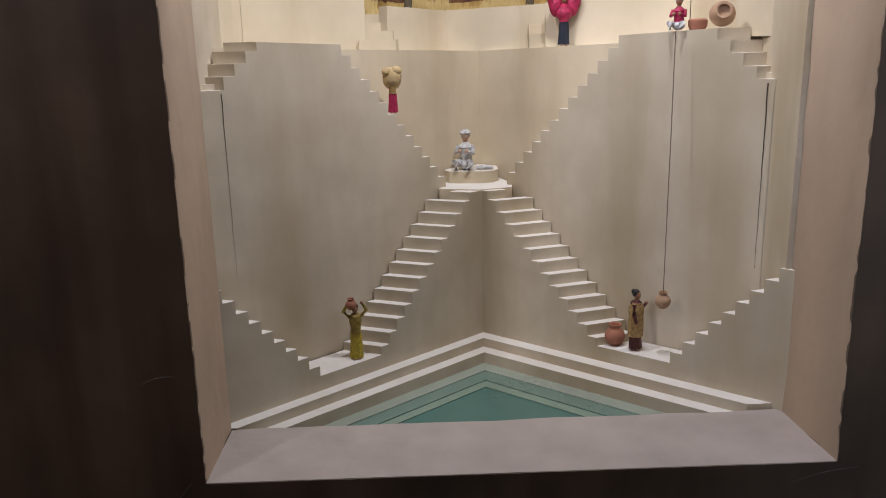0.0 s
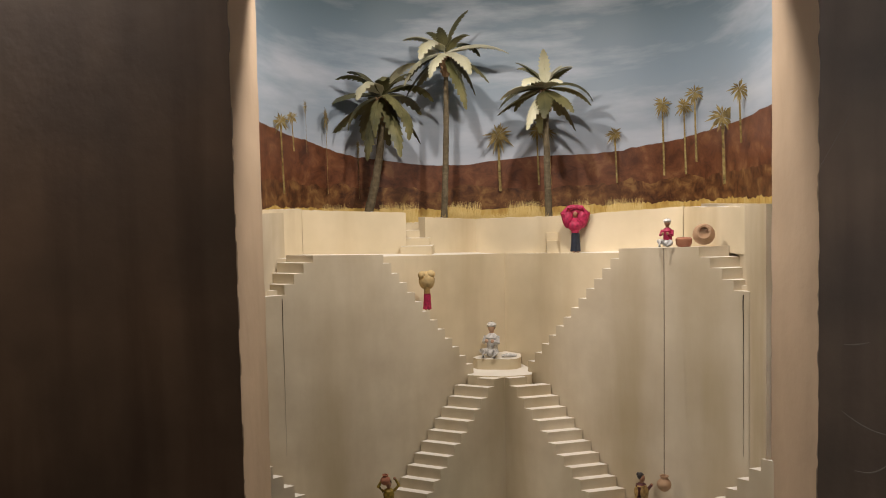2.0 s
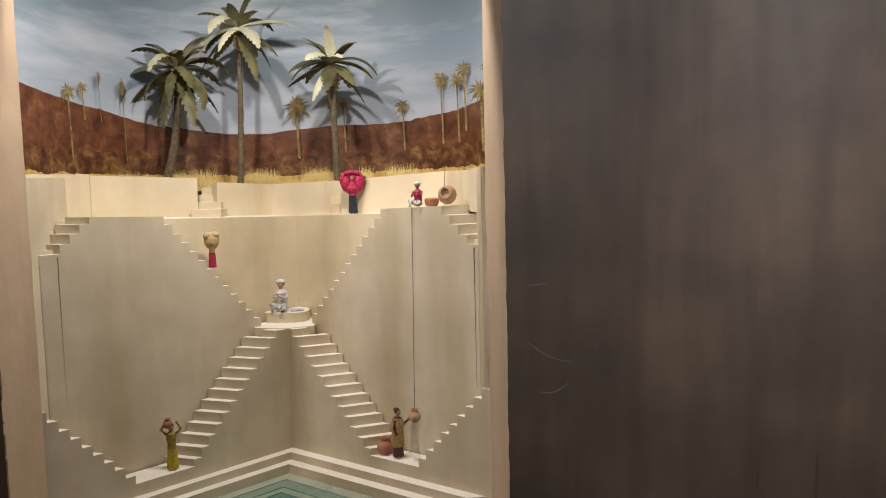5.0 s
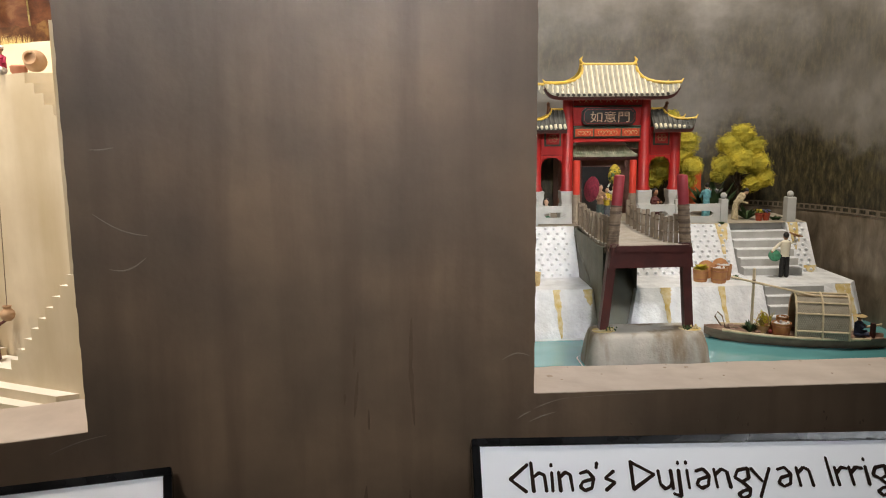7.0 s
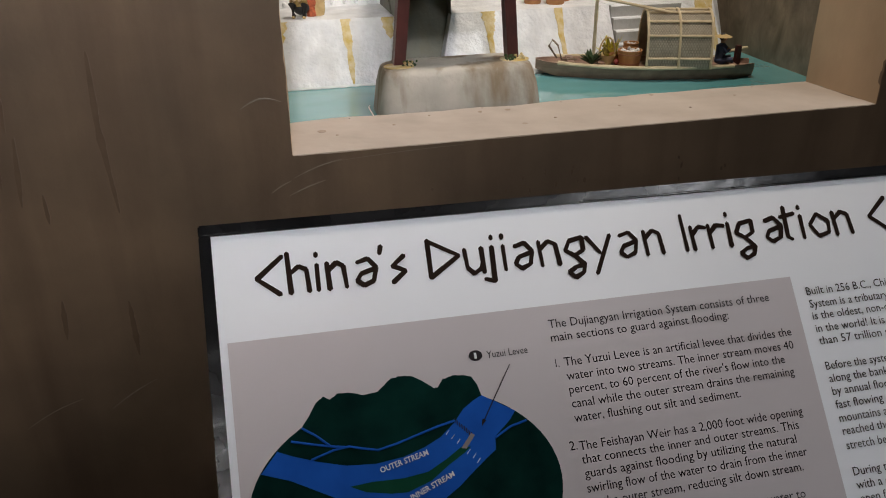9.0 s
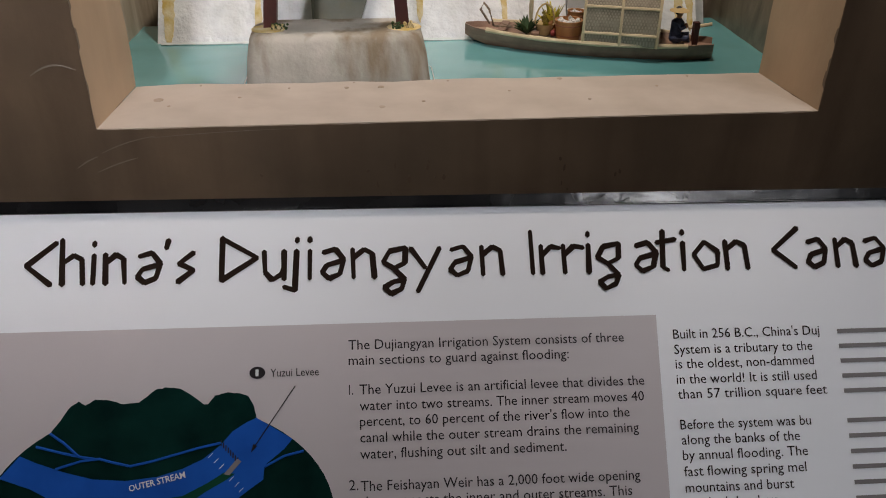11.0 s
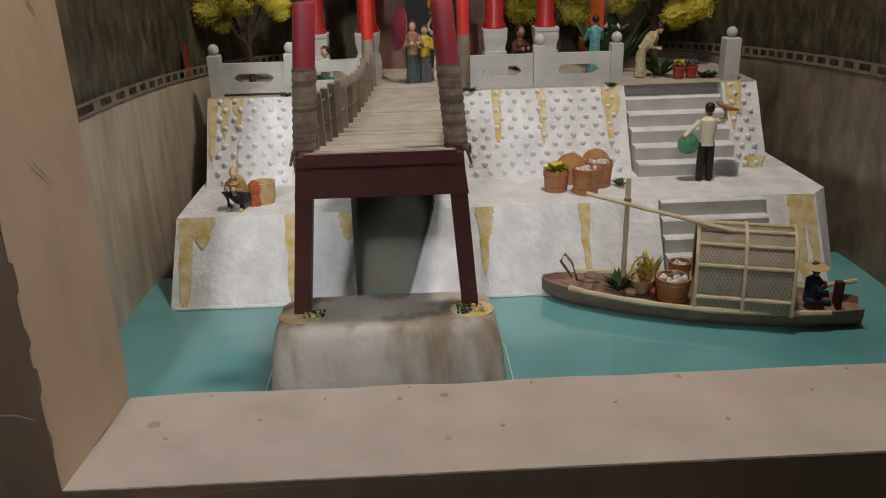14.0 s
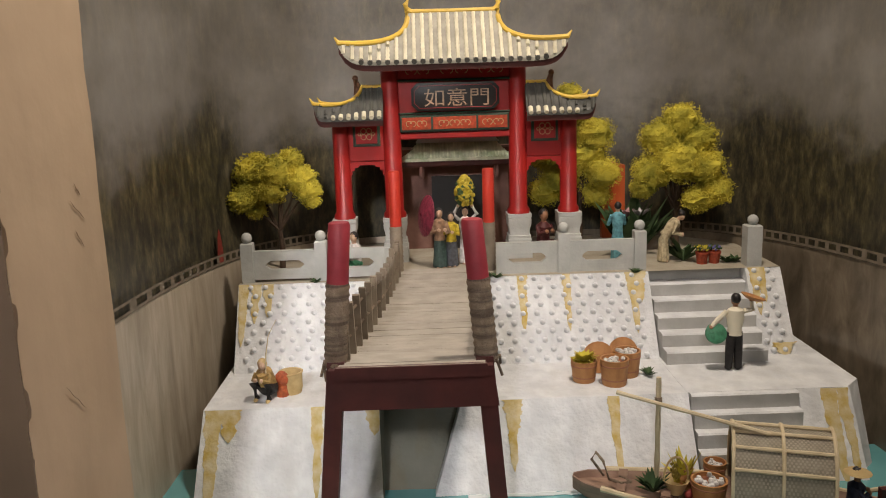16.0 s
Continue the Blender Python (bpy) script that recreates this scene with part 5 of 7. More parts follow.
for x, y in ((0.1375, 0.147), (0.134, 0.150), (0.2515, 0.147), (0.262, 0.148), (0.142, 0.151)):
    bm = bmesh.new()
    for k in range(16):
        c = P(x + jit(0.005), y - 0.004 + jit(0.003), 1.0395 + rnd.uniform(0, 0.005))
        ball(bm, c, rnd.uniform(0.0008, 0.0019), 0, 5)
    solo("moss_tuft", bm, MOSS if x in (0.1375, 0.262) else LEAFD, (x, y, 1.038), "small tuft of moss at the foot of a bridge leg", "moss")


# ---- gate ----
gate = thing("ceremonial_gate", (0.245, 0.60, Z2), "red lacquered ceremonial gate with pale tiled upswept roofs", "gate")
GY = 0.600
for x, ztop, r in ((0.1065, 1.322, 0.0105), (0.1685, 1.385, 0.0112), (0.3215, 1.385, 0.0112), (0.3835, 1.322, 0.0105)):
    bm = bmesh.new()
    w = 0.0145
    prof = [(w * 1.06, Z2), (w * 1.06, 1.1625), (w, 1.163), (w, 1.1675), (w * 0.95, 1.168), (w * 0.95, 1.1715), (w * 0.86, 1.172), (w * 0.84, 1.176), (w * 0.90, 1.181), (w * 0.98, 1.185), (w * 1.0, 1.190), (w * 0.97, 1.1935), (w * 1.02, 1.194), (w * 1.02, 1.1985)]
    rings(bm, [rrect(x - a, x + a, GY - a, GY + a, 0.0012, z, 2) for a, z in prof])
    part("pedestal", bm, GREYST, gate, "pale carved stone pedestal")
    bm = bmesh.new()
    tube(bm, [P(x, GY, 1.197), P(x, GY, 1.203), P(x, GY, 1.207), P(x, GY, ztop)], [r * 1.25, r * 1.25, r, r * 0.96], 16)
    part("column", bm, RED, gate)


def gbox(name, x0, x1, z0, z1, y0, y1, material, par=None, b=0.0012):
    bm = bmesh.new()
    rings(bm, [[P(x0 + a, yy, z0 + a), P(x1 - a, yy, z0 + a), P(x1 - a, yy, z1 - a), P(x0 + a, yy, z1 - a)] for a, yy in ((b, GY - y0), (0, GY - y0 + b), (0, GY + y1))])
    return part(name, bm, material, par or gate)


def motif(par, cx, cz, w, h, y, kind=0):
    """Painted gold scroll: small curls in relief."""
    bm = bmesh.new()

    def curl(x, z, r, a0, a1):
        tube(bm, [P(x + r * math.cos(a0 + (a1 - a0) * i / 9), y, z + r * math.sin(a0 + (a1 - a0) * i / 9)) for i in range(10)], 0.0005, 5)
    if kind == 0:
        n = max(2, int(w / 0.012))
        for i in range(n):
            x = cx - w / 2 + w * (i + 0.5) / n
            curl(x - w / n * 0.2, cz, h * 0.30, 0, 4.6)
            curl(x + w / n * 0.2, cz, h * 0.30, 3.14, -1.5)
    else:
        for sx, sz in ((-1, 1), (1, 1), (-1, -1), (1, -1)):
            curl(cx + sx * w * 0.13, cz + sz * h * 0.16, h * 0.15, 0, 6.2)
        curl(cx - w * 0.32, cz, h * 0.08, 0, 6.2)
        curl(cx + w * 0.32, cz, h * 0.08, 0, 6.2)
    part("scroll", bm, GOLDT, par)


gbox("back_panel", 0.178, 0.312, 1.300, 1.384, 0.004, 0.004, RED)
lint = gbox("top_beam", 0.178, 0.312, 1.364, 1.383, 0.007, 0.006, RED)
for x0, x1 in ((0.184, 0.220), (0.224, 0.268), (0.272, 0.308)):
    motif(lint, (x0 + x1) / 2, 1.3735, (x1 - x0) * 0.8, 0.012, GY - 0.0072)
for a, b, c, d in ((0.178, 0.312, 1.3612, 1.3640), (0.178, 0.312, 1.3225, 1.3250)):
    gbox("green_trim", a, b, c, d, 0.0085, 0.0, GREENP)
# plaque with cut corners
bm = bmesh.new()


def octo(x0, x1, z0, z1, c, y):
    return [P(x0 + c, y, z0), P(x1 - c, y, z0), P(x1, y, z0 + c), P(x1, y, z1 - c), P(x1 - c, y, z1), P(x0 + c, y, z1), P(x0, y, z1 - c), P(x0, y, z0 + c)]


rings(bm, [octo(0.194, 0.299, 1.3265, 1.3595, 0.007, GY - 0.004), octo(0.194, 0.299, 1.3265, 1.3595, 0.007, GY - 0.012), octo(0.196, 0.297, 1.3285, 1.3575, 0.0065, GY - 0.013)])
plq = part("plaque", bm, BLACK, gate, "black plaque with brush lettering")
TP = P(0.2095, GY - 0.0136, 1.3335)
bm = text_bm("如意門", 0.0225, Matrix.Translation(TP) @ Matrix.Rotation(radians(90), 4, "X"), width=0.077, thick=0.0002)
if len(bm.verts) > 3:
    part("lettering", bm, cloth(0.62, 0.42, 0.28), plq)
bm = bmesh.new()
o = octo(0.1975, 0.2955, 1.3300, 1.3560, 0.006, GY - 0.0133)
tube(bm, o + o[:1], 0.0004, 5)
part("plaque_edge", bm, RED, plq)
band = gbox("painted_band", 0.179, 0.311, 1.3015, 1.3220, 0.0085, 0.0, GREENP)
for x0, x1 in ((0.1815, 0.2165), (0.219, 0.271), (0.2735, 0.3085)):
    p = gbox("band_panel", x0, x1, 1.3045, 1.3192, 0.0100, 0.0, cloth(0.55, 0.07, 0.02), band, 0.0006)
    motif(p, (x0 + x1) / 2, 1.3118, (x1 - x0) * 0.75, 0.011, GY - 0.0104)
gbox("low_beam", 0.178, 0.312, 1.2930, 1.3010, 0.006, 0.006, RED)
for x0, x1 in ((0.1155, 0.1585), (0.3315, 0.3745)):
    sp = gbox("side_panel", x0, x1, 1.268, 1.322, 0.004, 0.004, RED)
    gbox("green_frame", x0 + 0.006, x1 - 0.004, 1.286, 1.3165, 0.0055, 0.0, GREENP, sp)
    gbox("red_field", x0 + 0.0095, x1 - 0.0075, 1.2895, 1.3130, 0.0070, 0.0, RED, sp, 0.0006)
    motif(sp, (x0 + x1) / 2 + 0.001, 1.3012, 0.026, 0.022, GY - 0.0073, 1)
    # cut-out brackets of the side arch
    bm = bmesh.new()
    w = x1 - x0
    prof = [(0, 0), (0, -0.017), (0.003, -0.0155), (0.003, -0.011), (0.006, -0.0105), (0.006, -0.007), (0.011, -0.0065), (0.012, -0.004), (w - 0.012, -0.004), (w - 0.011, -0.0065), (w - 0.006, -0.007), (w - 0.006, -0.0105), (w - 0.003, -0.011), (w - 0.003, -0.0155), (w, -0.017), (w, 0)]
    prism(bm, [P(x0 + a, GY - 0.003, 1.2675 + b) for a, b in prof], (0, 0.006, 0))
    part("arch_bracket", bm, RED, sp)


def roof(par, ra, rb, ea, eb, yr, yf, zr, ze, la, lb, cols, tile, ridge_m, power=2.0, edge=0.0026, ends=None, base=TILED):
    """An upswept roof, ridge ra..rb and eaves ea..eb, with raised tile rows before and behind."""
    def at(u, v, sgn):
        w = v ** power
        x0, x1 = ra + (ea - ra) * w, rb + (eb - rb) * w
        lift = (la * max(0, 1 - 2 * u) ** 14 + lb * max(0, 2 * u - 1) ** 14) * v ** 3
        return P(x0 + (x1 - x0) * u, yr + sgn * (yf - yr) * (0.12 + 0.88 * v), zr - (zr - ze) * v ** 0.86 + lift)
    r = thing_part("roof", par)
    for sgn in (1, -1):
        bm = bmesh.new()
        sheet(bm, [[at(i / 40, j / 10, sgn) for i in range(41)] for j in range(11)])
        sheet(bm, [[at(i / 40, j / 10, sgn) - P(0, 0, 0.004) for i in range(41)] for j in range(11)])
        sheet(bm, [[at(i / 40, 1, sgn) for i in range(41)], [at(i / 40, 1, sgn) - P(0, 0, 0.004) for i in range(41)]])
        part("slope", bm, base, r)
        for c in range(cols):
            xe = ea + (eb - ea) * (c + 0.5) / cols
            k = max(0, (ra - xe) / max(1e-6, ra - ea), (xe - rb) / max(1e-6, eb - rb))
            v0 = min(0.9, 0.02 + k ** (1 / power))
            bm = bmesh.new()
            m = max(4, round(22 * (1 - v0)))
            rad = 0.26 * (eb - ea) / cols
            pts = []
            for i in range(m + 1):
                v = v0 + (1.01 - v0) * i / m
                xa, xb = ra + (ea - ra) * v ** power, rb + (eb - rb) * v ** power
                pts.append(at(min(1, max(0, (xe - xa) / (xb - xa))), v, sgn) + P(0, 0, rad * 0.4))
            tube(bm, pts, [rad * (1.0 if i % 2 else 0.84) for i in range(m + 1)], 7)
            tr = part("roof_tile", bm, tile, r)
            if ends and sgn == 1 and k < 0.72:
                bm = bmesh.new()
                if ends is TILEW:
                    tube(bm, pts[int(m * 0.86):] + [pts[-1] + P(0, -0.0016, -0.0012)], rad * 1.15, 9)
                else:
                    tube(bm, [pts[-1] + P(0, 0.002, -0.0004), pts[-1] + P(0, -0.0016, -0.0016)], [rad * 1.25, rad * 1.15], 9)
                part("tile_end", bm, ends, tr)
    for u in (0, 1):
        for sgn in (1, -1):
            bm = bmesh.new()
            tip = at(u, 1, sgn) + P((-1 if u == 0 else 1) * 0.004, 0, 0.008)
            pts = [at(u, j / 12, sgn) + P(0, 0, 0.0015) for j in range(13)] + [tip]
            if abs((la if u == 0 else lb)) > 0:
                tube(bm, pts, [edge] * 13 + [edge * 0.25], 7)
                part("hip_ridge", bm, ridge_m, r)
    bm = bmesh.new()
    tube(bm, [P(ra, yr, zr + 0.002), P((ra + rb) / 2, yr, zr + 0.0015), P(rb, yr, zr + 0.002)], [edge, edge, edge], 8)
    part("ridge", bm, ridge_m, r)
    bm = bmesh.new()
    bm2 = [at(i / 40, 1, 1) for i in range(41)]
    sheet(bm, [[p - P(0, -0.002, 0.004) for p in bm2], [p - P(0, -0.003, 0.0105) for p in bm2], [p - P(0, -0.016, 0.0105) for p in bm2]])
    part("eave_board", bm, MAROON, r)
    return r


def thing_part(name, par):
    """A small hidden core on which the pieces of one part hang."""
    bm = bmesh.new()
    c = ORG[par.name] + P(0, 0, 0.20)
    box(bm, c - P(0.0015, 0.0015, 0.0015), c + P(0.0015, 0.0015, 0.0015))
    return part(name, bm, MAROON, par)


roof(gate, 0.193, 0.2990, 0.1135, 0.3765, GY, GY - 0.042, 1.4405, 1.3845, 0.021, 0.021, 26, TILEW, GOLD, 2.4, 0.0030, TILED, TILEB)
for x in (0.193, 0.299):
    bm = bmesh.new()
    s = 1 if x > 0.25 else -1
    tube(bm, [P(x - s * 0.006, GY, 1.441), P(x, GY, 1.444), P(x + s * 0.002, GY, 1.451), P(x - s * 0.002, GY, 1.457)], [0.003, 0.0042, 0.0032, 0.001], 8)
    part("ridge_finial", bm, GOLD, gate, "golden upturned ridge finial")
roof(gate, 0.134, 0.160, 0.080, 0.1605, GY, GY - 0.034, 1.3555, 1.322, 0.016, 0, 9, TILED, GOLD, 1.8, 0.0022, TILEW)
roof(gate, 0.330, 0.357, 0.3295, 0.411, GY, GY - 0.034, 1.3555, 1.322, 0, 0.016, 9, TILED, GOLD, 1.8, 0.0022, TILEW)
for x, s in ((0.130, -1), (0.360, 1)):
    bm = bmesh.new()
    tube(bm, [P(x, GY - 0.004, 1.348), P(x, GY - 0.004, 1.358), P(x + s * 0.002, GY - 0.006, 1.366)], [0.0052, 0.0042, 0.0026], 9)
    ball(bm, (x + s * 0.002, GY - 0.007, 1.3675), 0.0036, 0, 9)
    part("roof_ornament", bm, cloth(0.18, 0.07, 0.03), gate, "dark bronze-coloured lump on the roof shoulder")
gbox("frieze", 0.150, 0.340, 1.3835, 1.3885, 0.010, 0.010, RED)

# hall behind the gate
hall = thing("temple_hall", (0.25, 0.68, Z2), "dim brown temple hall with a grey-green tiled roof", "building")
bm = bmesh.new()
box(bm, (0.165, 0.668, Z2), (0.335, 0.72, 1.275))
part("wall", bm, BROWNW, hall)
bm = bmesh.new()
box(bm, (0.215, 0.664, Z2), (0.285, 0.669, 1.240))
part("door", bm, BLACK, hall, "dark doorway")
bm = bmesh.new()
box(bm, (0.172, 0.640, 1.2585), (0.325, 0.647, 1.2635))
part("eave_beam", bm, MAROON, hall)
roof(hall, 0.200, 0.300, 0.175, 0.320, 0.668, 0.634, 1.2875, 1.2660, 0.0, 0.0, 34, TILEG, TILEG, 1.4, base=TILEG)
bm = bmesh.new()
rings(bm, [[P(a, 0.655, z), P(b, 0.655, z), P(b, 0.68, z), P(a, 0.68, z)] for a, b, z in ((0.196, 0.304, 1.284), (0.202, 0.297, 1.292), (0.205, 0.294, 1.303))])
part("upper_storey", bm, GREYST, hall, "pale grey upper storey")
for x in (0.203, 0.298):
    bm = bmesh.new()
    lathe(bm, (x, 0.640, 1.240), [(0.002, 0), (0.0035, 0.004), (0.0035, 0.012), (0.0015, 0.016)], 8)
    tube(bm, [P(x, 0.640, 1.255), P(x, 0.640, 1.261)], 0.0005, 4)
    part("lantern", bm, BROWNW, hall)


# ---- trees ----
def tree(x, y, z, clumps, trunk_r, label, seed):
    q = random.Random(seed)
    tr = thing("model_tree", (x, y, z), label, "tree", "model trees")
    bm = bmesh.new()
    cz = sum(c[2] for c in clumps) / len(clumps)
    fork = P(x, y, z + (cz - z) * 0.45)
    tube(bm, [P(x, y, z - 0.002), P(x + 0.002, y, (z + fork.z) / 2), fork], [trunk_r * 1.3, trunk_r, trunk_r * 0.85], 8)
    part("trunk", bm, BARK, tr)
    for c in clumps[:7]:
        bm = bmesh.new()
        m = fork.lerp(P(c[0], c[1], c[2]), 0.5) + P(q.uniform(-0.004, 0.004), 0, 0.004)
        tube(bm, [fork, m, P(c[0], c[1], c[2])], [trunk_r * 0.7, trunk_r * 0.45, trunk_r * 0.2], 6)
        part("limb", bm, BARK, tr)
    bm = bmesh.new()
    verts, faces = [], []
    for cx, cy, cz2, r in clumps:
        lump = [[P(cx, cy, cz2) + P(math.sin(math.pi * (j + 0.1) / 9.2) * math.cos(math.pi * i / 6), math.sin(math.pi * (j + 0.1) / 9.2) * math.sin(math.pi * i / 6) * 0.85, -math.cos(math.pi * (j + 0.1) / 9.2) * 0.85) * r * 0.86 * (1 + 0.35 * noise.noise(P(i * 1.1 + cx * 70, j * 1.1, cz2 * 60))) for i in range(12)] for j in range(10)]
        k0 = len(verts)
        verts += [p for ring in lump for p in ring]
        faces += [(k0 + j * 12 + i, k0 + j * 12 + (i + 1) % 12, k0 + (j + 1) * 12 + (i + 1) % 12, k0 + (j + 1) * 12 + i) for j in range(9) for i in range(12)]
        n = int(2300 * (r / 0.025) ** 2)
        for _ in range(n):
            d = P(q.gauss(0, 1), q.gauss(0, 1), q.gauss(0, 1)).normalized()
            rr = r * (0.80 + 0.30 * q.random()) * (1 + 0.30 * noise.noise(d * 2.4 + P(cx * 50, cz2 * 50, 0)))
            c = P(cx, cy, cz2) + P(d.x * rr, d.y * rr * 0.85, d.z * rr * 0.85)
            a = P(q.gauss(0, 1), q.gauss(0, 1), q.gauss(0, 1)).normalized() * q.uniform(0.0011, 0.0024)
            b = P(q.gauss(0, 1), q.gauss(0, 1), q.gauss(0, 1)).normalized() * q.uniform(0.0009, 0.0019)
            k = len(verts)
            verts += [c - a, c + b, c + a]
            faces.append((k, k + 1, k + 2))
    bm.free()
    me = bpy.data.meshes.new("crown")
    off = ORG[tr.name]
    me.from_pydata([v - off for v in verts], [], faces)
    me.materials.append(LEAFY)
    ob = new("crown", me)
    ob.parent = tr
    tagged(ob, "yellow-green sponge-like foliage", kind="stuff")


tree(0.029, 0.578, Z2, [(0.001, 0.578, 1.262, 0.022), (0.030, 0.568, 1.262, 0.022), (0.056, 0.578, 1.252, 0.021), (0.047, 0.578, 1.275, 0.015), (-0.002, 0.578, 1.238, 0.022), (-0.012, 0.568, 1.228, 0.017), (0.066, 0.578, 1.238, 0.017), (0.022, 0.568, 1.240, 0.019), (0.003, 0.578, 1.216, 0.014), (0.009, 0.578, 1.275, 0.012), (0.070, 0.578, 1.224, 0.010)], 0.0032, "model tree with a flat yellow-green crown behind the balustrade", 1)
tree(0.408, 0.66, Z2, [(0.395, 0.66, 1.340, 0.017), (0.402, 0.66, 1.318, 0.022), (0.425, 0.65, 1.288, 0.026), (0.412, 0.66, 1.262, 0.030), (0.436, 0.65, 1.240, 0.024), (0.385, 0.66, 1.236, 0.028), (0.362, 0.67, 1.26, 0.020), (0.365, 0.67, 1.215, 0.022), (0.43, 0.66, 1.21, 0.02)], 0.0035, "tall yellow-green model tree beside the gate", 2)
tree(0.522, 0.615, Z2, [(0.524, 0.61, 1.305, 0.024), (0.500, 0.61, 1.285, 0.026), (0.545, 0.61, 1.282, 0.026), (0.518, 0.60, 1.256, 0.030), (0.490, 0.61, 1.242, 0.026), (0.552, 0.60, 1.248, 0.026), (0.566, 0.60, 1.218, 0.022), (0.545, 0.60, 1.208, 0.020), (0.478, 0.61, 1.222, 0.016)], 0.0042, "large yellow-green model tree behind the flower pots", 3)
tree(0.600, 0.70, Z2, [(0.585, 0.69, 1.190, 0.02)], 0.002, "low yellow-green model shrub behind the stone post", 4)


bm = bmesh.new()
prism(bm, [P(0.447, 0.700, Z2), P(0.478, 0.700, Z2), P(0.478, 0.700, 1.243), P(0.462, 0.700, 1.247), P(0.447, 0.700, 1.241)], (0, 0.012, 0))
solo("orange_shrine", bm, plain("orange_red_paint", (0.55, 0.10, 0.02), rough=0.5), (0.462, 0.70, Z2), "small orange-red shrine wall between two model trees", "shrine")


def plant(x, y, z, r, n, material, label, name="potted_plant", up=0.6, M=M2):
    q = random.Random(int(x * 9999))
    bm = bmesh.new()
    for _ in range(n):
        a, e = q.uniform(0, 6.28), q.uniform(0.2, 1.0)
        d = P(math.cos(a) * math.cos(e), math.sin(a) * math.cos(e), math.sin(e) * up + 0.2)
        t = P(x, y, z) + d * r * q.uniform(0.6, 1.1)
        m = P(x, y, z).lerp(t, 0.55) + P(0, 0, r * 0.12)
        s = d.cross(P(0, 0, 1)).normalized() * r * 0.13
        bm.faces.new([bm.verts.new(p) for p in (P(x, y, z), m + s, t, m - s)])
    return solo(name, bm, material, (x, y, z), label, "plant", M=M)


def tub(x, y, z, r, h, label, fill, material=TUB, M=M2, lid=None):
    t = thing("wooden_tub", (x, y, z), label, "tub", "tubs and pots", M=M)
    bm = bmesh.new()
    lathe(bm, (x, y, z), [(r * 0.80, 0), (r * 0.84, 0.001), (r, h), (r * 0.88, h), (r * 0.86, h * 0.80)], 18)
    part("body", bm, material, t)
    for k in (0.25, 0.78):
        bm = bmesh.new()
        rr = r * (0.80 + 0.20 * k)
        lathe(bm, (x, y, z + h * k), [(rr, -h * 0.03), (rr * 1.05, -h * 0.025), (rr * 1.05, h * 0.025), (rr, h * 0.03)], 18)
        part("hoop", bm, TERRA, t)
    bm = bmesh.new()
    for _ in range(22):
        a, d = rnd.uniform(0, 6.28), r * 0.72 * rnd.random() ** 0.5
        ball(bm, (x + d * math.cos(a), y + d * math.sin(a), z + h * 0.86 + rnd.uniform(0, h * 0.10)), r * 0.17, 0, 6)
    part("filling", bm, fill, t)
    if lid:
        bm = bmesh.new()
        lathe(bm, (x, y + r * 1.05, z + h * 0.75), [(r * 1.05, -0.0015), (r * 1.05, 0.0015)], 20, 0, Matrix.Rotation(radians(70), 3, "X"))
        part("lid", bm, material, t)
    return t


tub(0.3625, 0.385, Z1, 0.0135, 0.022, "wooden tub heaped with yellow-green leaves on the quay", LEAFY)
plant(0.3625, 0.385, Z1 + 0.020, 0.016, 70, LEAFY, "bunch of yellow-green leaves in a tub", "leaf_bunch")
tub(0.3905, 0.372, Z1, 0.0145, 0.027, "wooden tub filled with pale grain on the quay", WHT)
tub(0.4085, 0.396, Z1, 0.0145, 0.027, "wooden tub with its round lid leaning behind", WHT, lid=True)
bm = bmesh.new()
lathe(bm, (0.382, 0.408, Z1 + 0.016), [(0.0165, -0.0015), (0.0165, 0.0015)], 20, 0, Matrix.Rotation(radians(72), 3, "X"))
solo("tub_lid", bm, TUB, (0.382, 0.408, Z1), "round wooden lid leaning against the tubs", "lid")
plant(0.430, 0.392, Z1, 0.012, 26, LEAFD, "small dark green weed at the foot of the bank", "weed")
for x, y, z in ((0.080, 0.498, Z2), (0.275, 0.493, Z2), (0.284, 0.494, Z2), (0.442, 0.495, Z2)):
    plant(x, y, z - 0.002, 0.010, 24, LEAFD, "small dark green weed at the balustrade foot", "weed")
for x, y, m, lab in ((0.526, 0.522, cloth(0.62, 0.52, 0.05), "red flower pot with yellow flowers"), (0.541, 0.524, cloth(0.16, 0.16, 0.42), "red flower pot with violet flowers")):
    fp = thing("flower_pot", (x, y, Z2), lab, "flower pot", "flower pots")
    bm = bmesh.new()
    lathe(bm, (x, y, Z2), [(0.0055, 0), (0.0072, 0.012), (0.0078, 0.012), (0.0078, 0.0145), (0.0066, 0.0145), (0.006, 0.011)], 14)
    part("pot", bm, cloth(0.42, 0.07, 0.03), fp)
    bm = bmesh.new()
    for _ in range(40):
        ball(bm, (x + jit(0.0075), y + jit(0.006), Z2 + 0.0165 + rnd.uniform(0, 0.005)), 0.0014, rnd.choice((0, 0, 1)), 5)
    part("flowers", bm, [m, LEAFD], fp)
plant(0.510, 0.54, Z2, 0.030, 22, LEAFD, "dark green spiky plant beside the flower pots", "plant", up=1.1)
for x in (0.556, 0.566):
    plant(x, 0.525, Z2, 0.013, 30, LEAFD, "low leafy shoots beside the flower pots", "plant")
for x, c in ((0.456, cloth(0.55, 0.30, 0.32)), (0.474, cloth(0.62, 0.58, 0.60))):
    plant(x, 0.60, Z2 + 0.045, 0.016, 30, c, "pink and white blossoms on a dark shrub", "blossom")
    plant(x, 0.60, Z2, 0.055, 24, LEAFD, "dark leafy shrub with blossoms above", "shrub", up=1.4)

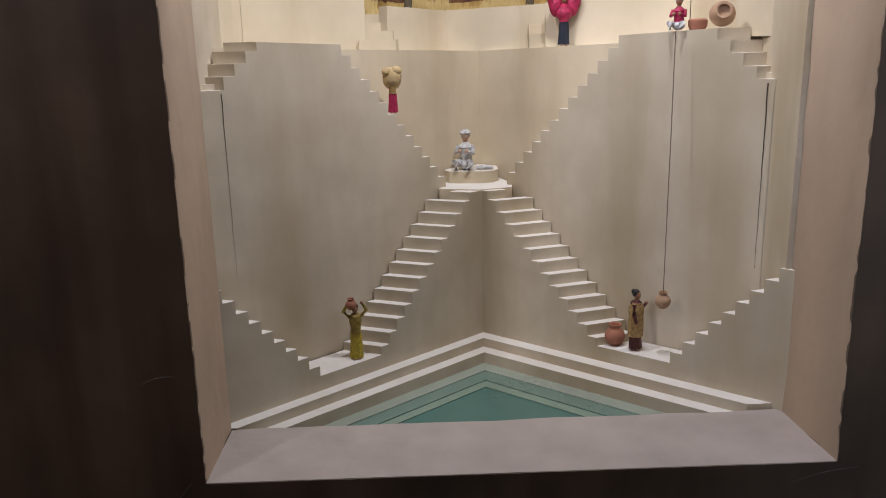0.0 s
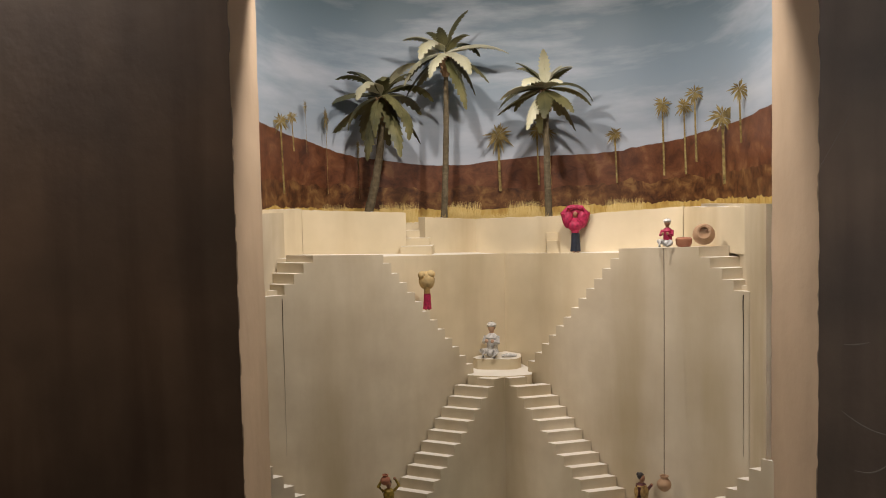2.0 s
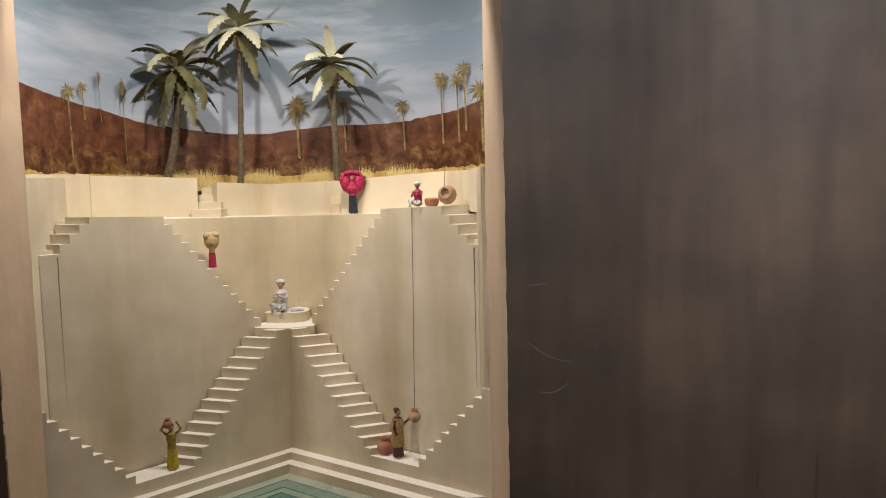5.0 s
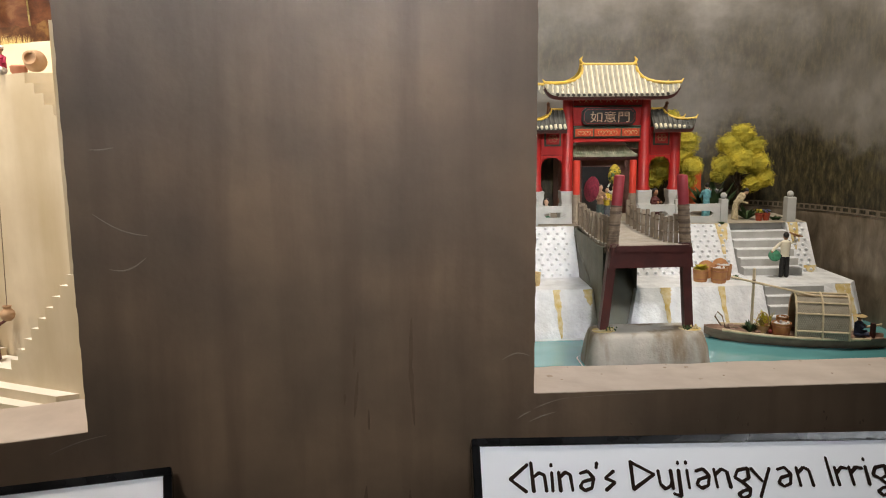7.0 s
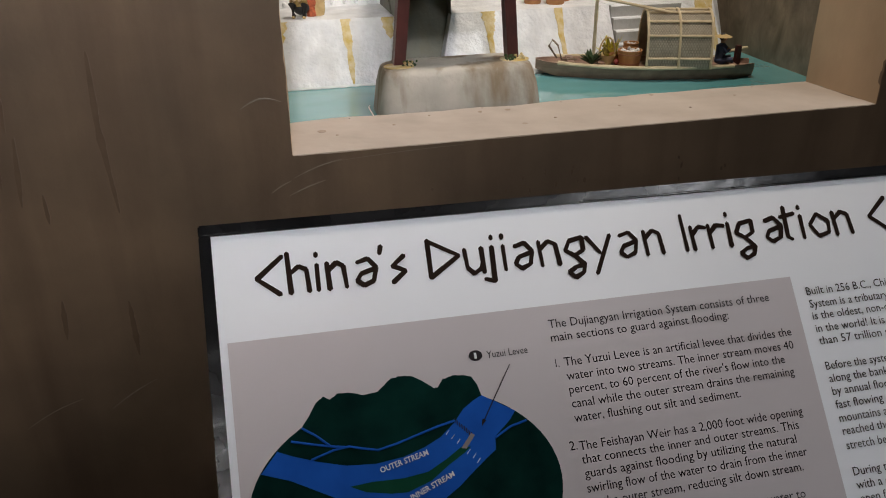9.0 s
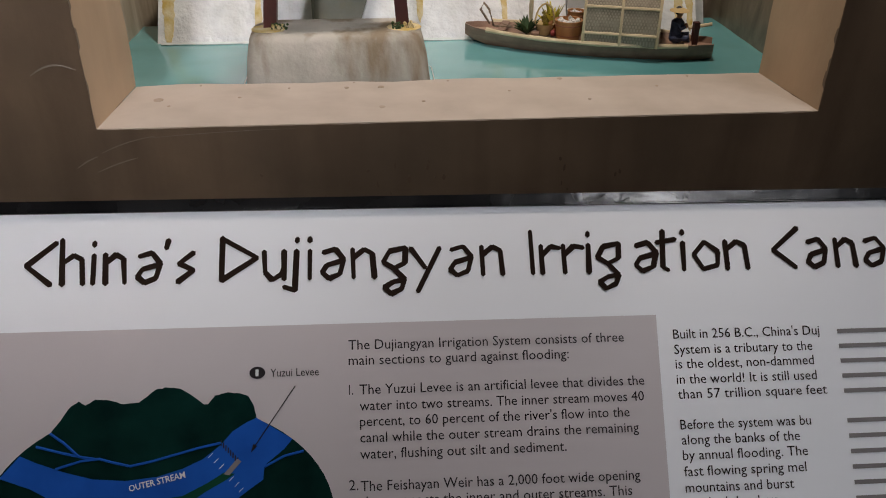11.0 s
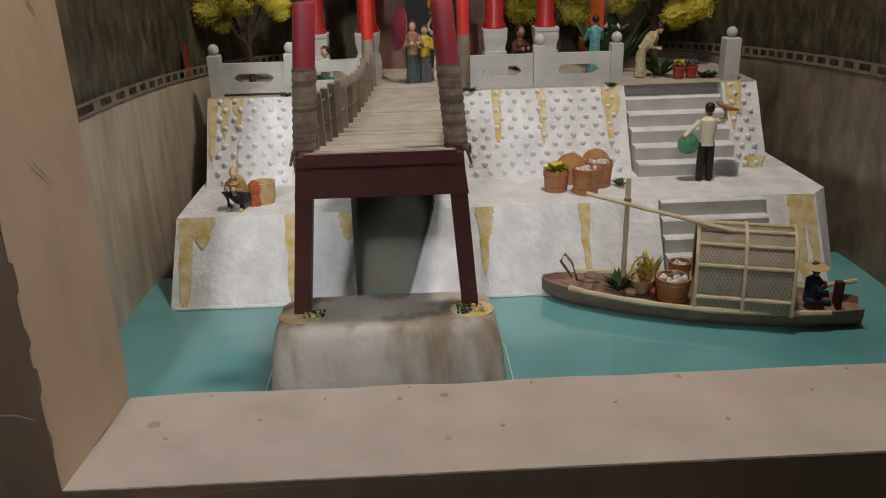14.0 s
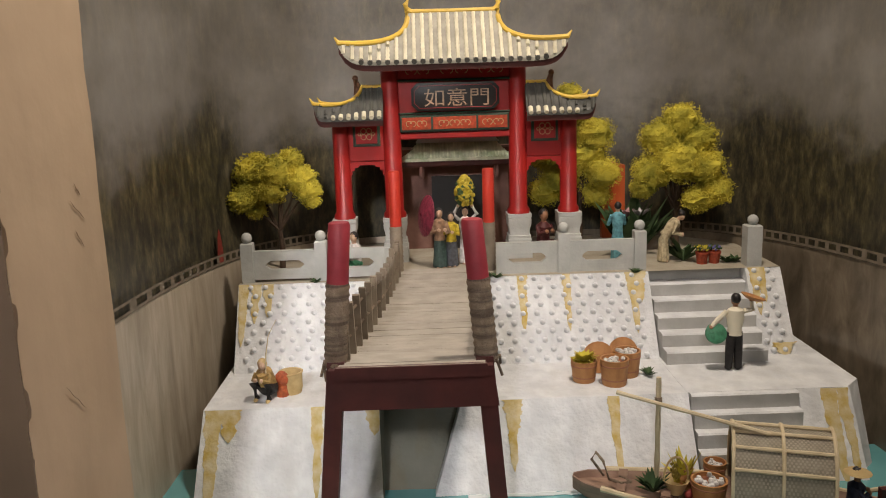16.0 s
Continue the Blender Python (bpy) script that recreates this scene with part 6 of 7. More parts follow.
# figurines of the river display
figurine(0.520, 0.398, Z1 + 0.0005, 0.082, 175, BLKC, plain("cream_jacket", (0.84, 0.78, 0.62), rough=0.7, k=0.86), "painted figurine in cream jacket carrying a green bowl and a tray", M=M2, skirt=False, arms="carry")
bm = bmesh.new()
lathe(bm, (0.500, 0.398, 1.0970), [(0.004, -0.005), (0.0105, 0.0), (0.011, 0.004), (0.0095, 0.005)], 16, 0, Matrix.Rotation(radians(60), 3, "X"))
solo("green_bowl", bm, GRN, (0.500, 0.398, 1.0970), "green glazed round bowl held against the cream figurine", "bowl")
bm = bmesh.new()
lathe(bm, (0.5365, 0.397, Z1 + 0.0755), [(0.007, 0), (0.0125, 0.003), (0.0125, 0.004), (0.006, 0.0015)], 16, 0, Matrix.Rotation(radians(18), 3, "Y"))
solo("tray", bm, TUB, (0.5365, 0.397, Z1 + 0.0755), "shallow woven tray raised by the cream figurine", "tray")
figurine(0.045, 0.366, Z1 + 0.0005, 0.042, -20, BLKC, TAN, "squatting fisherman figurine with a rod", M=M2, mode="squat", arms="front", head=STRAW, skin=SKINL)
bm = bmesh.new()
tube(bm, [P(0.046, 0.358, 1.082), P(0.048, 0.357, 1.105), P(0.052, 0.356, 1.125), P(0.061, 0.355, 1.141)], [0.0008, 0.0007, 0.0005, 0.0003], 5)
solo("fishing_rod", bm, BAMBOO, (0.046, 0.358, 1.082), "thin bent bamboo fishing rod", "fishing rod")
bm = bmesh.new()
lathe(bm, (0.066, 0.382, Z1), [(0.010, 0), (0.0115, 0.006), (0.0118, 0.020), (0.0128, 0.022), (0.0105, 0.022), (0.0098, 0.004)], 16)
solo("basket", bm, STRAW, (0.066, 0.382, Z1), "round straw fish basket standing on the quay", "basket")
bm = bmesh.new()
ball(bm, (0.059, 0.372, Z1 + 0.018), (0.007, 0.005, 0.0085), 0, 10)
tube(bm, [P(0.059, 0.372, Z1 + 0.0005), P(0.059, 0.372, Z1 + 0.012)], [0.006, 0.005], 9)
solo("red_bag", bm, ORNG, (0.059, 0.372, Z1), "red cloth bag beside the fisherman figurine", "bag")
figurine(0.486, 0.540, Z2, 0.068, 75, CREAM, CREAM, "bending figurine in a cream robe holding flowers", M=M2, arms="front", skin=SKINL, lean=38, bun=True)
figurine(0.436, 0.560, Z2 + 0.0005, 0.070, 180, TEAL, TEAL, "figurine in a light blue robe seen from behind", M=M2, arms="front", skin=SKINL)
figurine(0.222, 0.545, Z2 + 0.0005, 0.072, 10, cloth(0.05, 0.09, 0.08), cloth(0.34, 0.20, 0.12), "figurine in brown top and dark green skirt beside a pink parasol", M=M2, arms="front", skin=SKINL)
figurine(0.236, 0.550, Z2 + 0.0005, 0.066, -10, cloth(0.10, 0.11, 0.13), YEL, "figurine in yellow top and dark skirt walking on the bridge end", M=M2, arms="front", skin=SKINL)
figurine(0.2535, 0.565, Z2 + 0.0005, 0.070, 0, WHT, WHT, "figurine in white carrying a heap of yellow flowers", M=M2, arms="up", skin=SKINL)
figurine(0.092, 0.560, Z2 + 0.0005, 0.050, 20, PINK, CREAM, "seated figurine in pink and cream behind the balustrade", M=M2, mode="sit", arms="front", skin=SKINL)
figurine(0.120, 0.556, Z2 + 0.0005, 0.046, -40, GRN, WHT, "seated figurine in green and white behind the balustrade", M=M2, mode="sit", arms="front", skin=SKINL)
figurine(0.357, 0.63, Z2 + 0.0005, 0.055, 30, DKRED, DKRED, "seated figurine in dim red between the gate columns", M=M2, mode="sit", arms="front", skin=SKIN)
bm = bmesh.new()
lathe(bm, (0.2075, 0.556, 1.205), [(0.0250, 0), (0.0246, 0.001), (0.016, 0.005), (0.003, 0.0075), (0.003, 0.0065), (0.016, 0.004)], 18, 0, Matrix.Rotation(radians(-80), 3, "Y") @ Matrix.Rotation(radians(20), 3, "X"))
tube(bm, [P(0.2005, 0.556, 1.206), P(0.222, 0.540, 1.196)], 0.0008, 5)
solo("parasol", bm, cloth(0.30, 0.035, 0.07), (0.2075, 0.556, 1.19), "open dark pink paper parasol held by a figurine", "parasol")
bm = bmesh.new()
ball(bm, (0.2535, 0.563, 1.2335), (0.0095, 0.0095, 0.019), 0, 12)
for _ in range(110):
    t = rnd.random()
    a = rnd.uniform(0, 6.28)
    rr = 0.0105 * math.sin(math.pi * (0.15 + 0.75 * t)) ** 0.6
    ball(bm, (0.2535 + rr * math.cos(a), 0.563 + rr * math.sin(a), 1.2165 + 0.030 * t), 0.0026, rnd.choice((0, 0, 0, 1)), 6)
solo("bouquet", bm, [cloth(0.62, 0.48, 0.04), LEAFD], (0.2535, 0.563, 1.2165), "tall heap of yellow flowers on a figurine", "flowers")

# ---- boat ----
BA, BB = P(0.334, 0.287, 0.0), P(0.595, 0.205, 0.0)
BD = (BB - BA).normalized()
BN = P(-BD.y, BD.x, 0)
BL = (BB - BA).length


def bp(t, s, z):
    """A point of the boat: t along from bow to stern, s across (away from the visitor), z up."""
    return BA + BD * (BL * t) + BN * s + P(0, 0, z)


boat = thing("sampan", bp(0.5, 0, ZW), "brown wooden river boat with a woven arched canopy", "boat")
bm = bmesh.new()
loops = []
for i in range(25):
    t = i / 24
    hw = 0.037 * (math.sin(math.pi * min(1, 0.05 + t * 0.86)) ** 0.75)
    if i == 0:
        hw = 0.0035
    sheer = 1.0005 + 0.004 * (1 - t) ** 6 + 0.002 * t ** 6
    zb = ZW - 0.006 + 0.014 * (1 - t) ** 8 + 0.008 * t ** 7
    loops.append([bp(t, -hw, sheer), bp(t, -hw * 0.92, (sheer + zb) / 2), bp(t, -hw * 0.55, zb), bp(t, hw * 0.55, zb), bp(t, hw * 0.92, (sheer + zb) / 2), bp(t, hw, sheer), bp(t, hw - 0.0022, sheer), bp(t, hw * 0.8 - 0.001, sheer - 0.006), bp(t, -hw * 0.8 + 0.001, sheer - 0.006), bp(t, -hw + 0.0022, sheer)])
rings(bm, loops)
part("hull", bm, HULL, boat)
for sd in (-1, 1):
    bm = bmesh.new()
    tube(bm, [bp(0.10 + 0.80 * i / 14, sd * 0.0374 * math.sin(math.pi * (0.05 + (0.10 + 0.80 * i / 14) * 0.86)) ** 0.75, 1.0008 + 0.004 * (0.9 - 0.8 * i / 14) ** 6) for i in range(15)], [0.0023 * (1.25 if i % 4 == 0 else 1) for i in range(15)], 7)
    part("bamboo_rail", bm, BAMBOO, boat)
for t in (0.16, 0.30, 0.90):
    bm = bmesh.new()
    box(bm, (-0.004, -0.021, -0.0012), (0.004, 0.021, 0.0012), 0, Matrix.Translation(bp(t, 0, 1.0005 + 0.004 * (1 - t) ** 3)) @ Matrix.Rotation(math.atan2(BD.y, BD.x), 4, "Z"))
    part("thwart", bm, HULL, boat)
# canopy: woven half barrel with bamboo frame
can = part("canopy", (lambda b: (sheet(b, [[bp(0.495 + 0.285 * i / 12, -0.0355 * math.cos(math.pi * j / 14), 1.000 + 0.064 * math.sin(math.pi * j / 14) ** 0.75) for i in range(13)] for j in range(15)]), sheet(b, [[bp(0.495 + 0.285 * i / 12, -0.0345 * math.cos(math.pi * j / 14), 1.000 + 0.0626 * math.sin(math.pi * j / 14) ** 0.75) for i in range(13)] for j in range(15)]), b)[2])(bmesh.new()), MATTING, boat, "woven straw matting")


def hoop(s, k=1.03):
    return [bp(s, -0.0358 * k * math.cos(math.pi * j / 18), 1.000 + 0.0645 * k * math.sin(math.pi * j / 18) ** 0.75) for j in range(19)]


for s in (0.495, 0.637, 0.780):
    bm = bmesh.new()
    tube(bm, hoop(s), [0.0016 * (1.2 if j % 5 == 0 else 1) for j in range(19)], 7)
    part("hoop", bm, BAMBOO, can)
for j in (0.6, 3.0, 5.2, 7.4, 9.6, 11.8, 14.2, 17.4):
    a = math.pi * j / 18
    bm = bmesh.new()
    tube(bm, [bp(0.49 + 0.295 * i / 8, -0.0364 * math.cos(a), 1.000 + 0.0658 * math.sin(a) ** 0.75) for i in range(9)], [0.0016 * (1.2 if i % 3 == 0 else 1) for i in range(9)], 7)
    part("bamboo_pole", bm, BAMBOO, can)
# weave strips
bm = bmesh.new()
for j in range(64):
    a = math.pi * (j + 0.5) / 64
    for i in range(46):
        if (i + j) % 2:
            continue
        s0, s1 = 0.50 + 0.275 * i / 46, 0.50 + 0.275 * (i + 1) / 46
        q = []
        for s, b in ((s0, a - 0.018), (s1, a - 0.018), (s1, a + 0.018), (s0, a + 0.018)):
            q.append(bp(s, -0.0359 * math.cos(b), 1.000 + 0.0648 * max(0.0, math.sin(b)) ** 0.75))
        bm.faces.new([bm.verts.new(p) for p in q])
part("weave", bm, mat("pale_woven_strip", (0.46, 0.41, 0.32), (0.36, 0.32, 0.245), scale=90, rough=0.85, bump=0.3), can, kind="stuff")
bm = bmesh.new()
tube(bm, [bp(0.270, 0.002, 0.992 + 0.011 * i) for i in range(11)], [0.0022 * (1.2 if i % 3 == 0 else 1) for i in range(11)], 8)
mast = part("mast", bm, BAMBOO, boat)
bm = bmesh.new()
tube(bm, [bp(0.14, -0.004, 1.0880).lerp(bp(0.60, -0.012, 1.064), i / 10) for i in range(11)], [0.0018 * (1.2 if i % 4 == 0 else 1) for i in range(11)], 7)
part("boom", bm, BAMBOO, boat)
bm = bmesh.new()
for k in range(4):
    lathe(bm, bp(0.270, 0.001, 1.0785 + 0.0016 * k), [(0.0026, -0.0008), (0.0036, 0), (0.0026, 0.0008)], 9)
part("lashing", bm, CORD, mast)
bm = bmesh.new()
box(bm, (-0.003, -0.003, 0), (0.003, 0.003, 0.026), 0, Matrix.Translation(bp(0.925, -0.006, 0.997)))
part("stern_post", bm, MAROON, boat)
bm = bmesh.new()
tube(bm, [bp(0.90, 0.010, 1.012), bp(0.99, 0.016, 1.016)], 0.002, 7)
part("oar", bm, BAMBOO, boat)
tub(*bp(0.430, -0.012, 0.9975), 0.0155, 0.021, "wooden tub of pale shells on the boat deck", WHT)
tub(*bp(0.450, 0.018, 0.9975), 0.010, 0.024, "small wooden tub on the boat deck", WHT)
bm = bmesh.new()
c = bp(0.33, -0.002, 0.9975)
lathe(bm, c, [(0.006, 0), (0.011, 0.012), (0.0118, 0.013), (0.0095, 0.012), (0.005, 0.002)], 14)
tube(bm, [c + P(-0.011 * math.cos(math.pi * i / 10), 0, 0.012 + 0.022 * math.sin(math.pi * i / 10)) for i in range(11)], 0.0011, 6)
solo("basket", bm, STRAW, c, "straw basket with a hooped handle on the boat", "basket")
plant(*bp(0.26, -0.006, 0.9975), 0.019, 26, LEAFD, "bundle of dark green leafy vegetables on the boat", "leaf_bundle", up=1.3)
plant(*bp(0.355, 0.012, 0.9985), 0.021, 50, LEAFY, "sheaf of yellow-green grass on the boat", "grass_sheaf", up=1.8)
jar(*bp(0.365, 0.009, 0.9975), 0.0085, 0.019, TUB, "ochre clay jar with grass on the boat", M=M2)
bm = bmesh.new()
c = bp(0.335, 0.010, 0.9975)
ball(bm, c + P(0, 0, 0.012), (0.006, 0.006, 0.011), 0, 9)
for k in range(24):
    a, b = k * 2.4, k / 24
    ball(bm, c + P(0.0056 * math.cos(a), 0.0056 * math.sin(a), 0.003 + 0.019 * b), 0.0016, 0, 5)
solo("pineapple", bm, cloth(0.35, 0.27, 0.05), c, "yellow-brown pineapple among the boat's goods", "fruit")
for t, s in ((0.375, -0.010), (0.385, -0.006), (0.37, -0.013)):
    bm = bmesh.new()
    ball(bm, bp(t, s, 1.0025), 0.0035, 0, 9)
    solo("fruit", bm, cloth(0.25, 0.03, 0.025), bp(t, s, 0.999), "small dark red fruit on the boat deck", "fruit")
bm = bmesh.new()
tube(bm, [bp(0.10, 0.004, 1.004), bp(0.06, 0.002, 1.020), bp(0.075, 0, 1.028), bp(0.10, -0.004, 1.022), bp(0.12, -0.003, 1.004)], 0.0013, 6)
tube(bm, [bp(0.12, 0.0, 1.003), bp(0.16, -0.008, 1.0045), bp(0.19, -0.002, 1.0035), bp(0.15, 0.006, 1.0035)], 0.0013, 6)
solo("rope_coil", bm, CORD, bp(0.1, 0, 1.001), "loose brown rope coiled at the bow", "rope")
f = bp(0.855, -0.002, 0.998)
figurine(f.x, f.y, f.z, 0.040, 70, BLUEC, BLUEC, "seated boatman figurine with a straw hat", M=M2, mode="sit", arms="front", hat=STRAW)


# ---- river backdrop ----
def curve2(s):
    a = math.pi * (1 - s)
    ca, sa = math.cos(a), math.sin(a)
    k = 0.48
    return (0.305 + 0.360 * math.copysign(abs(ca) ** k, ca), 0.112 + 0.62 * abs(sa) ** k)


FORESTC = [(0.006, 0.0055, 0.0035), (0.026, 0.023, 0.011), (0.072, 0.061, 0.028), (0.145, 0.122, 0.060)]
MISTC = [(0.165, 0.155, 0.140), (0.225, 0.214, 0.198), (0.29, 0.28, 0.265)]


def misty(name):
    """The printed hills: upright dark woods that drift in and out of grey mist."""
    m = bpy.data.materials.new(name)
    m.use_nodes = True
    N, L = m.node_tree.nodes, m.node_tree.links
    b = N["Principled BSDF"]
    b.inputs["Roughness"].default_value = 0.45
    tc, sep = N.new("ShaderNodeTexCoord"), N.new("ShaderNodeSeparateXYZ")
    L.new(tc.outputs["Object"], sep.inputs[0])

    def field(scale, stretch, detail, rough=0.6):
        mp, nz = N.new("ShaderNodeMapping"), N.new("ShaderNodeTexNoise")
        mp.inputs["Scale"].default_value = stretch
        nz.inputs["Scale"].default_value, nz.inputs["Detail"].default_value, nz.inputs["Roughness"].default_value = scale, detail, rough
        L.new(tc.outputs["Object"], mp.inputs[0])
        L.new(mp.outputs[0], nz.inputs["Vector"])
        return nz.outputs[0]

    def ramp(value, cols, lo, hi):
        cr = N.new("ShaderNodeValToRGB")
        e = cr.color_ramp.elements
        while len(e) < len(cols):
            e.new(0.5)
        for i, c in enumerate(cols):
            e[i].position, e[i].color = lo + (hi - lo) * i / (len(cols) - 1), (*c, 1)
        L.new(value, cr.inputs[0])
        return cr.outputs[0]

    def blend(f, a, c):
        mix = N.new("ShaderNodeMix")
        mix.data_type = "RGBA"
        L.new(f, mix.inputs[0])
        L.new(a, mix.inputs[6])
        L.new(c, mix.inputs[7])
        return mix.outputs[2]
    woods = ramp(field(80, (1.0, 1.0, 0.42), 10, 0.72), FORESTC, 0.34, 0.68)
    mist = ramp(field(8, (0.9, 0.9, 1.0), 5), MISTC, 0.34, 0.66)
    # how thick the mist lies at each height, made uneven by two drifts
    add, mul = N.new("ShaderNodeMath"), N.new("ShaderNodeMath")
    mul.operation = "MULTIPLY_ADD"
    mul.inputs[1].default_value, mul.inputs[2].default_value = 0.30, -0.15
    L.new(field(7, (1, 1, 1.3), 7), mul.inputs[0])
    tilt = N.new("ShaderNodeMath")
    tilt.operation, tilt.inputs[1].default_value = "MULTIPLY_ADD", 0.02
    L.new(sep.outputs[0], tilt.inputs[0])
    L.new(sep.outputs[2], tilt.inputs[2])
    L.new(tilt.outputs[0], add.inputs[0])
    L.new(mul.outputs[0], add.inputs[1])
    veil = N.new("ShaderNodeValToRGB")
    veil.color_ramp.interpolation = "EASE"
    e = veil.color_ramp.elements
    e[0].position, e[0].color = 0.285, (0.06, 0.06, 0.06, 1)
    e[1].position, e[1].color = 0.70, (1, 1, 1, 1)
    for pos, v in ((0.385, 0.80), (0.44, 0.66), (0.49, 0.48), (0.58, 0.80)):
        k = e.new(pos)
        k.color = (v, v, v, 1)
    L.new(add.outputs[0], veil.inputs[0])
    col = blend(veil.outputs[0], woods, mist)
    fog = N.new("ShaderNodeMapRange")
    fog.interpolation_type = "SMOOTHSTEP"
    fog.inputs[1].default_value, fog.inputs[2].default_value = 0.54, 0.78
    L.new(add.outputs[0], fog.inputs[0])
    white = N.new("ShaderNodeRGB")
    white.outputs[0].default_value = (0.57, 0.56, 0.55, 1)
    L.new(blend(fog.outputs[0], col, white.outputs[0]), b.inputs["Base Color"])
    return m


MIST = misty("printed_misty_forest")
BANKP = print_mat("printed_embankment", [(0.085, 0.066, 0.044), (0.145, 0.115, 0.080), (0.20, 0.162, 0.117), (0.27, 0.225, 0.165)], 22, (1.8, 1.8, 0.9), rough=0.30, lo=0.3, hi=0.7, detail=9)
hills = thing("backdrop_river", (0.3, 0.73, 0.98), "curved backdrop printed with misty wooded hills and an embankment", "backdrop", kind="structure")
bm = bmesh.new()
curved(bm, curve2, lambda s: 0.965, lambda s: 2.0)
part("mist_print", bm, MIST, hills)


# left half: the white bank's reflection is put into paler colour and streaks
BANKREFL = print_mat("embankment_with_reflection", [(0.24, 0.195, 0.14), (0.34, 0.285, 0.21), (0.43, 0.37, 0.285), (0.54, 0.48, 0.39)], 16, (2.2, 2.2, 0.45), rough=0.45, lo=0.3, hi=0.7, detail=8)
for s0, s1, m in ((0.0, 0.5, BANKREFL), (0.5, 1.0, BANKP)):
    bm = bmesh.new()
    curved(bm, curve2, lambda s: 0.967, lambda s: 1.152 + 0.022 * abs(2 * s - 1) ** 3, n=60, off=0.016, s0=s0, s1=s1)
    part("embankment_print", bm, m, hills)
RAILP = print_mat("printed_rail", [(0.14, 0.115, 0.082), (0.22, 0.18, 0.135)], 60)
for s0, s1 in ((0.01, 0.34), (0.66, 0.99)):
    bm = bmesh.new()

    def top(s):
        return 1.155 + 0.022 * abs(2 * s - 1) ** 3
    curved(bm, curve2, lambda s: top(s) + 0.0075, lambda s: top(s) + 0.0100, n=60, m=1, off=0.02, s0=s0, s1=s1)
    curved(bm, curve2, lambda s: top(s) - 0.002, lambda s: top(s) + 0.001, n=60, m=1, off=0.02, s0=s0, s1=s1)
    for k in range(26):
        a = s0 + (s1 - s0) * k / 26
        curved(bm, curve2, lambda s: top(s) - 0.001, lambda s: top(s) + 0.0078, n=1, m=1, off=0.02, s0=a, s1=a + 0.0045)
    part("rail_print", bm, RAILP, hills)

bm = bmesh.new()
curved(bm, curve2, lambda s: 1.163, lambda s: 1.203 - 900 * (s - 0.1445) ** 2, n=8, m=4, off=0.02, s0=0.139, s1=0.150)
part("pavilion_print", bm, print_mat("printed_red_pavilion", [(0.16, 0.02, 0.015), (0.30, 0.04, 0.025)], 60, rough=0.3), hills)

# tops and backs that close the two cases
for nm, lo, hi, M in (("case_1", (-0.42, 0.108, 1.99), (0.40, 0.75, 2.06), M1), ("case_2", (-0.08, 0.108, 1.94), (0.70, 0.80, 2.02), M2)):
    bm = bmesh.new()
    box(bm, (lo[0], lo[1], lo[2] + 0.05), hi)
    solo("ceiling_" + nm, bm, CEIL, (0, 0, 0), "dark lid of a display case", "", kind="structure", M=M)


# ---- reading panels ----
def panel_frame(ox, oy, oz, rot, M, size=1.0):
    """Pose of a sloping panel: x to the right, y up the slope, z out of it; the origin is its top corner."""
    return M @ Matrix.Translation((ox, oy, oz)) @ Matrix.Rotation(radians(49.6), 4, "X") @ Matrix.Rotation(radians(rot), 4, "Z") @ Matrix.Scale(size, 4)


def quad(bm, x0, x1, y0, y1, z, Mx):
    bm.faces.new([bm.verts.new(Mx @ P(*p)) for p in ((x0, y0, z), (x1, y0, z), (x1, y1, z), (x0, y1, z))])


def reading_panel(S, w, h, label):
    sg = thing("reading_panel", S @ P(w / 2, -h / 2, 0), label, "sign")
    bm = bmesh.new()
    box(bm, (0, -h, -0.012), (w, 0, 0), 0, S)
    part("board", bm, BOARD, sg)
    b = 0.0095
    for x0, x1, y0, y1 in ((-b, w + b, 0, b), (-b, w + b, -h - b, -h), (-b, 0, -h, 0), (w, w + b, -h, 0)):
        bm = bmesh.new()
        box(bm, (x0, y0, -0.030), (x1, y1, 0.0035), 0, S)
        bmesh.ops.bevel(bm, geom=bm.edges[:], offset=0.0012, segments=2, affect="EDGES")
        part("frame_bar", bm, FRAMEB, sg)
    bm = bmesh.new()
    box(bm, (0.0, -h, -0.40), (w, -h + 0.02, -0.03), 0, S)
    for x in (0.004, w - 0.012):
        prism(bm, [S @ P(x, -0.002, -0.013), S @ P(x, -h, -0.013), S @ P(x, -h, -0.40)], (0.008, 0, 0))
    part("bracket", bm, FRAMEB, sg)
    return sg


S2 = panel_frame(-0.0769, -0.0614, 0.9563, -0.94, M2, 1.032)
sg2 = reading_panel(S2, 0.765, 0.46, "sloping white reading panel with black frame, map and text")


def line(par, body, x, v, width, size, name="text_line", material=INKB, z=0.0006, bold=0.0):
    bm = text_bm(body, size, S2 @ Matrix.Translation((x, -v, z)), width=width, bold=bold)
    part(name, bm, material, par)


bm = bmesh.new()
quad(bm, 0.0060, 0.5062, -0.45, -0.0880, 0.0004, S2)
gp = part("grey_field", bm, GREYB, sg2)
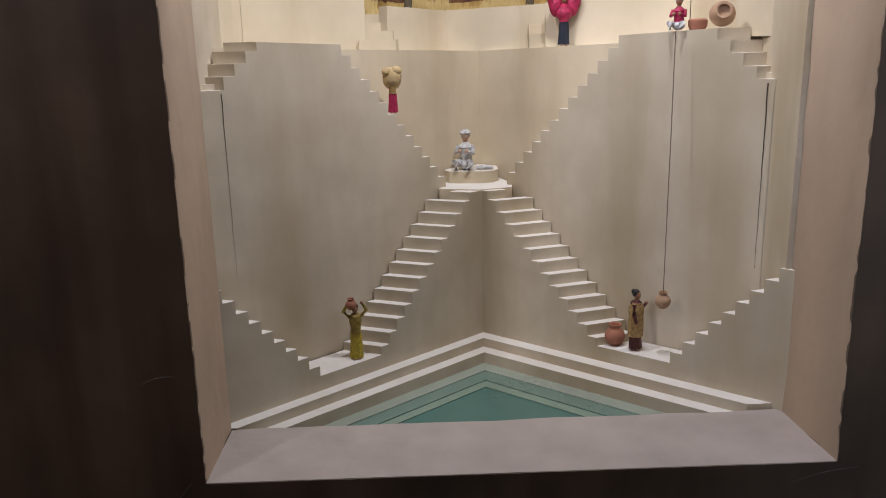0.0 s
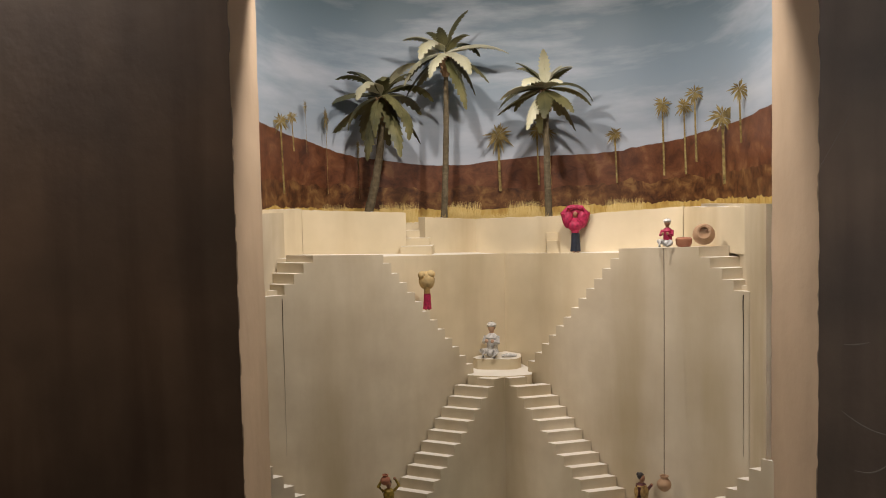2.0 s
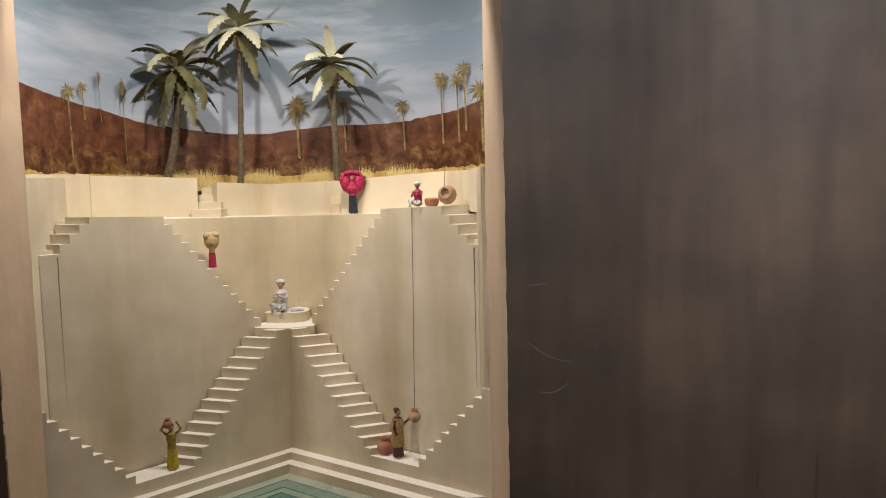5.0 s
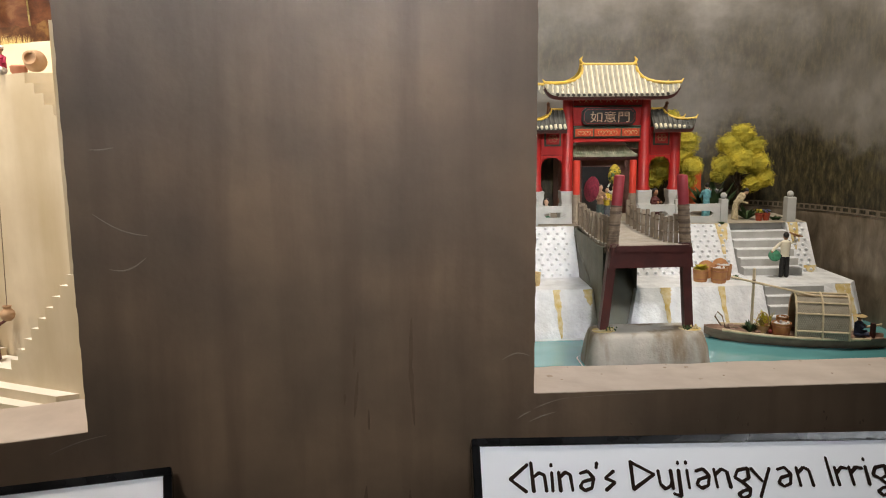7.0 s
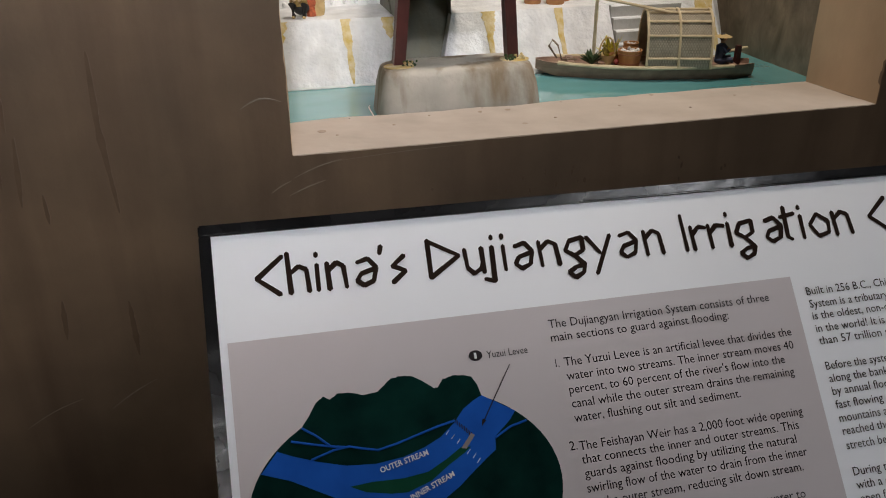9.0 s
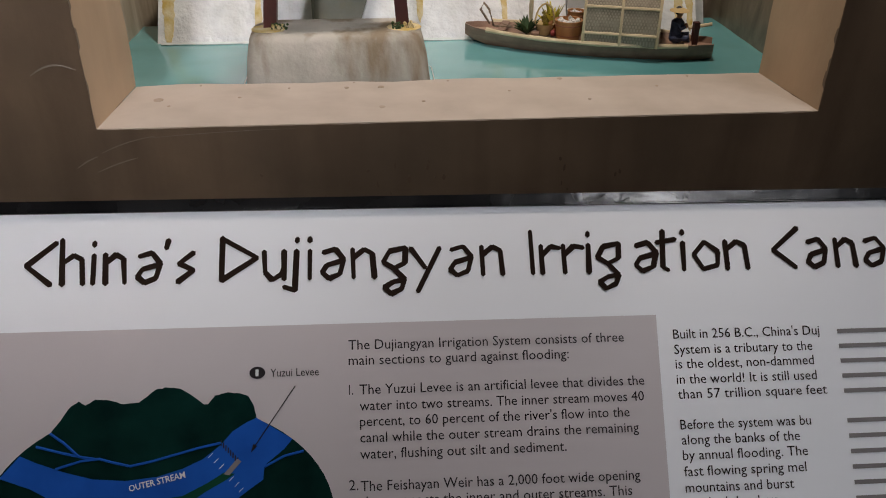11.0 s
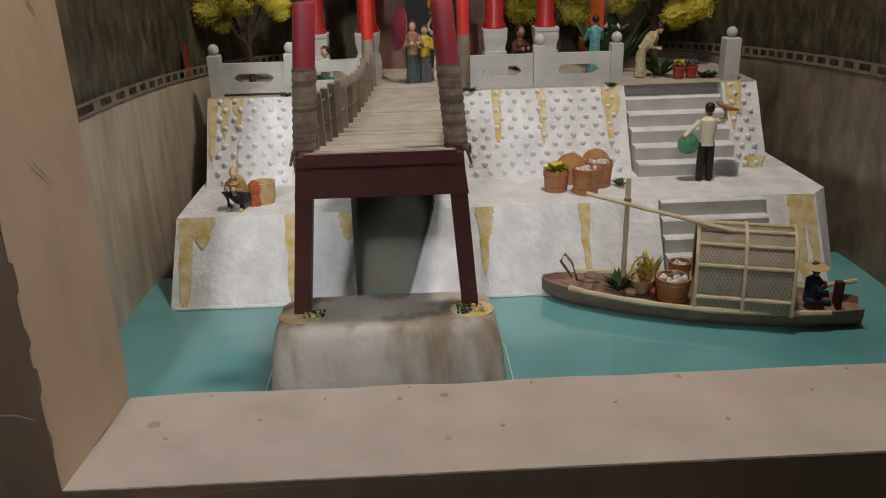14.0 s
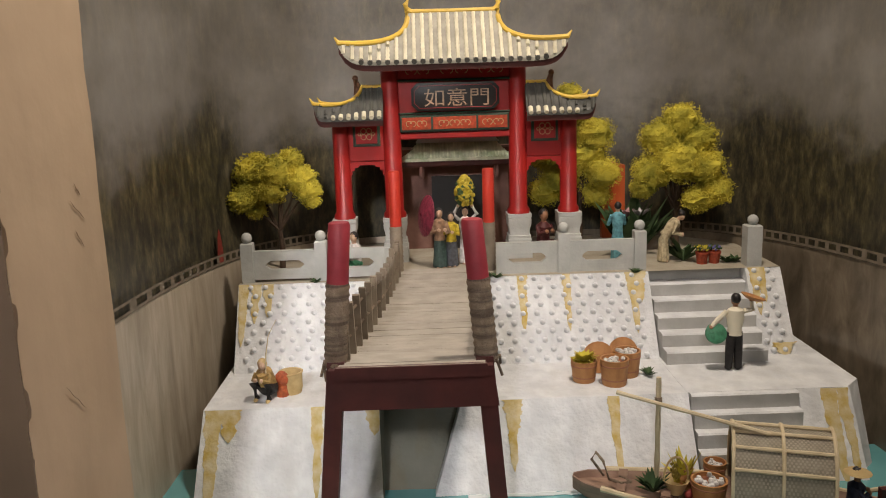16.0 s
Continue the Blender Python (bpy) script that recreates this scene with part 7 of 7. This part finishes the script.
# title lettering: a plain angular hand, drawn as strokes on a unit height
GLYPH = {
    "C": [[(0.72, 1.36), (0, 0.62), (0.60, 0)]],
    "h": [[(0, 1.46), (0.03, 0)], [(0.02, 0.68), (0.34, 0.94), (0.58, 0.80), (0.62, 0)]],
    "i": [[(0.02, 0.94), (0, 0)], [(0.02, 1.24), (0.03, 1.36)]],
    "n": [[(0, 0.96), (0.02, 0)], [(0.01, 0.66), (0.32, 0.94), (0.55, 0.80), (0.60, 0)]],
    "a": [[(0.04, 0.86), (0.40, 0.97), (0.64, 0.62), (0.52, 0.14), (0.20, 0), (0, 0.20), (0.14, 0.44), (0.60, 0.58)]],
    "'": [[(0.08, 1.38), (0, 1.10)]],
    "s": [[(0.46, 0.95), (0.05, 0.60), (0.46, 0.38), (0.02, 0)]],
    "D": [[(0.02, 1.42), (0, 0.02), (0.86, 0.74), (0.02, 1.38)]],
    "u": [[(0, 0.94), (0.03, 0.24), (0.24, 0), (0.50, 0.16), (0.60, 0.42)], [(0.60, 0.94), (0.60, 0)]],
    "j": [[(0.26, 0.94), (0.22, -0.36), (0, -0.24)], [(0.27, 1.24), (0.28, 1.36)]],
    "g": [[(0.56, 0.96), (0.16, 0.86), (0, 0.50), (0.26, 0.28), (0.54, 0.46), (0.56, 0.96)], [(0.26, 0.28), (0.52, -0.10), (0.44, -0.40), (0.18, -0.56), (0.02, -0.34), (0.24, -0.16), (0.52, -0.10)]],
    "y": [[(0, 0.94), (0.32, 0.28)], [(0.66, 0.94), (0.14, -0.50)]],
    "I": [[(0, 1.44), (0.04, 0)]],
    "r": [[(0, 0.94), (0.02, 0)], [(0.01, 0.60), (0.24, 0.90), (0.46, 0.84)]],
    "t": [[(0.22, 1.36), (0.16, 0.12), (0.34, 0)], [(0, 0.96), (0.62, 1.06)]],
    "o": [[(0.32, 0.95), (0, 0.52), (0.24, 0.02), (0.64, 0.14), (0.68, 0.60), (0.32, 0.95)]],
    "l": [[(0, 1.46), (0.03, 0)]],
}


def title_letter(ch, x0, x1, v, S, par, unit=0.0232, half=0.0020):
    """One letter of the title, stretched between x0 and x1 on the line v."""
    st = GLYPH[ch]
    w = max(p[0] for q in st for p in q)
    k = (x1 - x0) / w if w > 0.1 else 0.02
    bm = bmesh.new()
    n = 0
    for q in st:
        pts = [(x0 + px * k, -v + py * unit) for px, py in q]
        for (xa, ya), (xb, yb) in zip(pts, pts[1:]):
            L = math.hypot(xb - xa, yb - ya)
            dx, dy = (xb - xa) / L, (yb - ya) / L
            w0, w1 = half * (1 + jit(0.18)), half * (1 + jit(0.22))
            z = 0.0006 + 0.00001 * (n % 9)
            n += 1
            c = [(xa - dy * w0, ya + dx * w0), (xa - dx * w0 * 0.8, ya - dy * w0 * 0.8), (xa + dy * w0, ya - dx * w0), (xb + dy * w1, yb - dx * w1), (xb + dx * w1 * 0.8, yb + dy * w1 * 0.8), (xb - dy * w1, yb + dx * w1)]
            bm.faces.new([bm.verts.new(S @ P(px, py, z)) for px, py in c])
    part("title_letter", bm, INK, par)


for ch, x0, x1 in (("C", 0.0332, 0.0545), ("h", 0.0586, 0.0742), ("i", 0.0815, 0.082), ("n", 0.0902, 0.1046), ("a", 0.1137, 0.1304), ("'", 0.1345, 0.1371), ("s", 0.1428, 0.1547),
                   ("D", 0.1755, 0.2018), ("u", 0.2071, 0.2220), ("j", 0.2217, 0.2322), ("i", 0.2411, 0.242), ("a", 0.2505, 0.2669), ("n", 0.2737, 0.2900), ("g", 0.2968, 0.3140), ("y", 0.3180, 0.3402), ("a", 0.3480, 0.3647), ("n", 0.3727, 0.3885),
                   ("I", 0.4112, 0.412), ("r", 0.4190, 0.4339), ("r", 0.4365, 0.4523), ("i", 0.4560, 0.457), ("g", 0.4632, 0.4805), ("a", 0.4932, 0.5103), ("t", 0.5108, 0.5262), ("i", 0.5316, 0.532), ("o", 0.5402, 0.5599), ("n", 0.5662, 0.5832),
                   ("C", 0.6049, 0.6260), ("a", 0.6325, 0.6485), ("n", 0.6565, 0.6720), ("a", 0.6800, 0.6965), ("l", 0.7045, 0.705)):
    title_letter(ch, x0, x1, 0.0535, S2, sg2)
LH = 0.01150
BODY = [
    (0.2695, 0.1077, 0.2100, "The Dujiangyan Irrigation System consists of three"),
    (0.2695, 0.1191, 0.1665, "main sections to guard against flooding:"),
    (0.2695, 0.1408, 0.0030, "1."),
    (0.2772, 0.1408, 0.2158, "The Yuzui Levee is an artificial levee that divides the"),
    (0.2772, 0.1526, 0.2147, "water into two streams. The inner stream moves 40"),
    (0.2772, 0.1640, 0.2027, "percent, to 60 percent of the river's flow into the"),
    (0.2772, 0.1756, 0.2090, "canal while the outer stream drains the remaining"),
    (0.2770, 0.1874, 0.1532, "water, flushing out silt and sediment."),
    (0.2687, 0.2092, 0.0066, "2."),
    (0.2770, 0.2102, 0.2076, "The Feishayan Weir has a 2,000 foot wide opening"),
    (0.2770, 0.2211, 0.2007, "that connects the inner and outer streams. This"),
    (0.2772, 0.2322, 0.1950, "guards against flooding by utilizing the natural"),
    (0.2770, 0.2439, 0.2024, "swirling flow of the water to drain from the inner"),
    (0.2768, 0.2556, 0.1954, "to the outer stream, reducing silt down stream."),
    (0.2690, 0.2766, 0.0055, "3."),
    (0.2770, 0.2772, 0.1912, "The Baopingkou Channel distributes water to"),
    (0.3990, 0.2885, 0.0600, "entrance that"),
    (0.5185, 0.1068, 0.1170, "Built in 256 B.C., China's Duj"),
    (0.5185, 0.1186, 0.1100, "System is a tributary to the"),
    (0.5185, 0.1296, 0.1100, "is the oldest, non-dammed"),
    (0.5185, 0.1412, 0.1110, "in the world! It is still used"),
    (0.5185, 0.1524, 0.1180, "than 57 trillion square feet"),
    (0.5185, 0.1752, 0.1024, "Before the system was bu"),
    (0.5185, 0.1864, 0.0925, "along the banks of the"),
    (0.5185, 0.1977, 0.0975, "by annual flooding. The"),
    (0.5185, 0.2095, 0.0950, "fast flowing spring mel"),
    (0.5185, 0.2213, 0.0840, "mountains and burst"),
    (0.5185, 0.2325, 0.0695, "reached the slow"),
    (0.5185, 0.2449, 0.0578, "stretch below."),
    (0.5185, 0.2672, 0.0430, "During the"),
    (0.5185, 0.2784, 0.0430, "with a con"),
    (0.5185, 0.2897, 0.0350, "open for"),
    (0.5185, 0.3004, 0.0370, "levee wa"),
]
for x, v, w, body in BODY:
    line(sg2 if x > 0.5 else gp, body, x, v, w, 0.0106, z=0.0009 if x < 0.5 else 0.0006)
# unreadable writing as plain bars
for i in range(12):
    bm = bmesh.new()
    v = 0.1062 + LH * i + 0.0110 * (i > 4)
    quad(bm, 0.650, 0.735 - 0.02 * (i % 3), -v, -v + 0.0033, 0.0006, S2)
    part("text_bar", bm, INKG, sg2)
for i in range(8):
    for par, x0, x1, z, v in ((gp, 0.2770 if i else 0.290, (0.455 if i else 0.390) - 0.03 * (i % 3), 0.0009, 0.2885 + LH * i), (sg2, 0.5185 if i > 3 else 0.572, 0.70 - 0.03 * (i % 2), 0.0006, 0.2672 + LH * i)):
        bm = bmesh.new()
        quad(bm, x0, x1, -v, -v + 0.0033, z, S2)
        part("text_bar", bm, INKG, par)


# map: dark hills, blue river
def flat(name, pts, z, material, par):
    bm = bmesh.new()
    bm.faces.new([bm.verts.new(S2 @ P(x, -v, z)) for x, v in pts])
    bmesh.ops.triangulate(bm, faces=bm.faces[:])
    return part(name, bm, material, par)


pts = [(0.1342 + 0.1239 * math.cos(2 * math.pi * i / 72), 0.2260 + 0.0842 * math.sin(2 * math.pi * i / 72)) for i in range(72)]
mp = flat("map_disc", [q for q in pts if q[1] > 0.155 or q[0] > 0.20 or q[0] < 0.06], 0.0009, MAPG, gp)
HILLP = [(0.056, 0.161), (0.063, 0.152), (0.069, 0.143), (0.075, 0.139), (0.080, 0.142), (0.087, 0.138), (0.098, 0.139), (0.106, 0.142), (0.118, 0.141), (0.130, 0.132), (0.138, 0.131), (0.147, 0.132), (0.155, 0.137), (0.164, 0.144), (0.167, 0.144), (0.172, 0.138), (0.181, 0.136), (0.190, 0.137), (0.196, 0.139), (0.200, 0.146), (0.202, 0.155)]
pts = []
for (xa, va), (xb, vb) in zip(HILLP, HILLP[1:]):
    for i in range(4):
        pts.append((xa + (xb - xa) * i / 4, va + (vb - va) * i / 4 + 0.0007 * noise.noise(P(xa * 900 + i * 0.8, 0, 0))))
flat("map_hill", pts + [HILLP[-1], (0.185, 0.180), (0.10, 0.200), (0.05, 0.180)], 0.0011, MAPG, mp)
up = [(0.036, 0.176), (0.047, 0.181), (0.066, 0.188), (0.087, 0.194), (0.110, 0.196), (0.132, 0.194), (0.150, 0.189), (0.164, 0.183), (0.177, 0.173), (0.185, 0.164), (0.195, 0.158), (0.202, 0.155)]
lo = [(0.228, 0.171), (0.222, 0.178), (0.208, 0.189), (0.207, 0.199), (0.198, 0.205), (0.188, 0.212), (0.173, 0.223), (0.159, 0.231), (0.141, 0.237), (0.118, 0.243), (0.099, 0.248), (0.096, 0.290), (0.088, 0.290), (0.087, 0.244), (0.085, 0.238), (0.073, 0.234), (0.052, 0.233), (0.029, 0.236), (0.012, 0.240)]
tip = [(0.0115, 0.228), (0.052, 0.228), (0.077, 0.230), (0.097, 0.229), (0.090, 0.224), (0.077, 0.217), (0.064, 0.210), (0.044, 0.199), (0.0225, 0.191)]
flat("map_river", up + lo + tip, 0.0013, MAPB, mp)
flat("map_island", [(0.088, 0.210), (0.105, 0.209), (0.130, 0.210), (0.150, 0.208), (0.167, 0.200), (0.179, 0.193), (0.187, 0.194), (0.181, 0.198), (0.166, 0.206), (0.152, 0.215), (0.132, 0.221), (0.119, 0.220), (0.100, 0.216)], 0.0015, plain("map_island_green", (0.008, 0.06, 0.035), rough=0.6, bump=0, spec=0.0), mp)
for q in (((0.056, 0.161), (0.066, 0.168), (0.077, 0.178), (0.088, 0.180)), ((0.047, 0.170), (0.065, 0.175), (0.086, 0.180)), ((0.061, 0.186), (0.079, 0.181), (0.091, 0.180), (0.101, 0.183), (0.113, 0.186), (0.129, 0.183), (0.161, 0.175), (0.177, 0.172)), ((0.208, 0.190), (0.222, 0.183), (0.236, 0.180))):
    bm = bmesh.new()
    tube(bm, [S2 @ P(x, -v, 0.0013) for x, v in q], 0.0010, 5)
    part("map_stream", bm, MAPB, mp)
bm = bmesh.new()
for k in range(8):
    x, v = 0.1765 + 0.0017 * k, 0.170 + 0.0018 * k
    quad(bm, x, x + 0.0009, -v - 0.0040, -v, 0.0017, S2)
part("map_weir", bm, INKB, mp)
flat("map_weir_end", [(0.1885, 0.1835), (0.1915, 0.1855), (0.183, 0.195), (0.179, 0.194)], 0.0018, INKG, mp)
for x, v in ((0.168, 0.182), (0.172, 0.186), (0.176, 0.190), (0.183, 0.199), (0.187, 0.203), (0.190, 0.207)):
    bm = bmesh.new()
    tube(bm, [S2 @ P(x, -v, 0.0017), S2 @ P(x + 0.003, -v + 0.003, 0.0017)], 0.0003, 4)
    part("map_ripple", bm, PAPER, mp)
bm = bmesh.new()
tube(bm, [S2 @ P(0.0795, -0.2190, 0.0017), S2 @ P(0.0870, -0.2245, 0.0017), S2 @ P(0.0840, -0.2290, 0.0017)], 0.0003, 4)
part("map_arrow", bm, PAPER, mp)
for body, x, v, w, turn in (("OUTER STREAM", 0.113, 0.2035, 0.0400, 12), ("INNER STREAM", 0.1345, 0.2275, 0.0385, 20)):
    bm = text_bm(body, 0.0062, S2 @ Matrix.Translation((x, -v, 0.0018)) @ Matrix.Rotation(radians(turn), 4, "Z"), width=w, bold=0.0001)
    part("map_label", bm, PAPER, mp)
line(gp, "Yuzui Levee", 0.2119, 0.1258, 0.0355, 0.0085, "map_label", INKB, 0.0009)
bm = bmesh.new()
bm.faces.new([bm.verts.new(S2 @ P(0.2024 + 0.0058 * math.cos(a), -0.1225 + 0.0045 * math.sin(a), 0.0009)) for a in (2 * math.pi * i / 20 for i in range(20))])
part("map_mark", bm, INKB, gp)
line(gp, "1", 0.2011, 0.1250, 0.0022, 0.0072, "map_label", PAPER, 0.0012)
bm = bmesh.new()
tube(bm, [S2 @ P(0.2300, -0.1330, 0.0012), S2 @ P(0.2000, -0.1765, 0.0018)], 0.0004, 5)
tube(bm, [S2 @ P(0.2012, -0.1745, 0.0018), S2 @ P(0.1985, -0.1790, 0.0018)], [0.0018, 0.0002], 5)
part("map_arrow", bm, INKB, gp)

S1 = panel_frame(-0.347, -0.050, 0.945, 0.0, M1)
sg1 = reading_panel(S1, 0.765, 0.46, "sloping white reading panel with black frame below the stepwell")
for ch, x0, x1 in (("a", 0.645, 0.662), ("n", 0.671, 0.687)):
    title_letter(ch, x0, x1, 0.0560, S1, sg1)
bm = bmesh.new()
quad(bm, 0.05, 0.62, -0.056, -0.022, 0.0006, S1)
part("title_bar", bm, INK, sg1)
